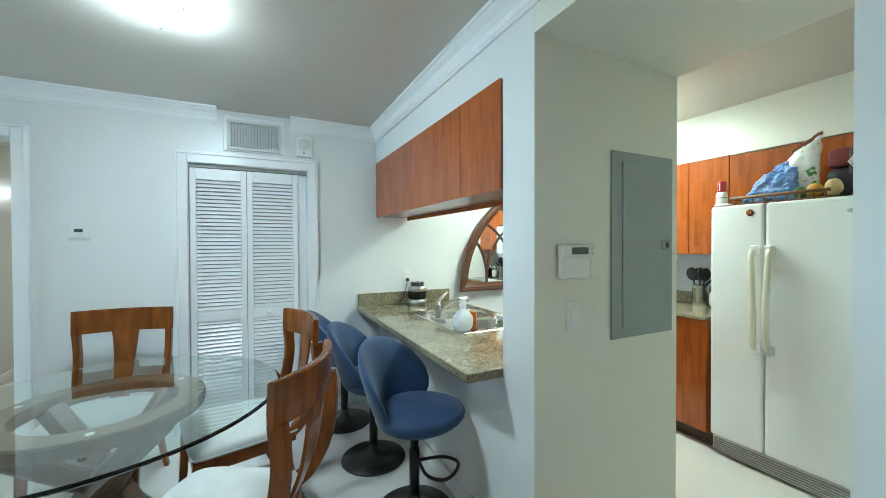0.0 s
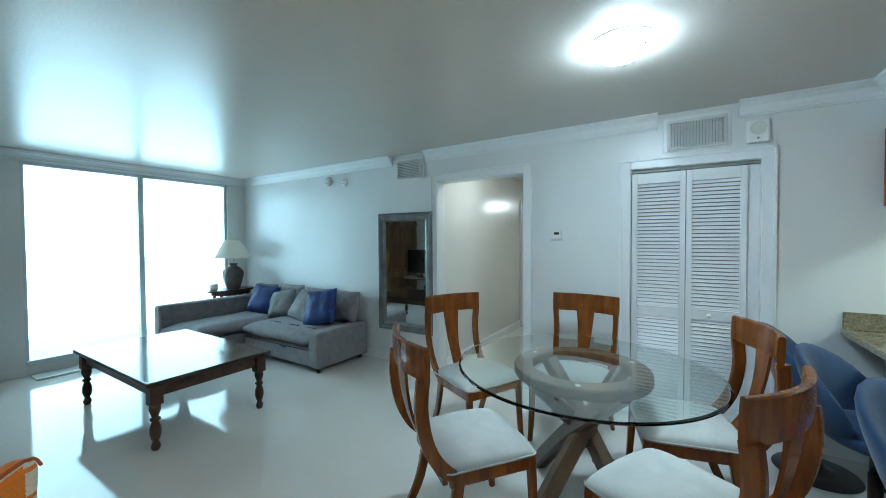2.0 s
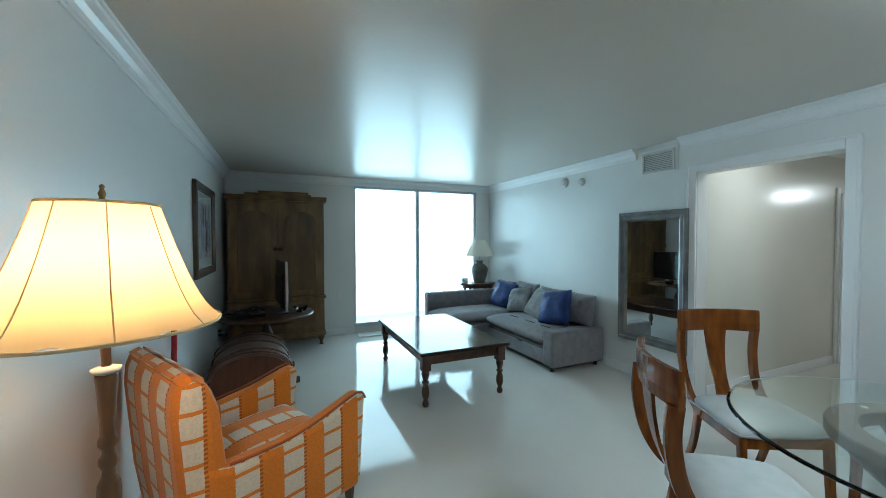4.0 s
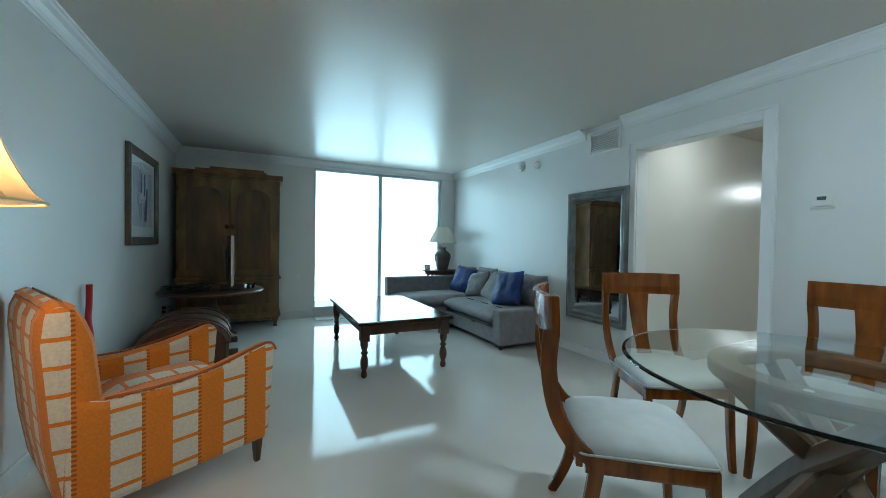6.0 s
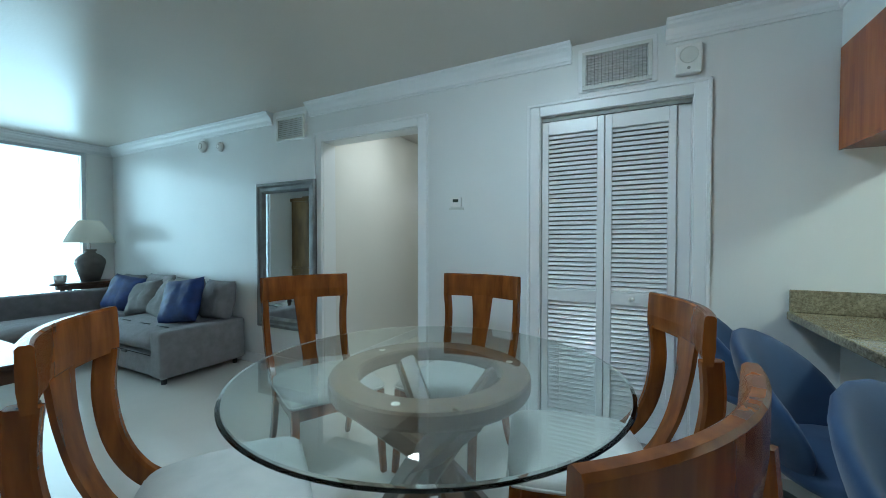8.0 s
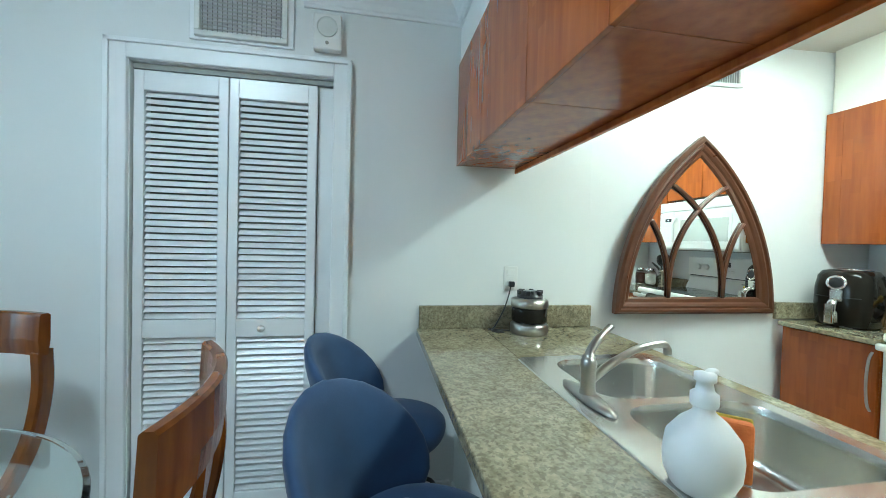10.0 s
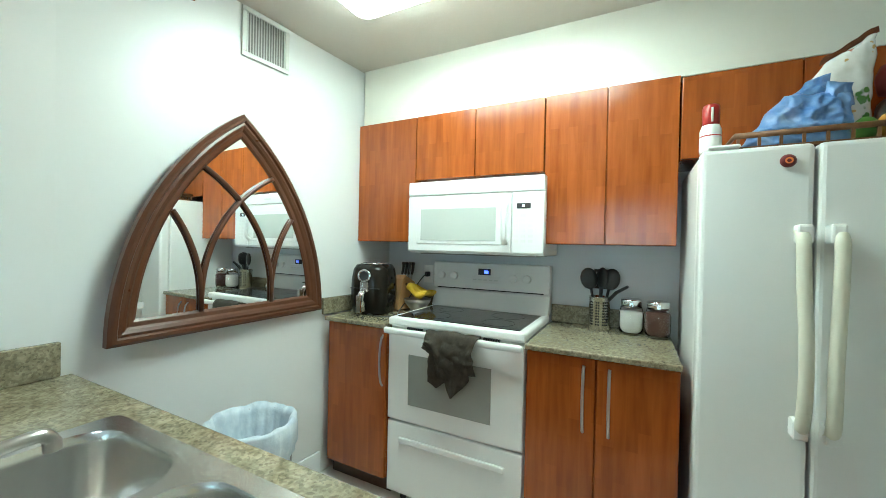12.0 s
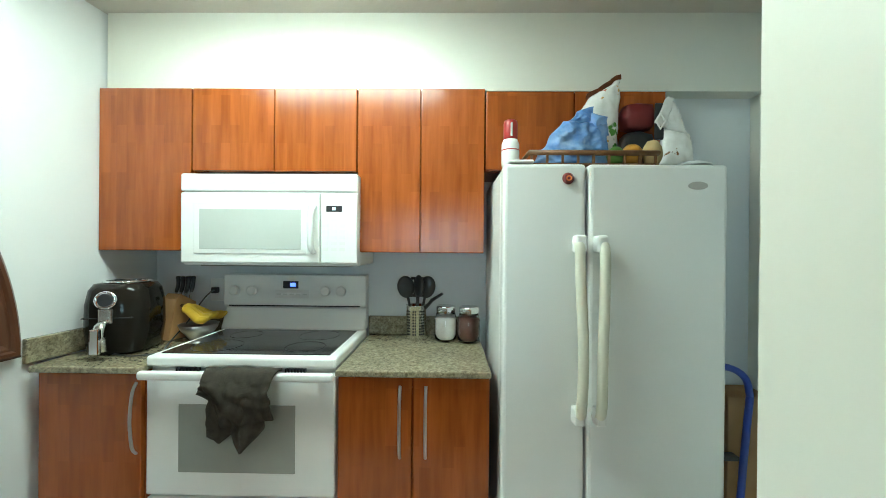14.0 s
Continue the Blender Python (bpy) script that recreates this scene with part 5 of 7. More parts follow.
bm = bmesh.new()
prof = [(0.0, 0.0), (0.0, -0.030), (0.012, -0.040), (0.024, -0.040), (0.030, -0.030), (0.040, -0.032), (0.052, -0.026), (0.060, -0.018), (0.076, -0.016), (0.086, -0.008), (0.086, 0.0)]
rings = [[bm.verts.new((x, y, z)) for x, z in inset(o, d)] for d, y in prof]
n = len(o)
for a, c in zip(rings, rings[1:]):
    for i in range(n):
        bm.faces.new((a[i], a[(i + 1) % n], c[(i + 1) % n], c[i]))
bmesh.ops.recalc_face_normals(bm, faces=bm.faces)
part("frame", bm, M_frame_brown, am, "dark brown moulded wooden frame")
AR = (AW * AW / 4 + (AZ1 - AZ0) ** 2) / AW
rim = AR - 0.079
t0, t1 = math.asin(0.079 / rim), math.acos((AR - AW / 2) / rim)
inn = [(AW / 2 - AR + rim * math.cos(t0 + (t1 - t0) * k / 20), AZ0 + rim * math.sin(t0 + (t1 - t0) * k / 20)) for k in range(21)]
inn += [(-x, z) for x, z in reversed(inn[:-1])]
gl = bmesh.new()
mid = gl.verts.new((0.0, -0.0065, AZ0 + 0.40))
edge = [gl.verts.new((x, -0.0065, z)) for x, z in inn]
for i in range(len(edge)):
    gl.faces.new((mid, edge[i], edge[(i + 1) % len(edge)]))
bmesh.ops.recalc_face_normals(gl, faces=gl.faces)
glass_ = part("glass", gl, M_mirror, am, "clear mirror glass")
part("backing", prism(inn, 0.004, "y", -0.005), M_dark, glass_)
iw = AW - 2 * 0.086
ib = AZ0 + 0.082
AR = (AW * AW / 4 + (AZ1 - AZ0) ** 2) / AW
TR = 0.62
for start in (-iw * 0.21, iw * 0.21):
    for side in (-1, 1):
        pts = []
        for k in range(40):
            t = 1.4 * k / 39
            x, z = start + side * (TR - TR * math.cos(t)), ib + 0.05 + TR * math.sin(t)
            half = AW / 2 - AR + math.sqrt(max(0.0, (AR - 0.078) ** 2 - (z - AZ0) ** 2))
            if abs(x) > half or z > AZ1 - 0.06:
                break
            pts.append((x, -0.015, z))
        part("tracery_bar", sweep([(start, -0.015, ib)] + pts, 0.0105, 8), M_frame_brown, am, smooth=True)

# wall vent, sprinkler, ceiling tube light
def grille(name, m, w, h, bars, label, deep=0.012, material=None):
    g = thing(name, m, label, "vent")
    f = 0.022
    part("frame", box(-w / 2 - f, -deep, h / 2, w / 2 + f, 0, h / 2 + f, 0.003), M_vent, g)
    part("frame", box(-w / 2 - f, -deep, -h / 2 - f, w / 2 + f, 0, -h / 2, 0.003), M_vent, g)
    part("frame", box(-w / 2 - f, -deep, -h / 2, -w / 2, 0, h / 2, 0.003), M_vent, g)
    part("frame", box(w / 2, -deep, -h / 2, w / 2 + f, 0, h / 2, 0.003), M_vent, g)
    # flat sheet coloured dark to stand for the shade inside the duct
    part("backing", box(-w / 2, -0.003, -h / 2, w / 2, -0.001, h / 2), material or M_dark, g)
    return g


kv = grille("kitchen_vent", Matrix.Translation((1.437, kwall(1.437) - 0.002, 2.285)) @ Matrix.Rotation(math.atan(-0.08), 4, "Z"), 0.20, 0.185, 0, "white painted air vent with upright blades", 0.012, M_grille)
for k in range(15):
    x = -0.095 + 0.19 * k / 14
    part("blade", placed(box(-0.006, -0.0006, -0.0915, 0.006, 0.0006, 0.0915), Matrix.Translation((x, -0.008, 0)) @ Matrix.Rotation(0.7, 4, "Z")), M_vent, kv)
spk = thing("sprinkler", pose(1.105, kwall(1.105), 2.325), "chrome fire sprinkler head on the wall", "sprinkler")
part("rose", placed(cyl(0.028, 0.0, 0.008, 20, bevel=0.002), Matrix.Rotation(math.pi / 2, 4, "X")), M_chrome, spk)
part("head", placed(cyl(0.012, 0.008, 0.045, 14), Matrix.Rotation(math.pi / 2, 4, "X")), M_nickel, spk)
part("deflector", placed(cyl(0.018, 0.045, 0.048, 14), Matrix.Rotation(math.pi / 2, 4, "X")), M_nickel, spk)
kl = thing("kitchen_ceiling_light", pose(1.43, -1.06, KCEIL), "long fluorescent ceiling light with rounded diffuser", "ceiling light")
part("tray", prism(rrect(-0.19, -0.56, 0.19, 0.56, 0.05), 0.018, "z", -0.019), M_white, kl)
lens_ = bmesh.new()
prev = None
for dz, d in ((-0.020, 0.004), (-0.038, 0.008), (-0.052, 0.022), (-0.058, 0.05)):
    ring = [lens_.verts.new((x, y, dz)) for x, y in rrect(-0.19 + d, -0.56 + d, 0.19 - d, 0.56 - d, 0.06)]
    if prev:
        for i in range(len(ring)):
            lens_.faces.new((prev[i], prev[(i + 1) % len(ring)], ring[(i + 1) % len(ring)], ring[i]))
    prev = ring
lens_.faces.new(prev)
bmesh.ops.recalc_face_normals(lens_, faces=lens_.faces)
part("diffuser", lens_, M_tube, kl, "glowing white diffuser", True)

# pedal bin with liner
bi = thing("waste_bin", pose(1.17, -0.36, 0), "dark bin with pale plastic liner over its rim", "bin")
part("pail", lathe([(0.12, 0.0), (0.14, 0.01), (0.155, 0.60), (0.160, 0.61), (0.150, 0.61), (0.135, 0.03), (0.0, 0.03)], 32), M_blackp, bi, smooth=True)
bm = bmesh.new()
prev = None
for r, z, amp in ((0.168, 0.50, 0.02), (0.170, 0.56, 0.012), (0.168, 0.618, 0.006), (0.155, 0.632, 0.012), (0.140, 0.60, 0.014), (0.125, 0.53, 0.02), (0.09, 0.47, 0.02)):
    ring = []
    for k in range(64):
        a = 2 * math.pi * k / 64
        q = 1.0 + amp / r * (noise.noise(Vector((math.cos(a) * 6, math.sin(a) * 6, z * 9))) * 1.6)
        ring.append(bm.verts.new((max(r * q, 0.161 if z < 0.61 and r > 0.16 else 0.0) * math.cos(a), max(r * q, 0.161 if z < 0.61 and r > 0.16 else 0.0) * math.sin(a), z + amp * noise.noise(Vector((math.cos(a) * 4, math.sin(a) * 4, 3 + z))))))
    if prev:
        for k in range(64):
            bm.faces.new((prev[k], prev[(k + 1) % 64], ring[(k + 1) % 64], ring[k]))
    prev = ring
part("liner", bm, M_binbag, bi, "crinkled translucent grey bin liner", True)

# fuse panel, thermostat and switch on the pier
fp = thing("fuse_panel", pose(0.638, PIER_Y0, 1.41), "grey metal fuse panel with a hinged door", "fuse panel")
part("surround", box(-0.213, -0.010, -0.42, 0.213, -0.0005, 0.42, 0.004), M_grey_metal, fp)
dd = part("door", box(-0.15, -0.018, -0.375, 0.195, -0.0105, 0.375, 0.003), M_grey_metal, fp)
part("latch", box(0.115, -0.024, -0.022, 0.175, -0.0182, 0.022, 0.003), M_grille, dd)
part("latch_tongue", box(0.14, -0.029, -0.012, 0.158, -0.0242, 0.012, 0.002), M_blackp, dd)
kt = thing("thermostat", pose(0.21, PIER_Y0, 1.344), "white wall thermostat with small display", "thermostat")
part("case", box(-0.093, -0.028, -0.072, 0.093, -0.0005, 0.072, 0.008), M_plastic, kt)
part("cover", box(-0.088, -0.032, -0.068, 0.06, -0.0282, 0.018, 0.004), M_plastic, kt)
part("display", box(-0.04, -0.0305, 0.030, 0.05, -0.0282, 0.058, 0.002), M_lcd, kt)
for zz in (0.052, 0.034):
    part("button", box(0.066, -0.031, zz - 0.006, 0.082, -0.0282, zz + 0.006, 0.002), M_vent, kt)
ls = thing("light_switch", pose(0.20, PIER_Y0, 1.12), "white paddle light switch", "switch")
part("plate", box(-0.037, -0.006, -0.06, 0.037, -0.0005, 0.06, 0.003), M_plastic, ls)
part("paddle", box(-0.017, -0.010, -0.033, 0.017, -0.0062, 0.033, 0.002), M_plastic, ls)

# ---- dining end ----
TABLE = (-1.570, -1.272)


def dining_chair(m):
    """A chair with a curved top rail, splat, sabre back legs and a padded seat. It faces -y in its own frame."""
    c = thing("dining_chair", m, "brown wooden dining chair with cream padded seat", "chair", "chairs round the table")
    HT = 1.015
    # the bowed top rail
    bm = bmesh.new()
    rings = []
    for k in range(17):
        u = -1 + 2 * k / 16
        x, y = u * 0.255, 0.345 - 0.055 * u * u
        nx, ny = -2 * 0.055 * u / 0.255, -1.0
        ln = math.hypot(nx, ny)
        nx, ny = nx / ln, ny / ln
        ring = []
        for dy, z in ((-0.012, HT - 0.142), (-0.016, HT - 0.09), (-0.014, HT - 0.006), (-0.008, HT), (0.008, HT), (0.014, HT - 0.006), (0.016, HT - 0.09), (0.012, HT - 0.142)):
            ring.append(bm.verts.new((x - nx * dy, y - ny * dy + 0.018 * (z - HT) * 2, z)))
        rings.append(ring)
    for a, b in zip(rings, rings[1:]):
        for i in range(8):
            bm.faces.new((a[i], a[(i + 1) % 8], b[(i + 1) % 8], b[i]))
    bm.faces.new(rings[0])
    bm.faces.new(rings[-1][::-1])
    bmesh.ops.recalc_face_normals(bm, faces=bm.faces)
    part("top_rail", bm, M_chair_wood, c, smooth=False)
    for s in (-1, 1):
        pts = spline([(s * 0.217, 0.085, 0.405), (s * 0.218, 0.165, 0.432), (s * 0.220, 0.228, 0.492), (s * 0.225, 0.282, 0.60), (s * 0.231, 0.308, 0.75), (s * 0.236, 0.300, 0.885)], 5)
        part("back_post", bar(pts, 0.034, 0.058), M_chair_wood, c)
        pts = spline([(s * 0.232, 0.245, 0.0), (s * 0.223, 0.172, 0.17), (s * 0.217, 0.128, 0.405)], 4)
        part("back_leg", bar(pts, 0.0335, 0.054, taper=0.72), M_chair_wood, c)
        pts = spline([(s * 0.225, -0.275, 0.0), (s * 0.220, -0.262, 0.15), (s * 0.218, -0.245, 0.43)], 4)
        part("front_leg", bar(pts, 0.040, 0.042, taper=0.72), M_chair_wood, c)
        part("side_rail", bar([(s * 0.218, -0.24, 0.404), (s * 0.214, 0.17, 0.404)], 0.026, 0.070), M_chair_wood, c)
    part("front_rail", box(-0.205, -0.262, 0.374, 0.205, -0.236, 0.436, 0.004), M_chair_wood, c)
    part("rear_rail", box(-0.20, 0.175, 0.374, 0.20, 0.20, 0.436, 0.004), M_chair_wood, c)
    sp = spline([(0, 0.190, 0.43), (0, 0.236, 0.50), (0, 0.288, 0.62), (0, 0.318, 0.76), (0, 0.330, 0.885)], 5)
    bm = bmesh.new()
    rings = []
    for k, p in enumerate(sp):
        t = k / (len(sp) - 1)
        hw = 0.042 + 0.030 * max(0.0, t - 0.35) ** 1.3 * 1.7 + 0.05 * max(0.0, 0.30 - t)
        rings.append([bm.verts.new((sx * hw, p.y + sy * 0.007, p.z)) for sx, sy in ((-1, -1), (1, -1), (1, 1), (-1, 1))])
    for a, b in zip(rings, rings[1:]):
        for i in range(4):
            bm.faces.new((a[i], a[(i + 1) % 4], b[(i + 1) % 4], b[i]))
    bm.faces.new(rings[0])
    bm.faces.new(rings[-1][::-1])
    bmesh.ops.recalc_face_normals(bm, faces=bm.faces)
    part("splat", bm, M_chair_wood, c)
    part("seat_cushion", seat_pad(0.484, 0.47, (0, -0.035, 0.434)), M_cream, c, "cream woven seat cushion", True)
    part("piping", sweep([(x, y - 0.035, 0.447) for x, y in rrect(-0.245, -0.237, 0.245, 0.237, 0.035, 4)], 0.0042, 6, closed=True), M_cream, c, smooth=True)
    return c


def bar(points, w, d, taper=1.0):
    """A square bar along points, w across x and d across the other way; taper thins its start."""
    bm = bmesh.new()
    pts = [Vector(p) for p in points]
    rings = []
    for i, p in enumerate(pts):
        t = i / (len(pts) - 1)
        k = taper + (1 - taper) * t
        dr = (pts[min(i + 1, len(pts) - 1)] - pts[max(i - 1, 0)]).normalized()
        sx = Vector((1, 0, 0))
        sx = (sx - dr * sx.dot(dr)).normalized()
        sy = dr.cross(sx).normalized()
        r = []
        for a, b in ((-1, -0.7), (-0.7, -1), (0.7, -1), (1, -0.7), (1, 0.7), (0.7, 1), (-0.7, 1), (-1, 0.7)):
            r.append(bm.verts.new(p + sx * a * w / 2 * k + sy * b * d / 2 * k))
        rings.append(r)
    for a, b in zip(rings, rings[1:]):
        for i in range(8):
            bm.faces.new((a[i], a[(i + 1) % 8], b[(i + 1) % 8], b[i]))
    bm.faces.new(rings[0][::-1])
    bm.faces.new(rings[-1])
    bmesh.ops.recalc_face_normals(bm, faces=bm.faces)
    return bm


def pad(w, d, h, soft, at, n=14, front=1.0, crown_=0.35, seed=1, wrinkle=0.0):
    """A soft cushion: a rounded slab with a crowned top and slightly uneven surface."""
    bm = bmesh.new()
    bmesh.ops.create_cube(bm, size=2)
    bmesh.ops.subdivide_edges(bm, edges=bm.edges[:], cuts=n, use_grid_fill=True)
    e = 0.22
    for v in bm.verts:
        x, y, z = v.co
        ax, ay = abs(x), abs(y)
        round_ = max(0, (max(ax, ay) - (1 - 2.2 * soft / min(w, d) * 2)) / (2.2 * soft / min(w, d) * 2))
        zz = z * (1 - 0.55 * round_ ** 2)
        zz += crown_ * (1 - x * x) * (1 - y * y) * (1 if z > 0 else 0) * abs(z)
        inset_ = 1 - (soft * 0.5 / min(w, d)) * (z * z) * 2
        k = front if y < 0 else 1.0
        wob = wrinkle * (noise.noise(Vector((x * 3, y * 3, seed))) + 0.5 * noise.noise(Vector((x * 7, y * 7, seed + 4)))) if z > 0 else 0
        v.co = Vector((x * w / 2 * inset_ * (1 + (k - 1) * -y), y * d / 2 * inset_, (zz + 1) * h / 2 / (1 + crown_ / 2) + wob))
    placed(bm, Matrix.Translation(at))
    return bm


def seat_pad(w, d, at, n=22):
    """A puffy tied seat cushion: flat below, swollen above, with soft corners and a few dents."""
    bm = bmesh.new()
    top, low = [], []
    for j in range(n + 1):
        rt, rl = [], []
        for i in range(n + 1):
            u, v = (math.sin((k / n - 0.5) * math.pi) for k in (i, j))
            k = 1 - 0.05 * (u * u * v * v) ** 2
            bow = 0.008 * (1 - u * u) * abs(v) ** 6 * (1 if v > 0 else -1)
            x = u * w / 2 * k * (1 - 0.03 * v)
            y = v * d / 2 * k + bow
            full = max(0.0, (1 - abs(u) ** 3.2) * (1 - abs(v) ** 3.2)) ** 0.42
            z = 0.016 + 0.062 * full + 0.004 * full * noise.noise(Vector((u * 2.2, v * 2.2, 3.1)))
            rt.append(bm.verts.new((x, y, z)))
            edge = i in (0, n) or j in (0, n)
            rl.append(bm.verts.new((x * (1 if edge else 0.985), y, 0.010 if edge else 0.0)))
        top.append(rt)
        low.append(rl)
    for j in range(n):
        for i in range(n):
            bm.faces.new((top[j][i], top[j][i + 1], top[j + 1][i + 1], top[j + 1][i]))
            bm.faces.new((low[j][i], low[j + 1][i], low[j + 1][i + 1], low[j][i + 1]))
    for k in range(n):
        for a, b in (((0, k), (0, k + 1)), ((k + 1, 0), (k, 0)), ((n, k + 1), (n, k)), ((k, n), (k + 1, n))):
            bm.faces.new((low[a[0]][a[1]], low[b[0]][b[1]], top[b[0]][b[1]], top[a[0]][a[1]]))
    bmesh.ops.recalc_face_normals(bm, faces=bm.faces)
    placed(bm, Matrix.Translation(at))
    return bm


def chair_at(x, y, to, base):
    """Pose of a chair whose top rail is centred at (x, y) and which faces the direction to (degrees from +x)."""
    a = radians(to)
    f = Vector((math.cos(a), math.sin(a)))
    return pose(x + f.x * 0.33, y + f.y * 0.33, 0, 0, 0, to + 90)


first = dining_chair(chair_at(-1.736, -0.285, -94, None))
tagged(first, "brown wooden dining chair with its back to the wall")
for x, y, to, label in ((-2.70, -0.82, -27, ""), (-2.215, -2.09, 53, ""), (-0.720, -0.975, 194, "brown wooden dining chair beside the blue bar stools"), (-0.79, -1.93, 153, "")):
    c = copy_thing(first, chair_at(x, y, to, None))
    tagged(c, label or "brown wooden dining chair with cream padded seat")

# round glass table on crossed legs
tb = thing("dining_table", pose(*TABLE, 0, 0, 0, 40), "round glass dining table on crossed wooden legs", "table")
part("glass_top", lathe([(0.680, 0.738), (0.693, 0.741), (0.695, 0.744), (0.693, 0.748), (0.680, 0.751)], 96), M_tabletop, tb, "clear greenish bevelled glass top").visible_shadow = False
part("ring", lathe([(0.27, 0.680), (0.365, 0.680), (0.370, 0.690), (0.370, 0.728), (0.365, 0.7365), (0.27, 0.7365), (0.265, 0.728), (0.265, 0.690), (0.27, 0.680)], 64, cap=False), M_base_wood, tb, "round brown wooden ring under the glass")
for k in range(4):
    a = k * math.pi / 2 + 0.3
    off = Vector((-math.sin(a), math.cos(a), 0)) * 0.035
    d = Vector((math.cos(a), math.sin(a), 0))
    pts = spline([d * 0.34 + off + Vector((0, 0, 0.0)), d * 0.16 + off + Vector((0, 0, 0.22)), d * 0.02 + off + Vector((0, 0, 0.38)), -d * 0.14 + off + Vector((0, 0, 0.53)), -d * 0.31 + off + Vector((0, 0, 0.69))], 4)
    part("leg", bar(pts, 0.082, 0.088), M_base_wood, tb)
part("hub", cyl(0.075, 0.30, 0.44, 24, bevel=0.01), M_base_wood, tb)
for k in range(3):
    a = k * 2 * math.pi / 3
    part("glass_pad", placed(cyl(0.014, 0.7366, 0.7378, 14), Matrix.Translation((0.32 * math.cos(a), 0.32 * math.sin(a), 0))), M_plastic, tb)


# bar stools
def bar_stool(m):
    s = thing("bar_stool", m, "blue velvet swivel bar stool on black disc base", "stool", "stools along the bar")
    part("base_disc", lathe([(0.205, 0.0), (0.21, 0.006), (0.205, 0.014), (0.12, 0.024), (0.045, 0.042), (0.030, 0.075), (0.027, 0.11)], 44), M_black, s, "black metal disc base", True)
    part("column", cyl(0.027, 0.11, 0.36, 22), M_black, s, smooth=True)
    part("piston", cyl(0.022, 0.36, 0.505, 20), M_black, s, smooth=True)
    part("footrest", sweep(spline([(0.024, 0.0, 0.30), (0.12, -0.09, 0.292), (0.21, -0.085, 0.29), (0.235, 0.0, 0.29), (0.21, 0.085, 0.29), (0.12, 0.09, 0.292), (0.024, 0.0, 0.30)], 5), 0.009, 8), M_black, s, "black loop footrest", True)
    part("mount", box(-0.10, -0.10, 0.506, 0.10, 0.10, 0.518, 0.004), M_black, s)
    # seat cushion
    b = bmesh.new()
    bmesh.ops.create_uvsphere(b, u_segments=36, v_segments=18, radius=1)
    for v in b.verts:
        x, y, z = v.co
        k = 1.0 / max(1e-6, (abs(z) ** 3 + (x * x + y * y) ** 1.5) ** (1 / 3))
        x, y, z = x * k, y * k, z * k
        v.co = Vector((x * 0.235 + 0.035, y * 0.235, 0.576 + z * 0.058 + 0.010 * (x > 0) * x - 0.012 * abs(y)))
    part("seat", b, M_velvet, s, "padded blue velvet seat", True)
    # wrap-round back: a thick padded petal
    b = bmesh.new()
    nu, nv = 30, 14
    ring = []
    for side in (0, 1):
        g = []
        for j in range(nv + 1):
            row = []
            for i in range(nu + 1):
                th = 2 * math.pi * i / nu
                rho = math.sin(math.pi / 2 * j / nv)
                # a disc in (u, w), thicker in the middle, rounded at its edge
                u, w = rho * math.cos(th), rho * math.sin(th)
                a = math.pi + u * 1.30 * (1 - 0.16 * w)
                z = 0.735 + w * 0.225 - 0.06 * u * u
                t = 0.030 * max(0.0, 1 - rho ** 5) ** 0.5
                r = 0.190 + 0.125 * (w + 1) / 2 + (t if side else -t)
                row.append(b.verts.new((r * math.cos(a) + 0.035, r * math.sin(a), z)))
            g.append(row)
        for j in range(nv):
            for i in range(nu):
                b.faces.new((g[j][i], g[j][i + 1], g[j + 1][i + 1], g[j + 1][i]))
    bmesh.ops.remove_doubles(b, verts=b.verts, dist=0.0015)
    bmesh.ops.recalc_face_normals(b, faces=b.faces)
    part("back_shell", b, M_velvet, s, "rounded blue velvet back", True)
    return s


LOW = Matrix.Diagonal((1.0, 1.0, 0.94, 1.0))
s0 = bar_stool(pose(-0.36, -0.30, 0, 0, 0, -12) @ LOW)
copy_thing(s0, pose(-0.295, -0.91, 0, 0, 0, -28))
copy_thing(s0, pose(-0.24, -1.50, 0, 0, 0, -50))

# ceiling light over the table
cl = thing("dining_ceiling_light", pose(-1.355, -1.385, CEIL), "flush glowing glass dish ceiling light", "ceiling light")
part("rim", lathe([(0.150, -0.016), (0.158, -0.014), (0.158, -0.001), (0.0, -0.001)], 44, cap=False), M_white, cl, smooth=True)
part("dome", lathe([(0.0, -0.082), (0.05, -0.079), (0.10, -0.068), (0.140, -0.044), (0.160, -0.017)], 44, cap=False), M_diffuser, cl, "glowing frosted glass dish", True)
for k in range(3):
    a = radians(-150 + 120 * k)
    part("screw", placed(cyl(0.006, 0.0, 0.014, 10), Matrix.Translation((0.128 * math.cos(a), 0.128 * math.sin(a), -0.066))), M_blackp, cl)


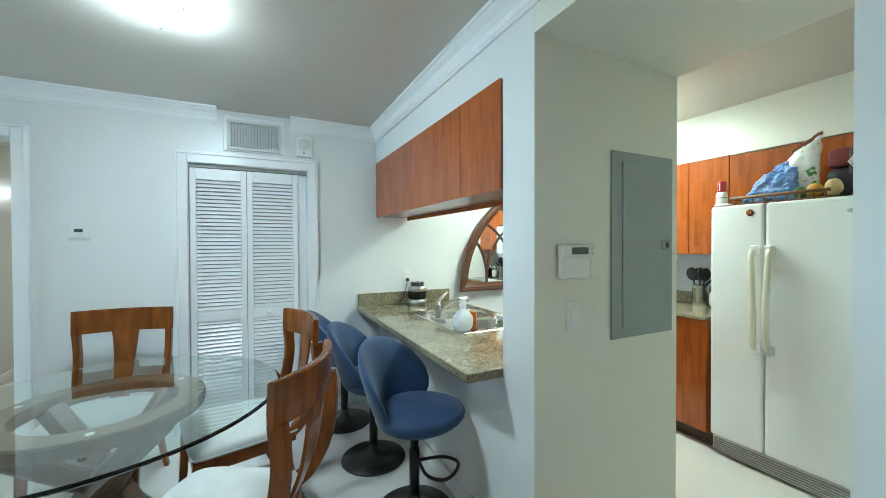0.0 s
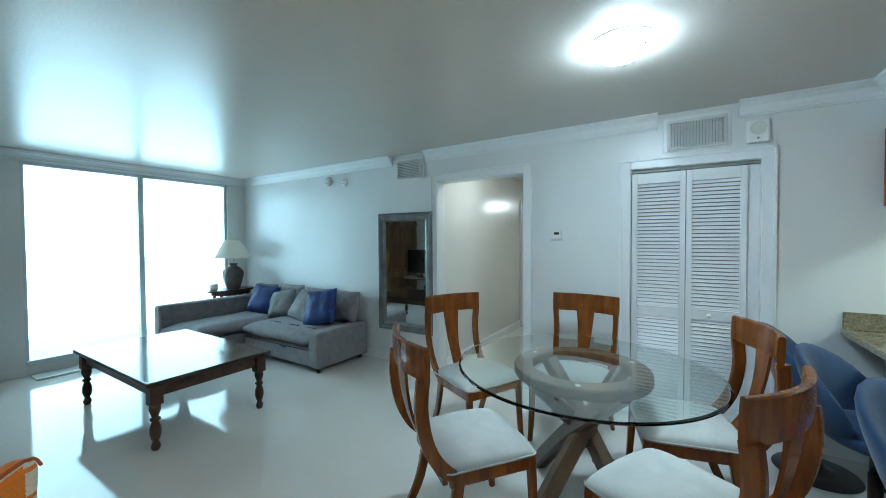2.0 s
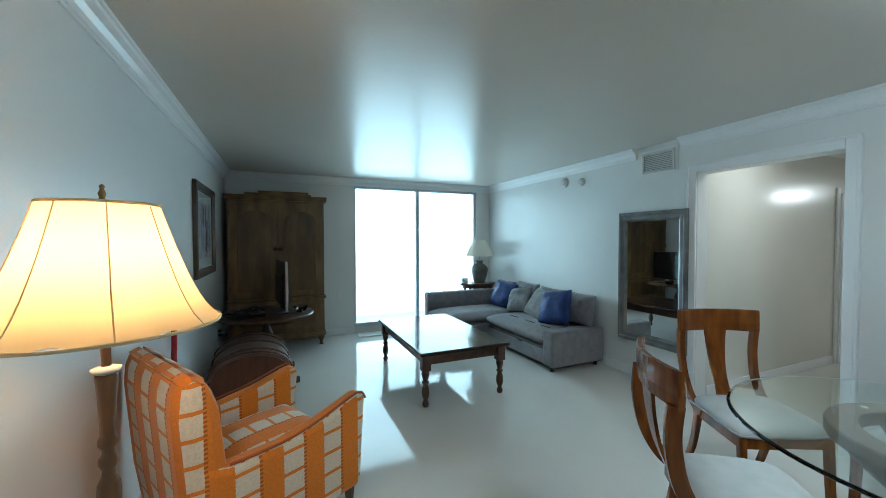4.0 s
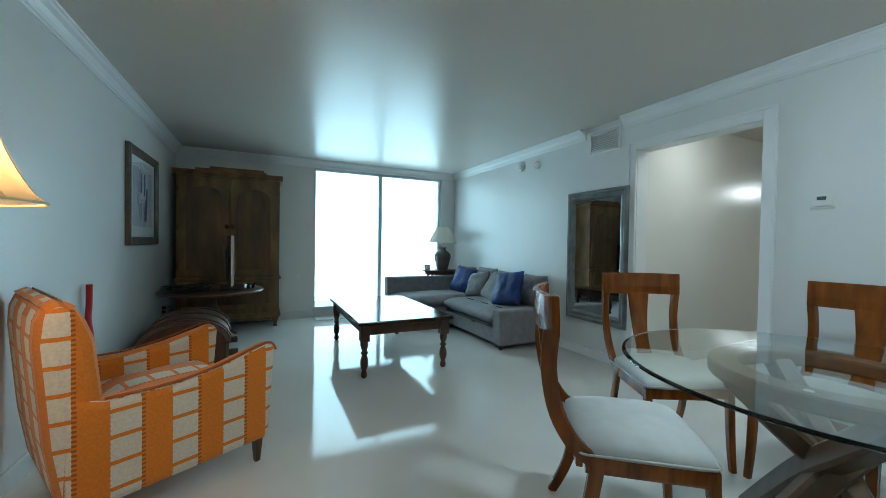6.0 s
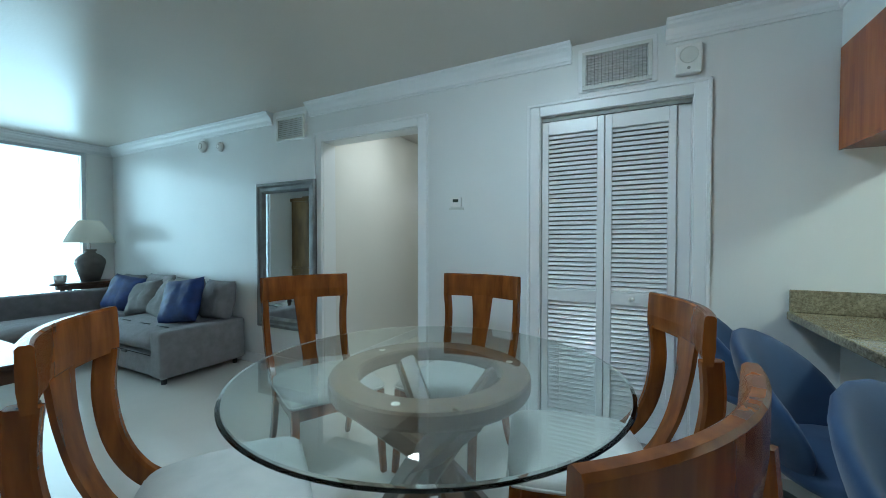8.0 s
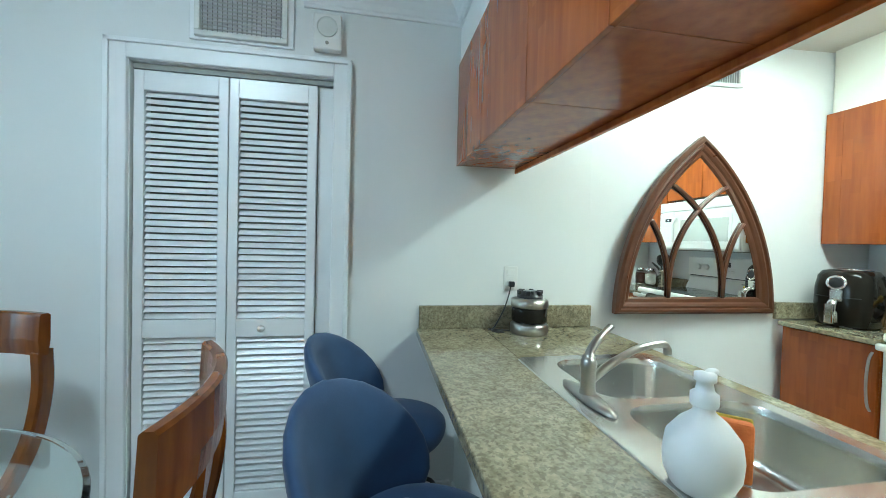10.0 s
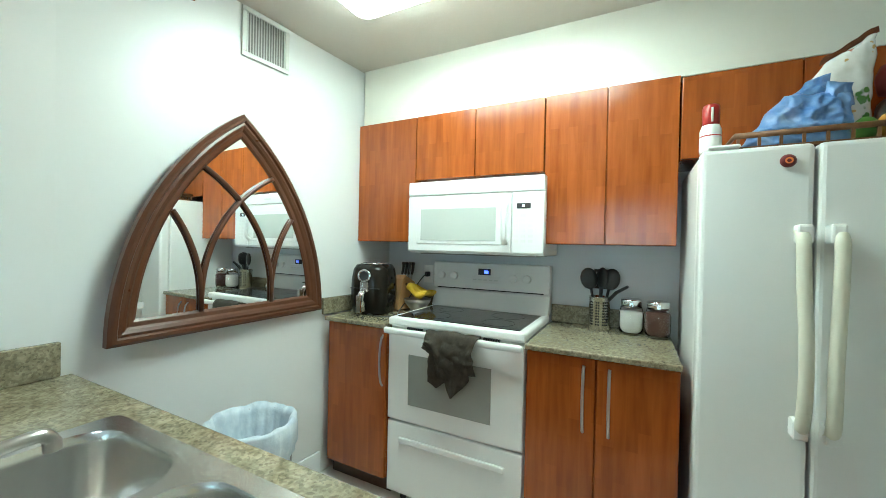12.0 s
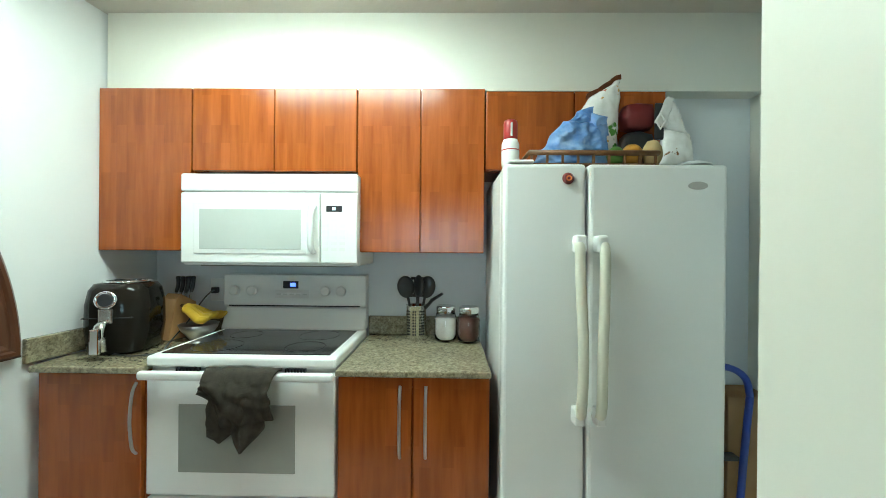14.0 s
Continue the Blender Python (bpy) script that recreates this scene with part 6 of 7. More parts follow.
# louvred folding closet door
def louvre_door():
    d = thing("folding_door", pose(0, 0, 0), "white louvred folding closet door, closed", "door")
    d["kind"] = "structure"
    slat = placed(box(-0.130, -0.0022, -0.0138, 0.130, 0.0022, 0.0138, 0.001, 1), Matrix.Rotation(radians(-34), 4, "X"))
    me = bpy.data.meshes.new("slat")
    slat.to_mesh(me)
    slat.free()
    me.materials.append(M_trim)
    x0, x1 = CL0 + 0.006, -0.672
    mid = (x0 + x1) / 2
    for a, b in ((x0, mid - 0.002), (mid + 0.002, x1)):
        leaf = part("leaf", box(a, 0.012, 0.015, a + 0.040, 0.046, 2.0, 0.003), M_trim, d)
        box_ = box(b - 0.040, 0.012, 0.015, b, 0.046, 2.0, 0.003)
        part("stile", box_, M_trim, leaf)
        for z0, z1 in ((0.015, 0.115), (0.835, 0.915), (1.915, 2.0)):
            part("rail", box(a + 0.0402, 0.012, z0, b - 0.0402, 0.046, z1, 0.002), M_trim, leaf)
        for z0, z1 in ((0.115, 0.835), (0.915, 1.915)):
            n = round((z1 - z0) / 0.0297)
            for k in range(n):
                o = new("slat", me)
                o.parent = leaf
                o.matrix_local = Matrix.Translation(((a + b) / 2, 0.029, z0 + (k + 0.5) * (z1 - z0) / n)) @ Matrix.Diagonal(((b - a - 0.081) / 0.26, 1, 1, 1))
    part("knob", placed(lathe([(0.008, 0.0), (0.008, 0.012), (0.016, 0.020), (0.015, 0.030), (0.0, 0.034)], 20, cap=False), Matrix.Translation((mid + 0.155, 0.0118, 0.875)) @ Matrix.Rotation(math.pi / 2, 4, "X")), M_white, d, smooth=True)
    part("track", box(CL0, 0.015, 2.006, CL1, 0.045, 2.029), M_grille, d, "dark metal top track")
    part("jamb_strip", box(-0.668, 0.04, 0.0, CL1 - 0.001, 0.06, 2.005), M_trim, d)
    return d


louvre_door()

# vents, speaker, thermostat, alarms on the long wall
v1 = grille("wall_vent", pose(-0.99, -0.001, 2.27), 0.335, 0.185, 0, "white air supply vent above the closet", 0.03, M_dark)
part("plate", box(-0.215, -0.012, -0.125, 0.215, -0.0005, 0.145, 0.003), M_trim, v1)
for k in range(11):
    part("blade", placed(box(-0.165, -0.007, -0.001, 0.165, 0.007, 0.001), Matrix.Translation((0, -0.026, -0.083 + k * 0.0166)) @ Matrix.Rotation(0.15, 4, "X")), M_vent, v1)
for k in range(17):
    x = -0.16 + 0.32 * k / 16
    part("cross_blade", box(x - 0.0012, -0.020, -0.0915, x + 0.0012, -0.0145, 0.0915), M_grille, v1)
v2 = grille("wall_vent", pose(-3.735, -0.001, 2.275), 0.31, 0.165, 0, "small square return vent beside the hall", 0.03, M_dark)
part("plate", box(-0.20, -0.012, -0.115, 0.20, -0.0005, 0.135, 0.003), M_trim, v2)
for k in range(9):
    part("blade", placed(box(-0.15, -0.007, -0.001, 0.15, 0.007, 0.001), Matrix.Translation((0, -0.024, -0.072 + k * 0.018)) @ Matrix.Rotation(0.45, 4, "X")), M_tan, v2)
spkr = thing("alarm_speaker", pose(-0.626, 0, 2.227), "white wall alarm speaker beside the vent", "speaker")
part("case", box(-0.062, -0.045, -0.08, 0.062, -0.0005, 0.08, 0.008), M_plastic, spkr)
part("cone", placed(lathe([(0.0, 0.0), (0.040, 0.002), (0.045, 0.005), (0.045, 0.0)], 30, cap=False), Matrix.Translation((0, -0.0452, 0.018)) @ Matrix.Rotation(math.pi / 2, 4, "X")), M_vent, spkr)
part("button", placed(cyl(0.008, 0, 0.003, 12), Matrix.Translation((0, -0.0452, -0.052)) @ Matrix.Rotation(math.pi / 2, 4, "X")), M_grille, spkr)
th = thing("thermostat", pose(-2.045, 0, 1.497), "small white wall thermostat beside the hall opening", "thermostat")
part("case", box(-0.045, -0.022, -0.028, 0.045, -0.0005, 0.045, 0.005), M_plastic, th)
part("display", box(-0.022, -0.0235, 0.010, 0.022, -0.0222, 0.032, 0.001), M_lcd, th)
part("base_plate", box(-0.058, -0.012, -0.045, 0.058, -0.0005, -0.0285, 0.003), M_vent, th)
for x, z, r in ((-5.10, 2.255, 0.065), (-4.79, 2.22, 0.05)):
    al = thing("smoke_alarm" if r > 0.06 else "motion_sensor", pose(x, 0, z), "round white smoke alarm on the wall" if r > 0.06 else "small white sensor on the wall", "alarm")
    part("body", placed(lathe([(r, 0.0), (r, 0.018), (r * 0.8, 0.034), (r * 0.35, 0.04), (0.0, 0.04)], 30, cap=False), Matrix.Rotation(math.pi / 2, 4, "X")), M_plastic, al, smooth=True)
    part("grille_ring", placed(lathe([(r * 0.42, 0.0392), (r * 0.5, 0.0395), (r * 0.5, 0.0365)], 30, cap=False), Matrix.Rotation(math.pi / 2, 4, "X")), M_grille, al)

# hall lamp that shines on the gloss wall
hl = thing("hall_ceiling_light", pose(-1.15, 6.5, CEIL), "small flush ceiling light in the hall", "ceiling light")
part("rim", lathe([(0.13, -0.02), (0.135, -0.001), (0.0, -0.001)], 30, cap=False), M_white, hl)
part("dome", lathe([(0.0, -0.08), (0.07, -0.068), (0.12, -0.03), (0.13, -0.0205)], 30, cap=False), M_hallglow, hl, "glowing frosted dome", True)
# added fill lamp, hidden by the lintel, that only brightens the near hall
hall_fill = thing("hall_ceiling_light", pose(-2.75, 0.62, CEIL), "unseen fill light added inside the hall opening", "ceiling light")
part("rim", lathe([(0.13, -0.02), (0.135, -0.001), (0.0, -0.001)], 30, cap=False), M_white, hall_fill)
part("dome", lathe([(0.0, -0.06), (0.07, -0.05), (0.12, -0.027), (0.13, -0.0205)], 30, cap=False), M_hallfill, hall_fill, "glowing frosted dome", True)

# ---- living end ----
# standing mirror on the wall
mr = thing("wall_mirror", pose(-3.80, -0.003, 1.09), "tall mirror in a dark pewter frame", "mirror")
o = [(-0.39, -0.70), (0.39, -0.70), (0.39, 0.69), (-0.39, 0.69)]
bm = bmesh.new()
prof = [(0.0, 0.0), (0.0, -0.035), (0.012, -0.05), (0.03, -0.05), (0.045, -0.036), (0.075, -0.034), (0.09, -0.02), (0.10, -0.012), (0.10, 0.0)]
rings = [[bm.verts.new((x, y, z)) for x, z in inset(o, d)] for d, y in prof]
for a, c in zip(rings, rings[1:]):
    for i in range(4):
        bm.faces.new((a[i], a[(i + 1) % 4], c[(i + 1) % 4], c[i]))
bmesh.ops.recalc_face_normals(bm, faces=bm.faces)
part("frame", bm, M_frame_grey, mr, "dark pewter moulded frame")
part("glass", prism(inset(o, 0.098), 0.004, "y", -0.011), M_mirror, mr, "clear mirror glass")


# coffee table
def turned_leg(h):
    return [(0.020, 0.0), (0.026, 0.012), (0.030, 0.03), (0.022, 0.055), (0.018, 0.065), (0.028, 0.085), (0.036, 0.12), (0.034, 0.16), (0.024, 0.195), (0.020, 0.205), (0.032, 0.215), (0.032, 0.228), (0.020, 0.238), (0.028, 0.26), (0.036, 0.29), (0.034, h)]


ct = thing("coffee_table", pose(-4.90, -1.975, 0), "long dark wooden coffee table with turned legs", "table")
part("top", box(-0.775, -0.455, 0.470, 0.775, 0.455, 0.502, 0.008), M_coffee_top, ct, "polished dark brown table top")
for y in (-0.385, 0.385):
    part("apron", box(-0.66, y - 0.012, 0.375, 0.66, y + 0.012, 0.469, 0.003), M_dwood, ct)
for x in (-0.70, 0.70):
    part("apron", box(x - 0.012, -0.345, 0.375, x + 0.012, 0.345, 0.469, 0.003), M_dwood, ct)
    for y in (-0.385, 0.385):
        lg = part("leg", placed(lathe(turned_leg(0.325), 22), Matrix.Translation((x, y, 0))), M_dwood, ct, smooth=True)
        part("leg_block", box(x - 0.040, y - 0.040, 0.3255, x + 0.040, y + 0.040, 0.4695, 0.004), M_dwood, lg)

# corner sofa
sf = thing("corner_sofa", pose(0, 0, 0), "grey fabric corner sofa bed with chaise", "sofa")
part("base", box(-5.84, -0.775, 0.055, -4.565, -0.10, 0.235, 0.015), M_grey_fabric, sf)
part("chaise_base", box(-6.545, -1.42, 0.055, -5.845, -0.06, 0.27, 0.015), M_grey_fabric, sf)
part("seat_cushion", pad(1.285, 0.80, 0.20, 0.05, (-5.205, -0.40, 0.236), crown_=0.10, wrinkle=0.006), M_grey_fabric, sf, smooth=True)
part("chaise_cushion", pad(0.70, 1.36, 0.17, 0.05, (-6.195, -0.745, 0.27), crown_=0.10, wrinkle=0.005, seed=4), M_grey_fabric, sf, smooth=True)
part("arm", box(-4.56, -0.80, 0.055, -4.385, -0.03, 0.455, 0.03, 4), M_grey_fabric, sf, smooth=False)
part("back", box(-5.845, -0.095, 0.055, -4.565, -0.03, 0.62, 0.02, 3), M_grey_fabric, sf)
part("chaise_back", box(-6.70, -1.44, 0.055, -6.55, -0.06, 0.655, 0.03, 4), M_grey_fabric, sf)
for k, x in enumerate((-5.42, -5.06, -4.75)):
    part("pull_strap", sweep(spline([(x - 0.10, -0.60, 0.438), (x, -0.62, 0.444), (x + 0.09, -0.60, 0.438)], 4), 0.006, 6), M_blackp, sf)
part("drawer_seam", box(-5.80, -0.779, 0.232, -4.60, -0.7755, 0.238), M_dark, sf)
part("pull_tab", box(-5.06, -0.792, 0.215, -4.98, -0.7758, 0.235, 0.004), M_blackp, sf)
for x, y in ((-4.46, -0.74), (-4.46, -0.10), (-5.75, -0.70), (-6.50, -1.36), (-6.50, -0.15), (-5.9, -1.36)):
    part("foot", placed(cyl(0.022, 0.0, 0.056, 14), Matrix.Translation((x, y, 0))), M_blackp, sf)


def cushion(m, w, h, t, material, label, seed):
    """A square scatter cushion standing on its edge, with pinched corners and creases."""
    bm = bmesh.new()
    n = 18
    sides = []
    for s in (-1, 1):
        g = []
        for j in range(n + 1):
            row = []
            for i in range(n + 1):
                u, v = -1 + 2 * i / n, -1 + 2 * j / n
                puff = ((1 - u ** 4) * (1 - v ** 4)) ** 0.55
                pin = 1 - 0.07 * (u * u * v * v) ** 0.5 * 0 - 0.06 * (1 - abs(u)) * (abs(v) > 0.95) - 0.0
                wr = 0.024 * noise.noise(Vector((u * 1.9, v * 1.9, seed))) + 0.012 * noise.noise(Vector((u * 5, v * 5, seed + 3)))
                y = s * (t / 2 * puff + wr * puff)
                bow_x = 1 - 0.07 * (1 - v * v) * abs(u) ** 3 * -1 - 0.05
                row.append(bm.verts.new((u * w / 2 * bow_x * (1 - 0.06 * (1 - v * v) * abs(u)), y, h / 2 + v * h / 2 * (1 - 0.05 * (1 - u * u) * abs(v)))))
            g.append(row)
        for j in range(n):
            for i in range(n):
                q = (g[j][i], g[j][i + 1], g[j + 1][i + 1], g[j + 1][i])
                bm.faces.new(q if s < 0 else q[::-1])
    bmesh.ops.remove_doubles(bm, verts=bm.verts, dist=0.002)
    bmesh.ops.recalc_face_normals(bm, faces=bm.faces)
    e = thing("cushion", m, label, "cushion", "cushions on the sofa")
    part("cover", bm, material, e, smooth=True)
    return e


CZ = 0.43
cushion(pose(-6.33, -0.20, CZ, -14, 0, 0), 0.50, 0.40, 0.16, M_grey_fabric, "large grey back cushion against the wall", 1)
cushion(pose(-5.80, -0.17, CZ, -14, 0, 0), 0.55, 0.42, 0.16, M_grey_fabric, "large grey back cushion against the wall", 2)
cushion(pose(-5.24, -0.17, CZ, -14, 0, 0), 0.55, 0.40, 0.16, M_grey_fabric, "large grey back cushion against the wall", 3)
cushion(pose(-4.68, -0.17, CZ, -13, 0, 0), 0.46, 0.40, 0.17, M_grey_fabric, "large grey back cushion at the sofa end", 4)
cushion(pose(-6.13, -0.40, CZ, -22, 7, 16), 0.45, 0.42, 0.16, M_bluepil, "royal blue scatter cushion leaning on grey cushions", 5)
cushion(pose(-5.70, -0.37, CZ, -26, -9, 10), 0.43, 0.38, 0.16, M_greypil, "light grey scatter cushion", 6)
cushion(pose(-5.24, -0.42, CZ, -32, 9, -6), 0.52, 0.41, 0.16, M_greypil, "light grey scatter cushion slumped on the seat", 7)
cushion(pose(-4.80, -0.46, CZ, -22, -8, 14), 0.47, 0.45, 0.16, M_bluepil, "royal blue scatter cushion leaning on grey cushions", 8)

# corner table with lamp
et = thing("end_table", pose(-6.90, -0.36, 0), "dark oval end table behind the sofa", "table")
part("top", placed(lathe([(0.385, 0.70), (0.40, 0.708), (0.40, 0.722), (0.385, 0.73)], 44), Matrix.Diagonal((0.48, 0.86, 1, 1))), M_dwood, et, smooth=True)
part("apron", placed(lathe([(0.34, 0.65), (0.34, 0.699)], 44), Matrix.Diagonal((0.48, 0.86, 1, 1))), M_dwood, et)
for x, y in ((-0.10, -0.2), (0.10, -0.2), (-0.10, 0.2), (0.10, 0.2)):
    part("leg", placed(lathe([(0.012, 0.0), (0.02, 0.4), (0.022, 0.66)], 12), Matrix.Translation((x, y, 0))), M_dwood, et)
tl = thing("table_lamp", pose(-6.86, -0.345, 0.73), "grey ceramic urn lamp with pale shade, unlit", "lamp")
part("urn", lathe([(0.085, 0.0), (0.09, 0.012), (0.115, 0.10), (0.145, 0.22), (0.14, 0.27), (0.10, 0.32), (0.055, 0.345), (0.05, 0.365), (0.065, 0.38), (0.06, 0.392)], 36), M_stone_lamp, tl, "grey ceramic urn body", True)
part("stem", cyl(0.009, 0.392, 0.74, 12), M_nickel, tl)
part("shade", lathe([(0.245, 0.475), (0.19, 0.60), (0.105, 0.745)], 44, cap=False), M_shade2, tl, "pale tapered fabric shade", True)
cu = thing("mug", pose(-6.93, -0.60, 0.73), "white mug on the end table", "mug")
part("cup", lathe([(0.04, 0.0), (0.055, 0.01), (0.06, 0.09), (0.056, 0.09), (0.05, 0.012), (0.0, 0.012)], 24), M_white, cu, smooth=True)
part("ear", sweep(spline([(0.058, 0, 0.075), (0.09, 0, 0.065), (0.088, 0, 0.03), (0.056, 0, 0.02)], 4), 0.006, 8), M_white, cu, smooth=True)

# door mat at the window
dm = thing("door_mat", pose(-6.93, -2.15, 0), "thin grey mat in front of the window", "mat")
part("pile", box(-0.13, -0.30, 0.0, 0.14, 0.32, 0.012, 0.004), M_vent, dm)
part("border", box(0.12, -0.30, 0.0125, 0.14, 0.32, 0.014), M_grille, dm)

# armoire
ar = thing("armoire", pose(-7.115, -3.572, 0), "tall dark carved wooden armoire with double doors", "wardrobe")
part("carcass", box(0.0, -0.60, 0.14, 0.46, 0.60, 2.02, 0.008), M_armoire, ar)
part("cornice", prism([(0.0, 2.021), (0.47, 2.021), (0.485, 2.045), (0.515, 2.065), (0.52, 2.085), (0.0, 2.085)], 1.27, "y", -0.635, bevel=0.0), M_armoire, ar)
part("crest", box(0.05, -0.40, 2.0855, 0.47, 0.43, 2.12, 0.006), M_armoire, ar)
part("crest_top", box(0.08, -0.24, 2.1205, 0.455, 0.40, 2.15, 0.006), M_armoire, ar)
for s in (-1, 1):
    d = part("door", box(0.461, min(0, s * 0.565) + 0.003, 0.72, 0.485, max(0, s * 0.565) - 0.003, 1.985, 0.004), M_armoire, ar)
    yy = s * 0.285
    arch = [(yy - 0.20, 0.80), (yy + 0.20, 0.80)] + [(yy + 0.20 * math.cos(math.pi * k / 12), 1.74 + 0.14 * math.sin(math.pi * k / 12)) for k in range(13)]
    part("raised_panel", prism(arch, 0.010, "x", 0.4855, bevel=0.004), M_armoire2, d, "carved raised door panel")
    part("knob", placed(lathe([(0.03, 0.0), (0.03, 0.003), (0.010, 0.006), (0.014, 0.02), (0.0, 0.026)], 20, cap=False), Matrix.Translation((0.4855, s * 0.035, 1.37)) @ Matrix.Rotation(math.pi / 2, 4, "Y")), M_brass, d, smooth=True)
    for z in (0.85, 1.35, 1.85):
        part("hinge", placed(cyl(0.009, -0.04, 0.04, 10), Matrix.Translation((0.475, s * 0.575, z))), M_brass, d)
part("waist_moulding", box(0.0, -0.62, 0.66, 0.495, 0.62, 0.70, 0.01), M_armoire, ar)
dw = part("drawer", box(0.461, -0.56, 0.28, 0.482, 0.56, 0.645, 0.005), M_armoire, ar)
part("drawer_panel", box(0.4825, -0.47, 0.33, 0.490, 0.47, 0.60, 0.004), M_armoire2, dw)
part("base_moulding", box(0.0, -0.62, 0.14, 0.49, 0.62, 0.20, 0.012), M_armoire, ar)
for x in (0.06, 0.43):
    for s in (-1, 1):
        part("foot", placed(lathe([(0.03, 0.0), (0.022, 0.02), (0.018, 0.04), (0.03, 0.07), (0.045, 0.11), (0.05, 0.141)], 18), Matrix.Translation((x, s * 0.555, 0))), M_armoire, ar, smooth=True)
part("skirt", prism([(-0.55, 0.139), (0.55, 0.139), (0.48, 0.105), (0.30, 0.095), (0.15, 0.12), (-0.15, 0.12), (-0.30, 0.095), (-0.48, 0.105)], 0.02, "x", 0.44), M_armoire, ar)

# round pedestal table with a television on it
tt = thing("pedestal_table", pose(-6.03, -3.70, 0), "round dark pedestal table cluttered with cables", "table")
part("top", lathe([(0.50, 0.585), (0.53, 0.592), (0.535, 0.605), (0.525, 0.618), (0.0, 0.62)], 56, cap=False), M_dwood, tt, smooth=True)
part("underside", lathe([(0.0, 0.575), (0.40, 0.575), (0.50, 0.5848)], 40, cap=False), M_dwood, tt)
part("pedestal", lathe([(0.10, 0.10), (0.06, 0.14), (0.04, 0.20), (0.065, 0.30), (0.075, 0.36), (0.04, 0.44), (0.035, 0.50), (0.09, 0.574)], 28), M_dwood, tt, smooth=True)
for k in range(3):
    a = k * 2 * math.pi / 3 + 0.4
    c, s = math.cos(a), math.sin(a)
    part("leg", sweep(spline([(0.05 * c, 0.05 * s, 0.16), (0.20 * c, 0.20 * s, 0.14), (0.32 * c, 0.32 * s, 0.05), (0.37 * c, 0.37 * s, 0.018)], 5), [0.03] * 6 + [0.022] * 8 + [0.018] * 2, 10), M_dwood, tt, smooth=True)
tv = thing("television", pose(-6.06, -3.53, 0.62, 0, 0, 187), "flat black television seen edge-on", "television")
part("panel", box(-0.42, -0.02, 0.07, 0.42, 0.02, 0.62, 0.008), M_blackp, tv)
part("screen", box(-0.405, -0.0225, 0.085, 0.405, -0.0202, 0.605), M_blackgloss, tv, "glossy dark screen")
part("bezel", box(-0.425, -0.012, 0.065, -0.4205, 0.012, 0.622, 0.001), M_nickel, tv)
part("back_case", box(-0.25, 0.0203, 0.12, 0.25, 0.05, 0.45, 0.012), M_blackp, tv)
part("stand_neck", box(-0.04, -0.015, 0.012, 0.04, 0.015, 0.0695), M_blackp, tv)
part("stand_foot", box(-0.22, -0.11, 0.0, 0.22, 0.11, 0.012, 0.005), M_blackp, tv)
random.seed(5)
for q in range(5):
    cx, cy = -5.95 + 0.1 * random.uniform(-1, 1), -3.95 + 0.13 * random.uniform(-1, 1)
    pts = [(cx + 0.17 * math.cos(k * 0.9 + q) * random.uniform(0.5, 1), cy + 0.15 * math.sin(k * 1.1 + q) * random.uniform(0.5, 1), 0.632 + 0.05 * random.random()) for k in range(9)]
    ob = link_mesh("cable_tangle", sweep(spline(pts, 6), 0.011, 7), M_blackp, None, True)
    tagged(ob, "tangled black cable on the pedestal table", "cable", "cables on the pedestal table")
sbx = thing("set_top_box", pose(-5.86, -3.88, 0.62, 0, 0, 14), "black set-top box on the pedestal table", "set-top box")
part("case", box(-0.12, -0.16, 0.0, 0.12, 0.16, 0.045, 0.006), M_blackp, sbx)
part("front", box(0.1203, -0.15, 0.006, 0.124, 0.15, 0.04, 0.001), M_blackgloss, sbx)
gb = thing("glass_dish", pose(-5.95, -3.32, 0.62), "small glass dish on the pedestal table", "dish")
part("dish", lathe([(0.04, 0.0), (0.05, 0.005), (0.085, 0.06), (0.08, 0.06), (0.045, 0.01), (0.0, 0.01)], 26), M_jar, gb, smooth=True)

# dome-topped trunk
tk = thing("trunk", pose(-5.26, -3.81, 0, 0, 0, 4) @ Matrix.Diagonal((1, 1, 0.93, 1)), "brown dome-topped leather trunk with wooden ends", "trunk")
dome = [(-0.33, 0.02), (0.33, 0.02), (0.335, 0.30)] + [(0.335 * math.cos(math.pi * k / 16), 0.30 + 0.21 * math.sin(math.pi * k / 16)) for k in range(1, 16)] + [(-0.335, 0.30)]
part("shell", prism(dome, 0.86, "x", -0.43, bevel=0.0), M_trunk, tk)
part("end_panel", prism([(u * 0.93, 0.03 + (v - 0.02) * 0.93) for u, v in dome], 0.012, "x", 0.4302), M_trunk_end, tk, "reddish wooden end panel")
for x in (-0.30, -0.02, 0.27, 0.40):
    arc = [(x, 0.340 * math.cos(math.pi * k / 16), 0.302 + 0.214 * math.sin(math.pi * k / 16)) for k in range(17)]
    part("strap", sweep(arc, 0.009, 8, flat=2.2), M_trunk_end, tk, smooth=True)
part("rim_band", box(-0.435, -0.34, 0.27, 0.435, 0.34, 0.295, 0.004), M_trunk_end, tk)
for x in (-0.25, 0.25):
    part("latch", box(x - 0.03, 0.336, 0.24, x + 0.03, 0.35, 0.33, 0.004), M_brass, tk)
    part("foot_roller", placed(cyl(0.035, -0.04, 0.04, 16, bevel=0.006), Matrix.Translation((x + 0.1, 0.37, 0.16)) @ Matrix.Rotation(math.pi / 2, 4, "X")), M_dwood, tk, smooth=True)
part("plinth", box(-0.42, -0.32, 0.0, 0.42, 0.32, 0.0198), M_dwood, tk)

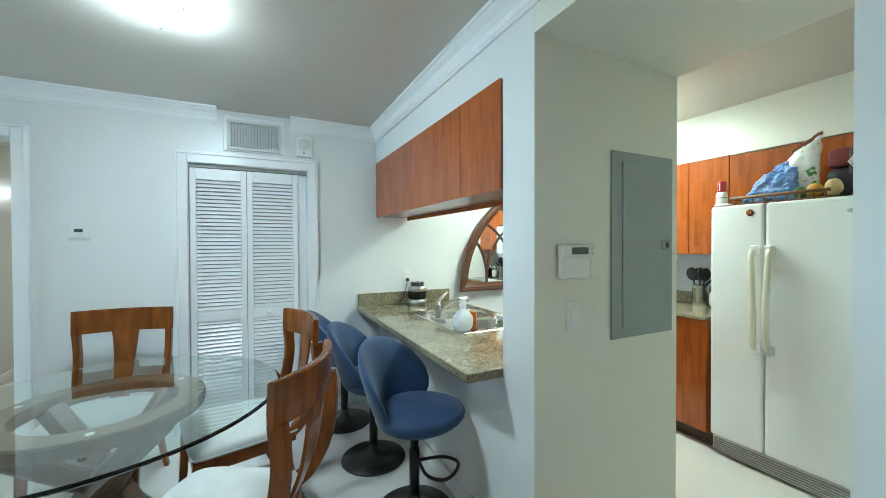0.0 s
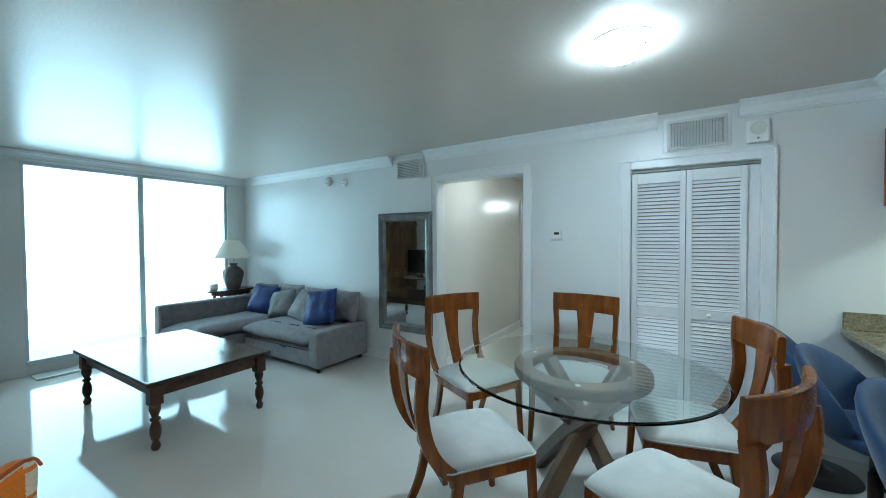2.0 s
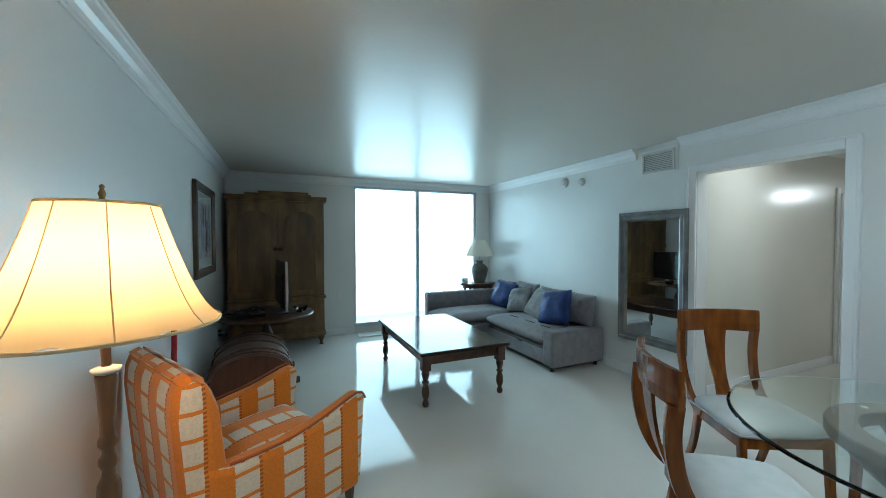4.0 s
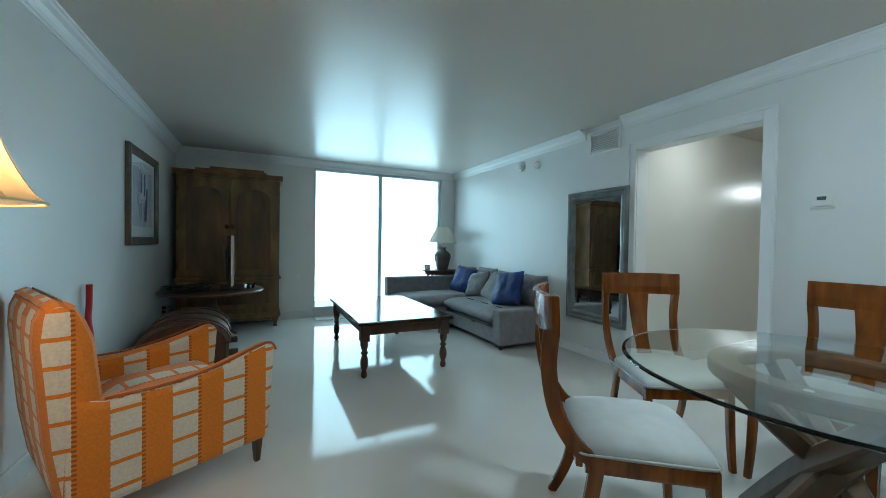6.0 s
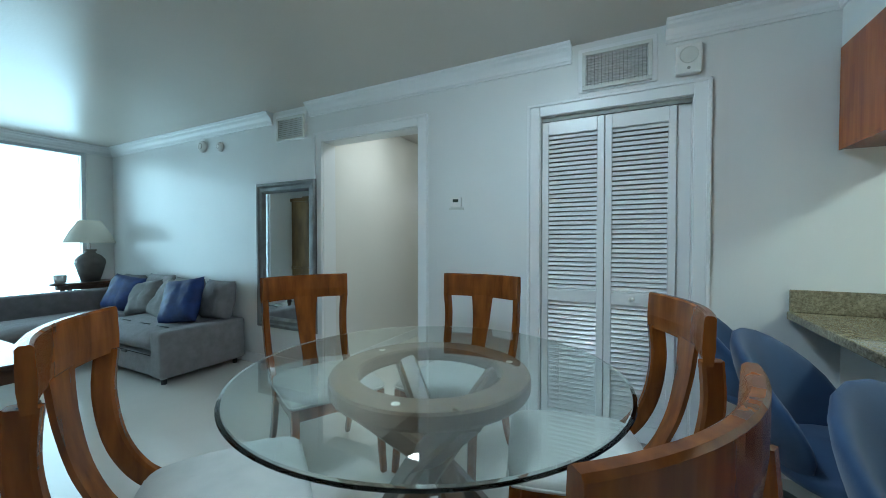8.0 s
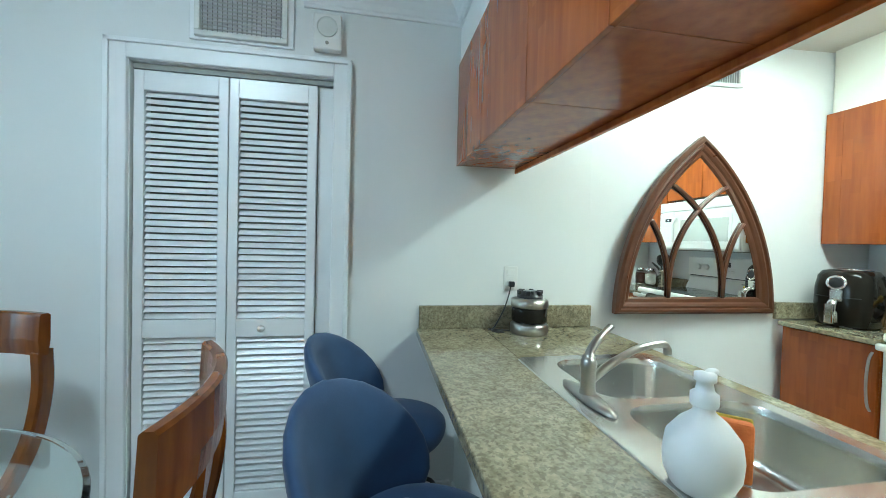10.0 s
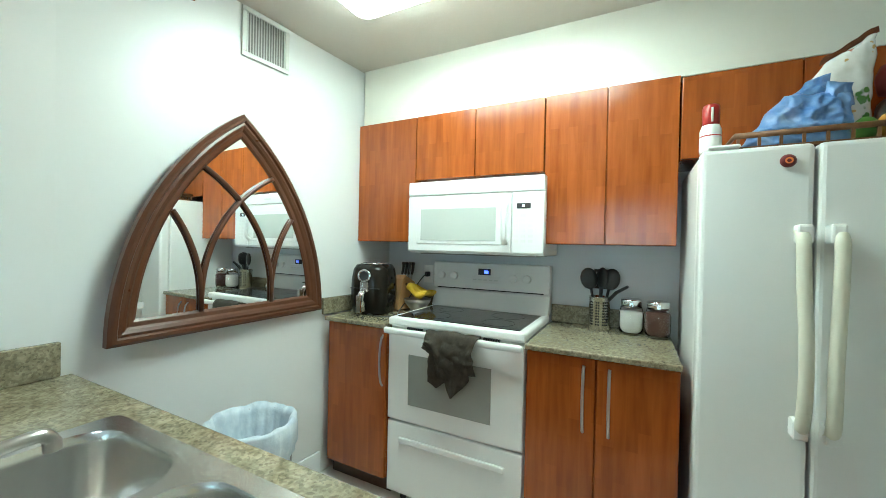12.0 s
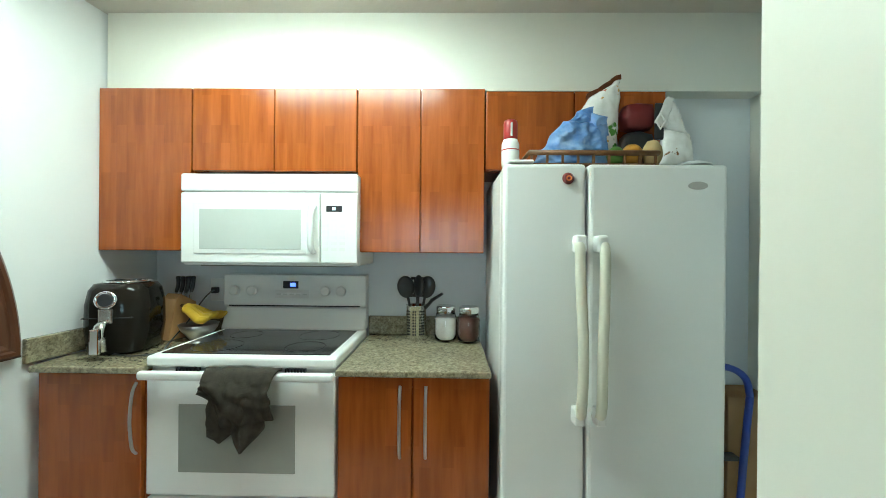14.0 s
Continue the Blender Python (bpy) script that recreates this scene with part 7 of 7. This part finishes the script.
# framed picture on the long south wall
pc = thing("framed_picture", pose(-5.52, YS + 0.002, 1.585) @ Matrix.Diagonal((0.86, 1, 0.92, 1)), "abstract print in a wide dark wooden frame", "picture")
o = [(-0.56, -0.49), (0.56, -0.49), (0.56, 0.49), (-0.56, 0.49)]
bm = bmesh.new()
rings = [[bm.verts.new((x, y, z)) for x, z in inset(o, d)] for d, y in [(0.0, 0.0), (0.0, 0.03), (0.015, 0.04), (0.06, 0.034), (0.085, 0.022), (0.085, 0.0)]]
for a, c in zip(rings, rings[1:]):
    for i in range(4):
        bm.faces.new((a[i], a[(i + 1) % 4], c[(i + 1) % 4], c[i]))
bmesh.ops.recalc_face_normals(bm, faces=bm.faces)
part("frame", bm, M_frame_wood, pc, "wide brown wooden frame")
part("mount", box(-0.476, 0.006, -0.406, 0.476, 0.010, 0.406), M_mat_board, pc)
part("print", box(-0.36, 0.0102, -0.30, 0.36, 0.012, 0.30), M_art, pc, "pale violet and grey abstract print")
random.seed(3)
for k in range(9):
    x, z = random.uniform(-0.3, 0.24), random.uniform(-0.25, 0.1)
    part("brush_block", box(x, 0.0122, z, x + random.uniform(0.03, 0.09), 0.0134, z + random.uniform(0.08, 0.24)), (M_artdark, M_art2)[k % 2], pc)
part("glazing", box(-0.476, 0.0155, -0.406, 0.476, 0.0165, 0.406), M_pane, pc).visible_shadow = False

# orange plaid armchair
ac = thing("armchair", pose(-3.315, -3.665, 0, 0, 0, 29), "orange and cream plaid tub armchair", "armchair")
# the chair faces +y in its own frame
part("seat_base", box(-0.31, -0.30, 0.13, 0.31, 0.33, 0.33, 0.02, 3), M_plaid, ac)
part("seat_cushion", pad(0.56, 0.58, 0.16, 0.05, (0.0, 0.055, 0.33), crown_=0.25, wrinkle=0.004), M_plaid, ac, "plaid seat cushion", True)
for s in (-1, 1):
    out = [(-0.40, 0.13), (0.40, 0.13), (0.435, 0.60), (0.425, 0.645), (0.38, 0.645), (0.15, 0.585), (-0.05, 0.555), (-0.28, 0.56), (-0.40, 0.60)]
    x0 = 0.29 if s > 0 else -0.39
    part("arm", prism(out, 0.10, "x", x0, bevel=0.034), M_plaid, ac)
    part("arm_piping", sweep(spline([(x0 + (0.09 if s > 0 else 0.01), u, v + 0.002) for u, v in ((0.435, 0.60), (0.38, 0.648), (0.15, 0.588), (-0.05, 0.558), (-0.28, 0.562))], 4), 0.006, 6), M_piping, ac)
bkp = [(-0.26, 0.13), (-0.30, 0.45), (-0.27, 0.50), (-0.30, 0.80), (-0.345, 0.93), (-0.40, 0.965), (-0.46, 0.94), (-0.47, 0.80), (-0.44, 0.40), (-0.40, 0.13)]
part("back", prism(bkp, 0.76, "x", -0.38, bevel=0.055), M_plaid, ac, "raked plaid back")
for x, y in ((-0.33, 0.36), (0.33, 0.36), (-0.33, -0.33), (0.33, -0.33)):
    part("leg", placed(lathe([(0.017, 0.0), (0.030, 0.131)], 4), Matrix.Translation((x, y, 0)) @ Matrix.Rotation(math.pi / 4, 4, "Z")), M_turned, ac)

# standard lamp with bell shade
fl = thing("floor_lamp", pose(-2.24, -3.910, 0), "turned wooden floor lamp with lit bell shade", "lamp")
part("base", lathe([(0.14, 0.0), (0.145, 0.012), (0.13, 0.03), (0.09, 0.045), (0.05, 0.06), (0.035, 0.08)], 36), M_turned, fl, smooth=True)
part("column", placed(lathe([(0.03, 0.08), (0.038, 0.16), (0.024, 0.22), (0.020, 0.40), (0.028, 0.52), (0.040, 0.60), (0.044, 0.66), (0.030, 0.705), (0.022, 0.72), (0.036, 0.735), (0.036, 0.75), (0.022, 0.765), (0.032, 0.80), (0.033, 0.88), (0.031, 0.905), (0.019, 0.925), (0.017, 0.94), (0.027, 0.955), (0.026, 0.968), (0.017, 0.98), (0.018, 0.99), (0.028, 1.002), (0.027, 1.012), (0.020, 1.024), (0.022, 1.06), (0.027, 1.13), (0.031, 1.165), (0.030, 1.172)], 28), Matrix.Diagonal((0.72, 0.72, 1, 1))), M_turned, fl, smooth=True)
part("drip_pan", lathe([(0.022, 1.1725), (0.028, 1.177), (0.030, 1.184), (0.015, 1.19)], 30), M_cream, fl, smooth=True)
part("stem", cyl(0.010, 1.19, 1.30, 12), M_turned, fl)
part("harp", sweep(spline([(0.0, 0.0, 1.29), (0.0, 0.05, 1.35), (0.0, 0.055, 1.45), (0.0, 0.0, 1.575), (0.0, -0.055, 1.45), (0.0, -0.05, 1.35), (0.0, 0.0, 1.29)], 5), 0.003, 6), M_brass, fl)
sh = bmesh.new()
prev = None
N = 64
for t in [k / 14 for k in range(15)]:
    z = 1.285 + 0.29 * t
    r = 0.228 - 0.118 * t ** 0.72 + 0.008 * (1 - t) ** 6
    ring = []
    for k in range(N):
        a = 2 * math.pi * k / N
        sc = 1 - 0.022 * abs(math.sin(a * 4)) ** 0.5 * (1 - 0.5 * t)
        ring.append(sh.verts.new((r * (1.0 - 0.02 + 0.02 * sc / 1) * math.cos(a), r * math.sin(a) * (0.98 + 0.02 * sc), z + 0.010 * (1 - t) ** 4 * (1 - abs(math.sin(a * 4))))))
    if prev:
        for k in range(N):
            sh.faces.new((prev[k], prev[(k + 1) % N], ring[(k + 1) % N], ring[k]))
    prev = ring
shade = part("shade", sh, M_shade, fl, "glowing cream bell shade", True)
for k in range(8):
    a = k * math.pi / 4 + 0.39
    pts = []
    for t in [q / 10 for q in range(11)]:
        r = 0.2295 - 0.118 * t ** 0.72 + 0.008 * (1 - t) ** 6
        pts.append((r * math.cos(a), r * math.sin(a), 1.286 + 0.289 * t))
    part("shade_seam", sweep(pts, 0.0015, 6), M_shade_trim, shade)
for z, r in ((1.287, 0.237), (1.575, 0.110)):
    part("shade_trim", sweep([(r * math.cos(2 * math.pi * k / 48), r * math.sin(2 * math.pi * k / 48), z) for k in range(48)], 0.004, 6, closed=True), M_shade_trim, shade)
part("spider", box(-0.108, -0.003, 1.573, 0.108, 0.003, 1.577), M_brass, fl)
part("finial", lathe([(0.005, 1.577), (0.009, 1.584), (0.005, 1.590), (0.008, 1.600), (0.004, 1.612), (0.006, 1.618), (0.0, 1.624)], 18, cap=False), M_brass, fl, smooth=True)

# red umbrella handle leaning behind the armchair, wall socket and lead
um = link_mesh("umbrella", sweep(spline([(-4.16, -4.15, 0.01), (-4.185, -4.195, 0.5), (-4.20, -4.215, 0.65), (-4.222, -4.218, 0.75), (-4.215, -4.215, 0.885)], 6), 0.018, 10), M_plant_red, None, True)
tagged(um, "slim red umbrella leaning against the wall", "umbrella")
ws = thing("socket", pose(-6.33, YS, 0.36), "white wall socket with black leads plugged in", "socket")
part("plate", box(-0.036, 0.0005, -0.058, 0.036, 0.007, 0.058, 0.003), M_plastic, ws)
for zz in (0.024, -0.024):
    part("plug", box(-0.014, 0.0072, zz - 0.014, 0.014, 0.04, zz + 0.014, 0.004), M_blackp, ws)
    part("lead", sweep(spline([(0.0, 0.04, zz), (0.05, 0.09, zz + 0.015), (0.12, 0.12, zz - 0.04)], 4), 0.004, 6), M_blackp, ws)
ws2 = thing("socket", pose(XW, -2.70, 0.62), "white wall socket beside the window", "socket")
part("plate", box(0.0005, -0.036, -0.058, 0.006, 0.036, 0.058, 0.003), M_plastic, ws2)
part("outlet", box(0.0062, -0.016, -0.035, 0.009, 0.016, 0.035, 0.002), M_plastic, ws2)
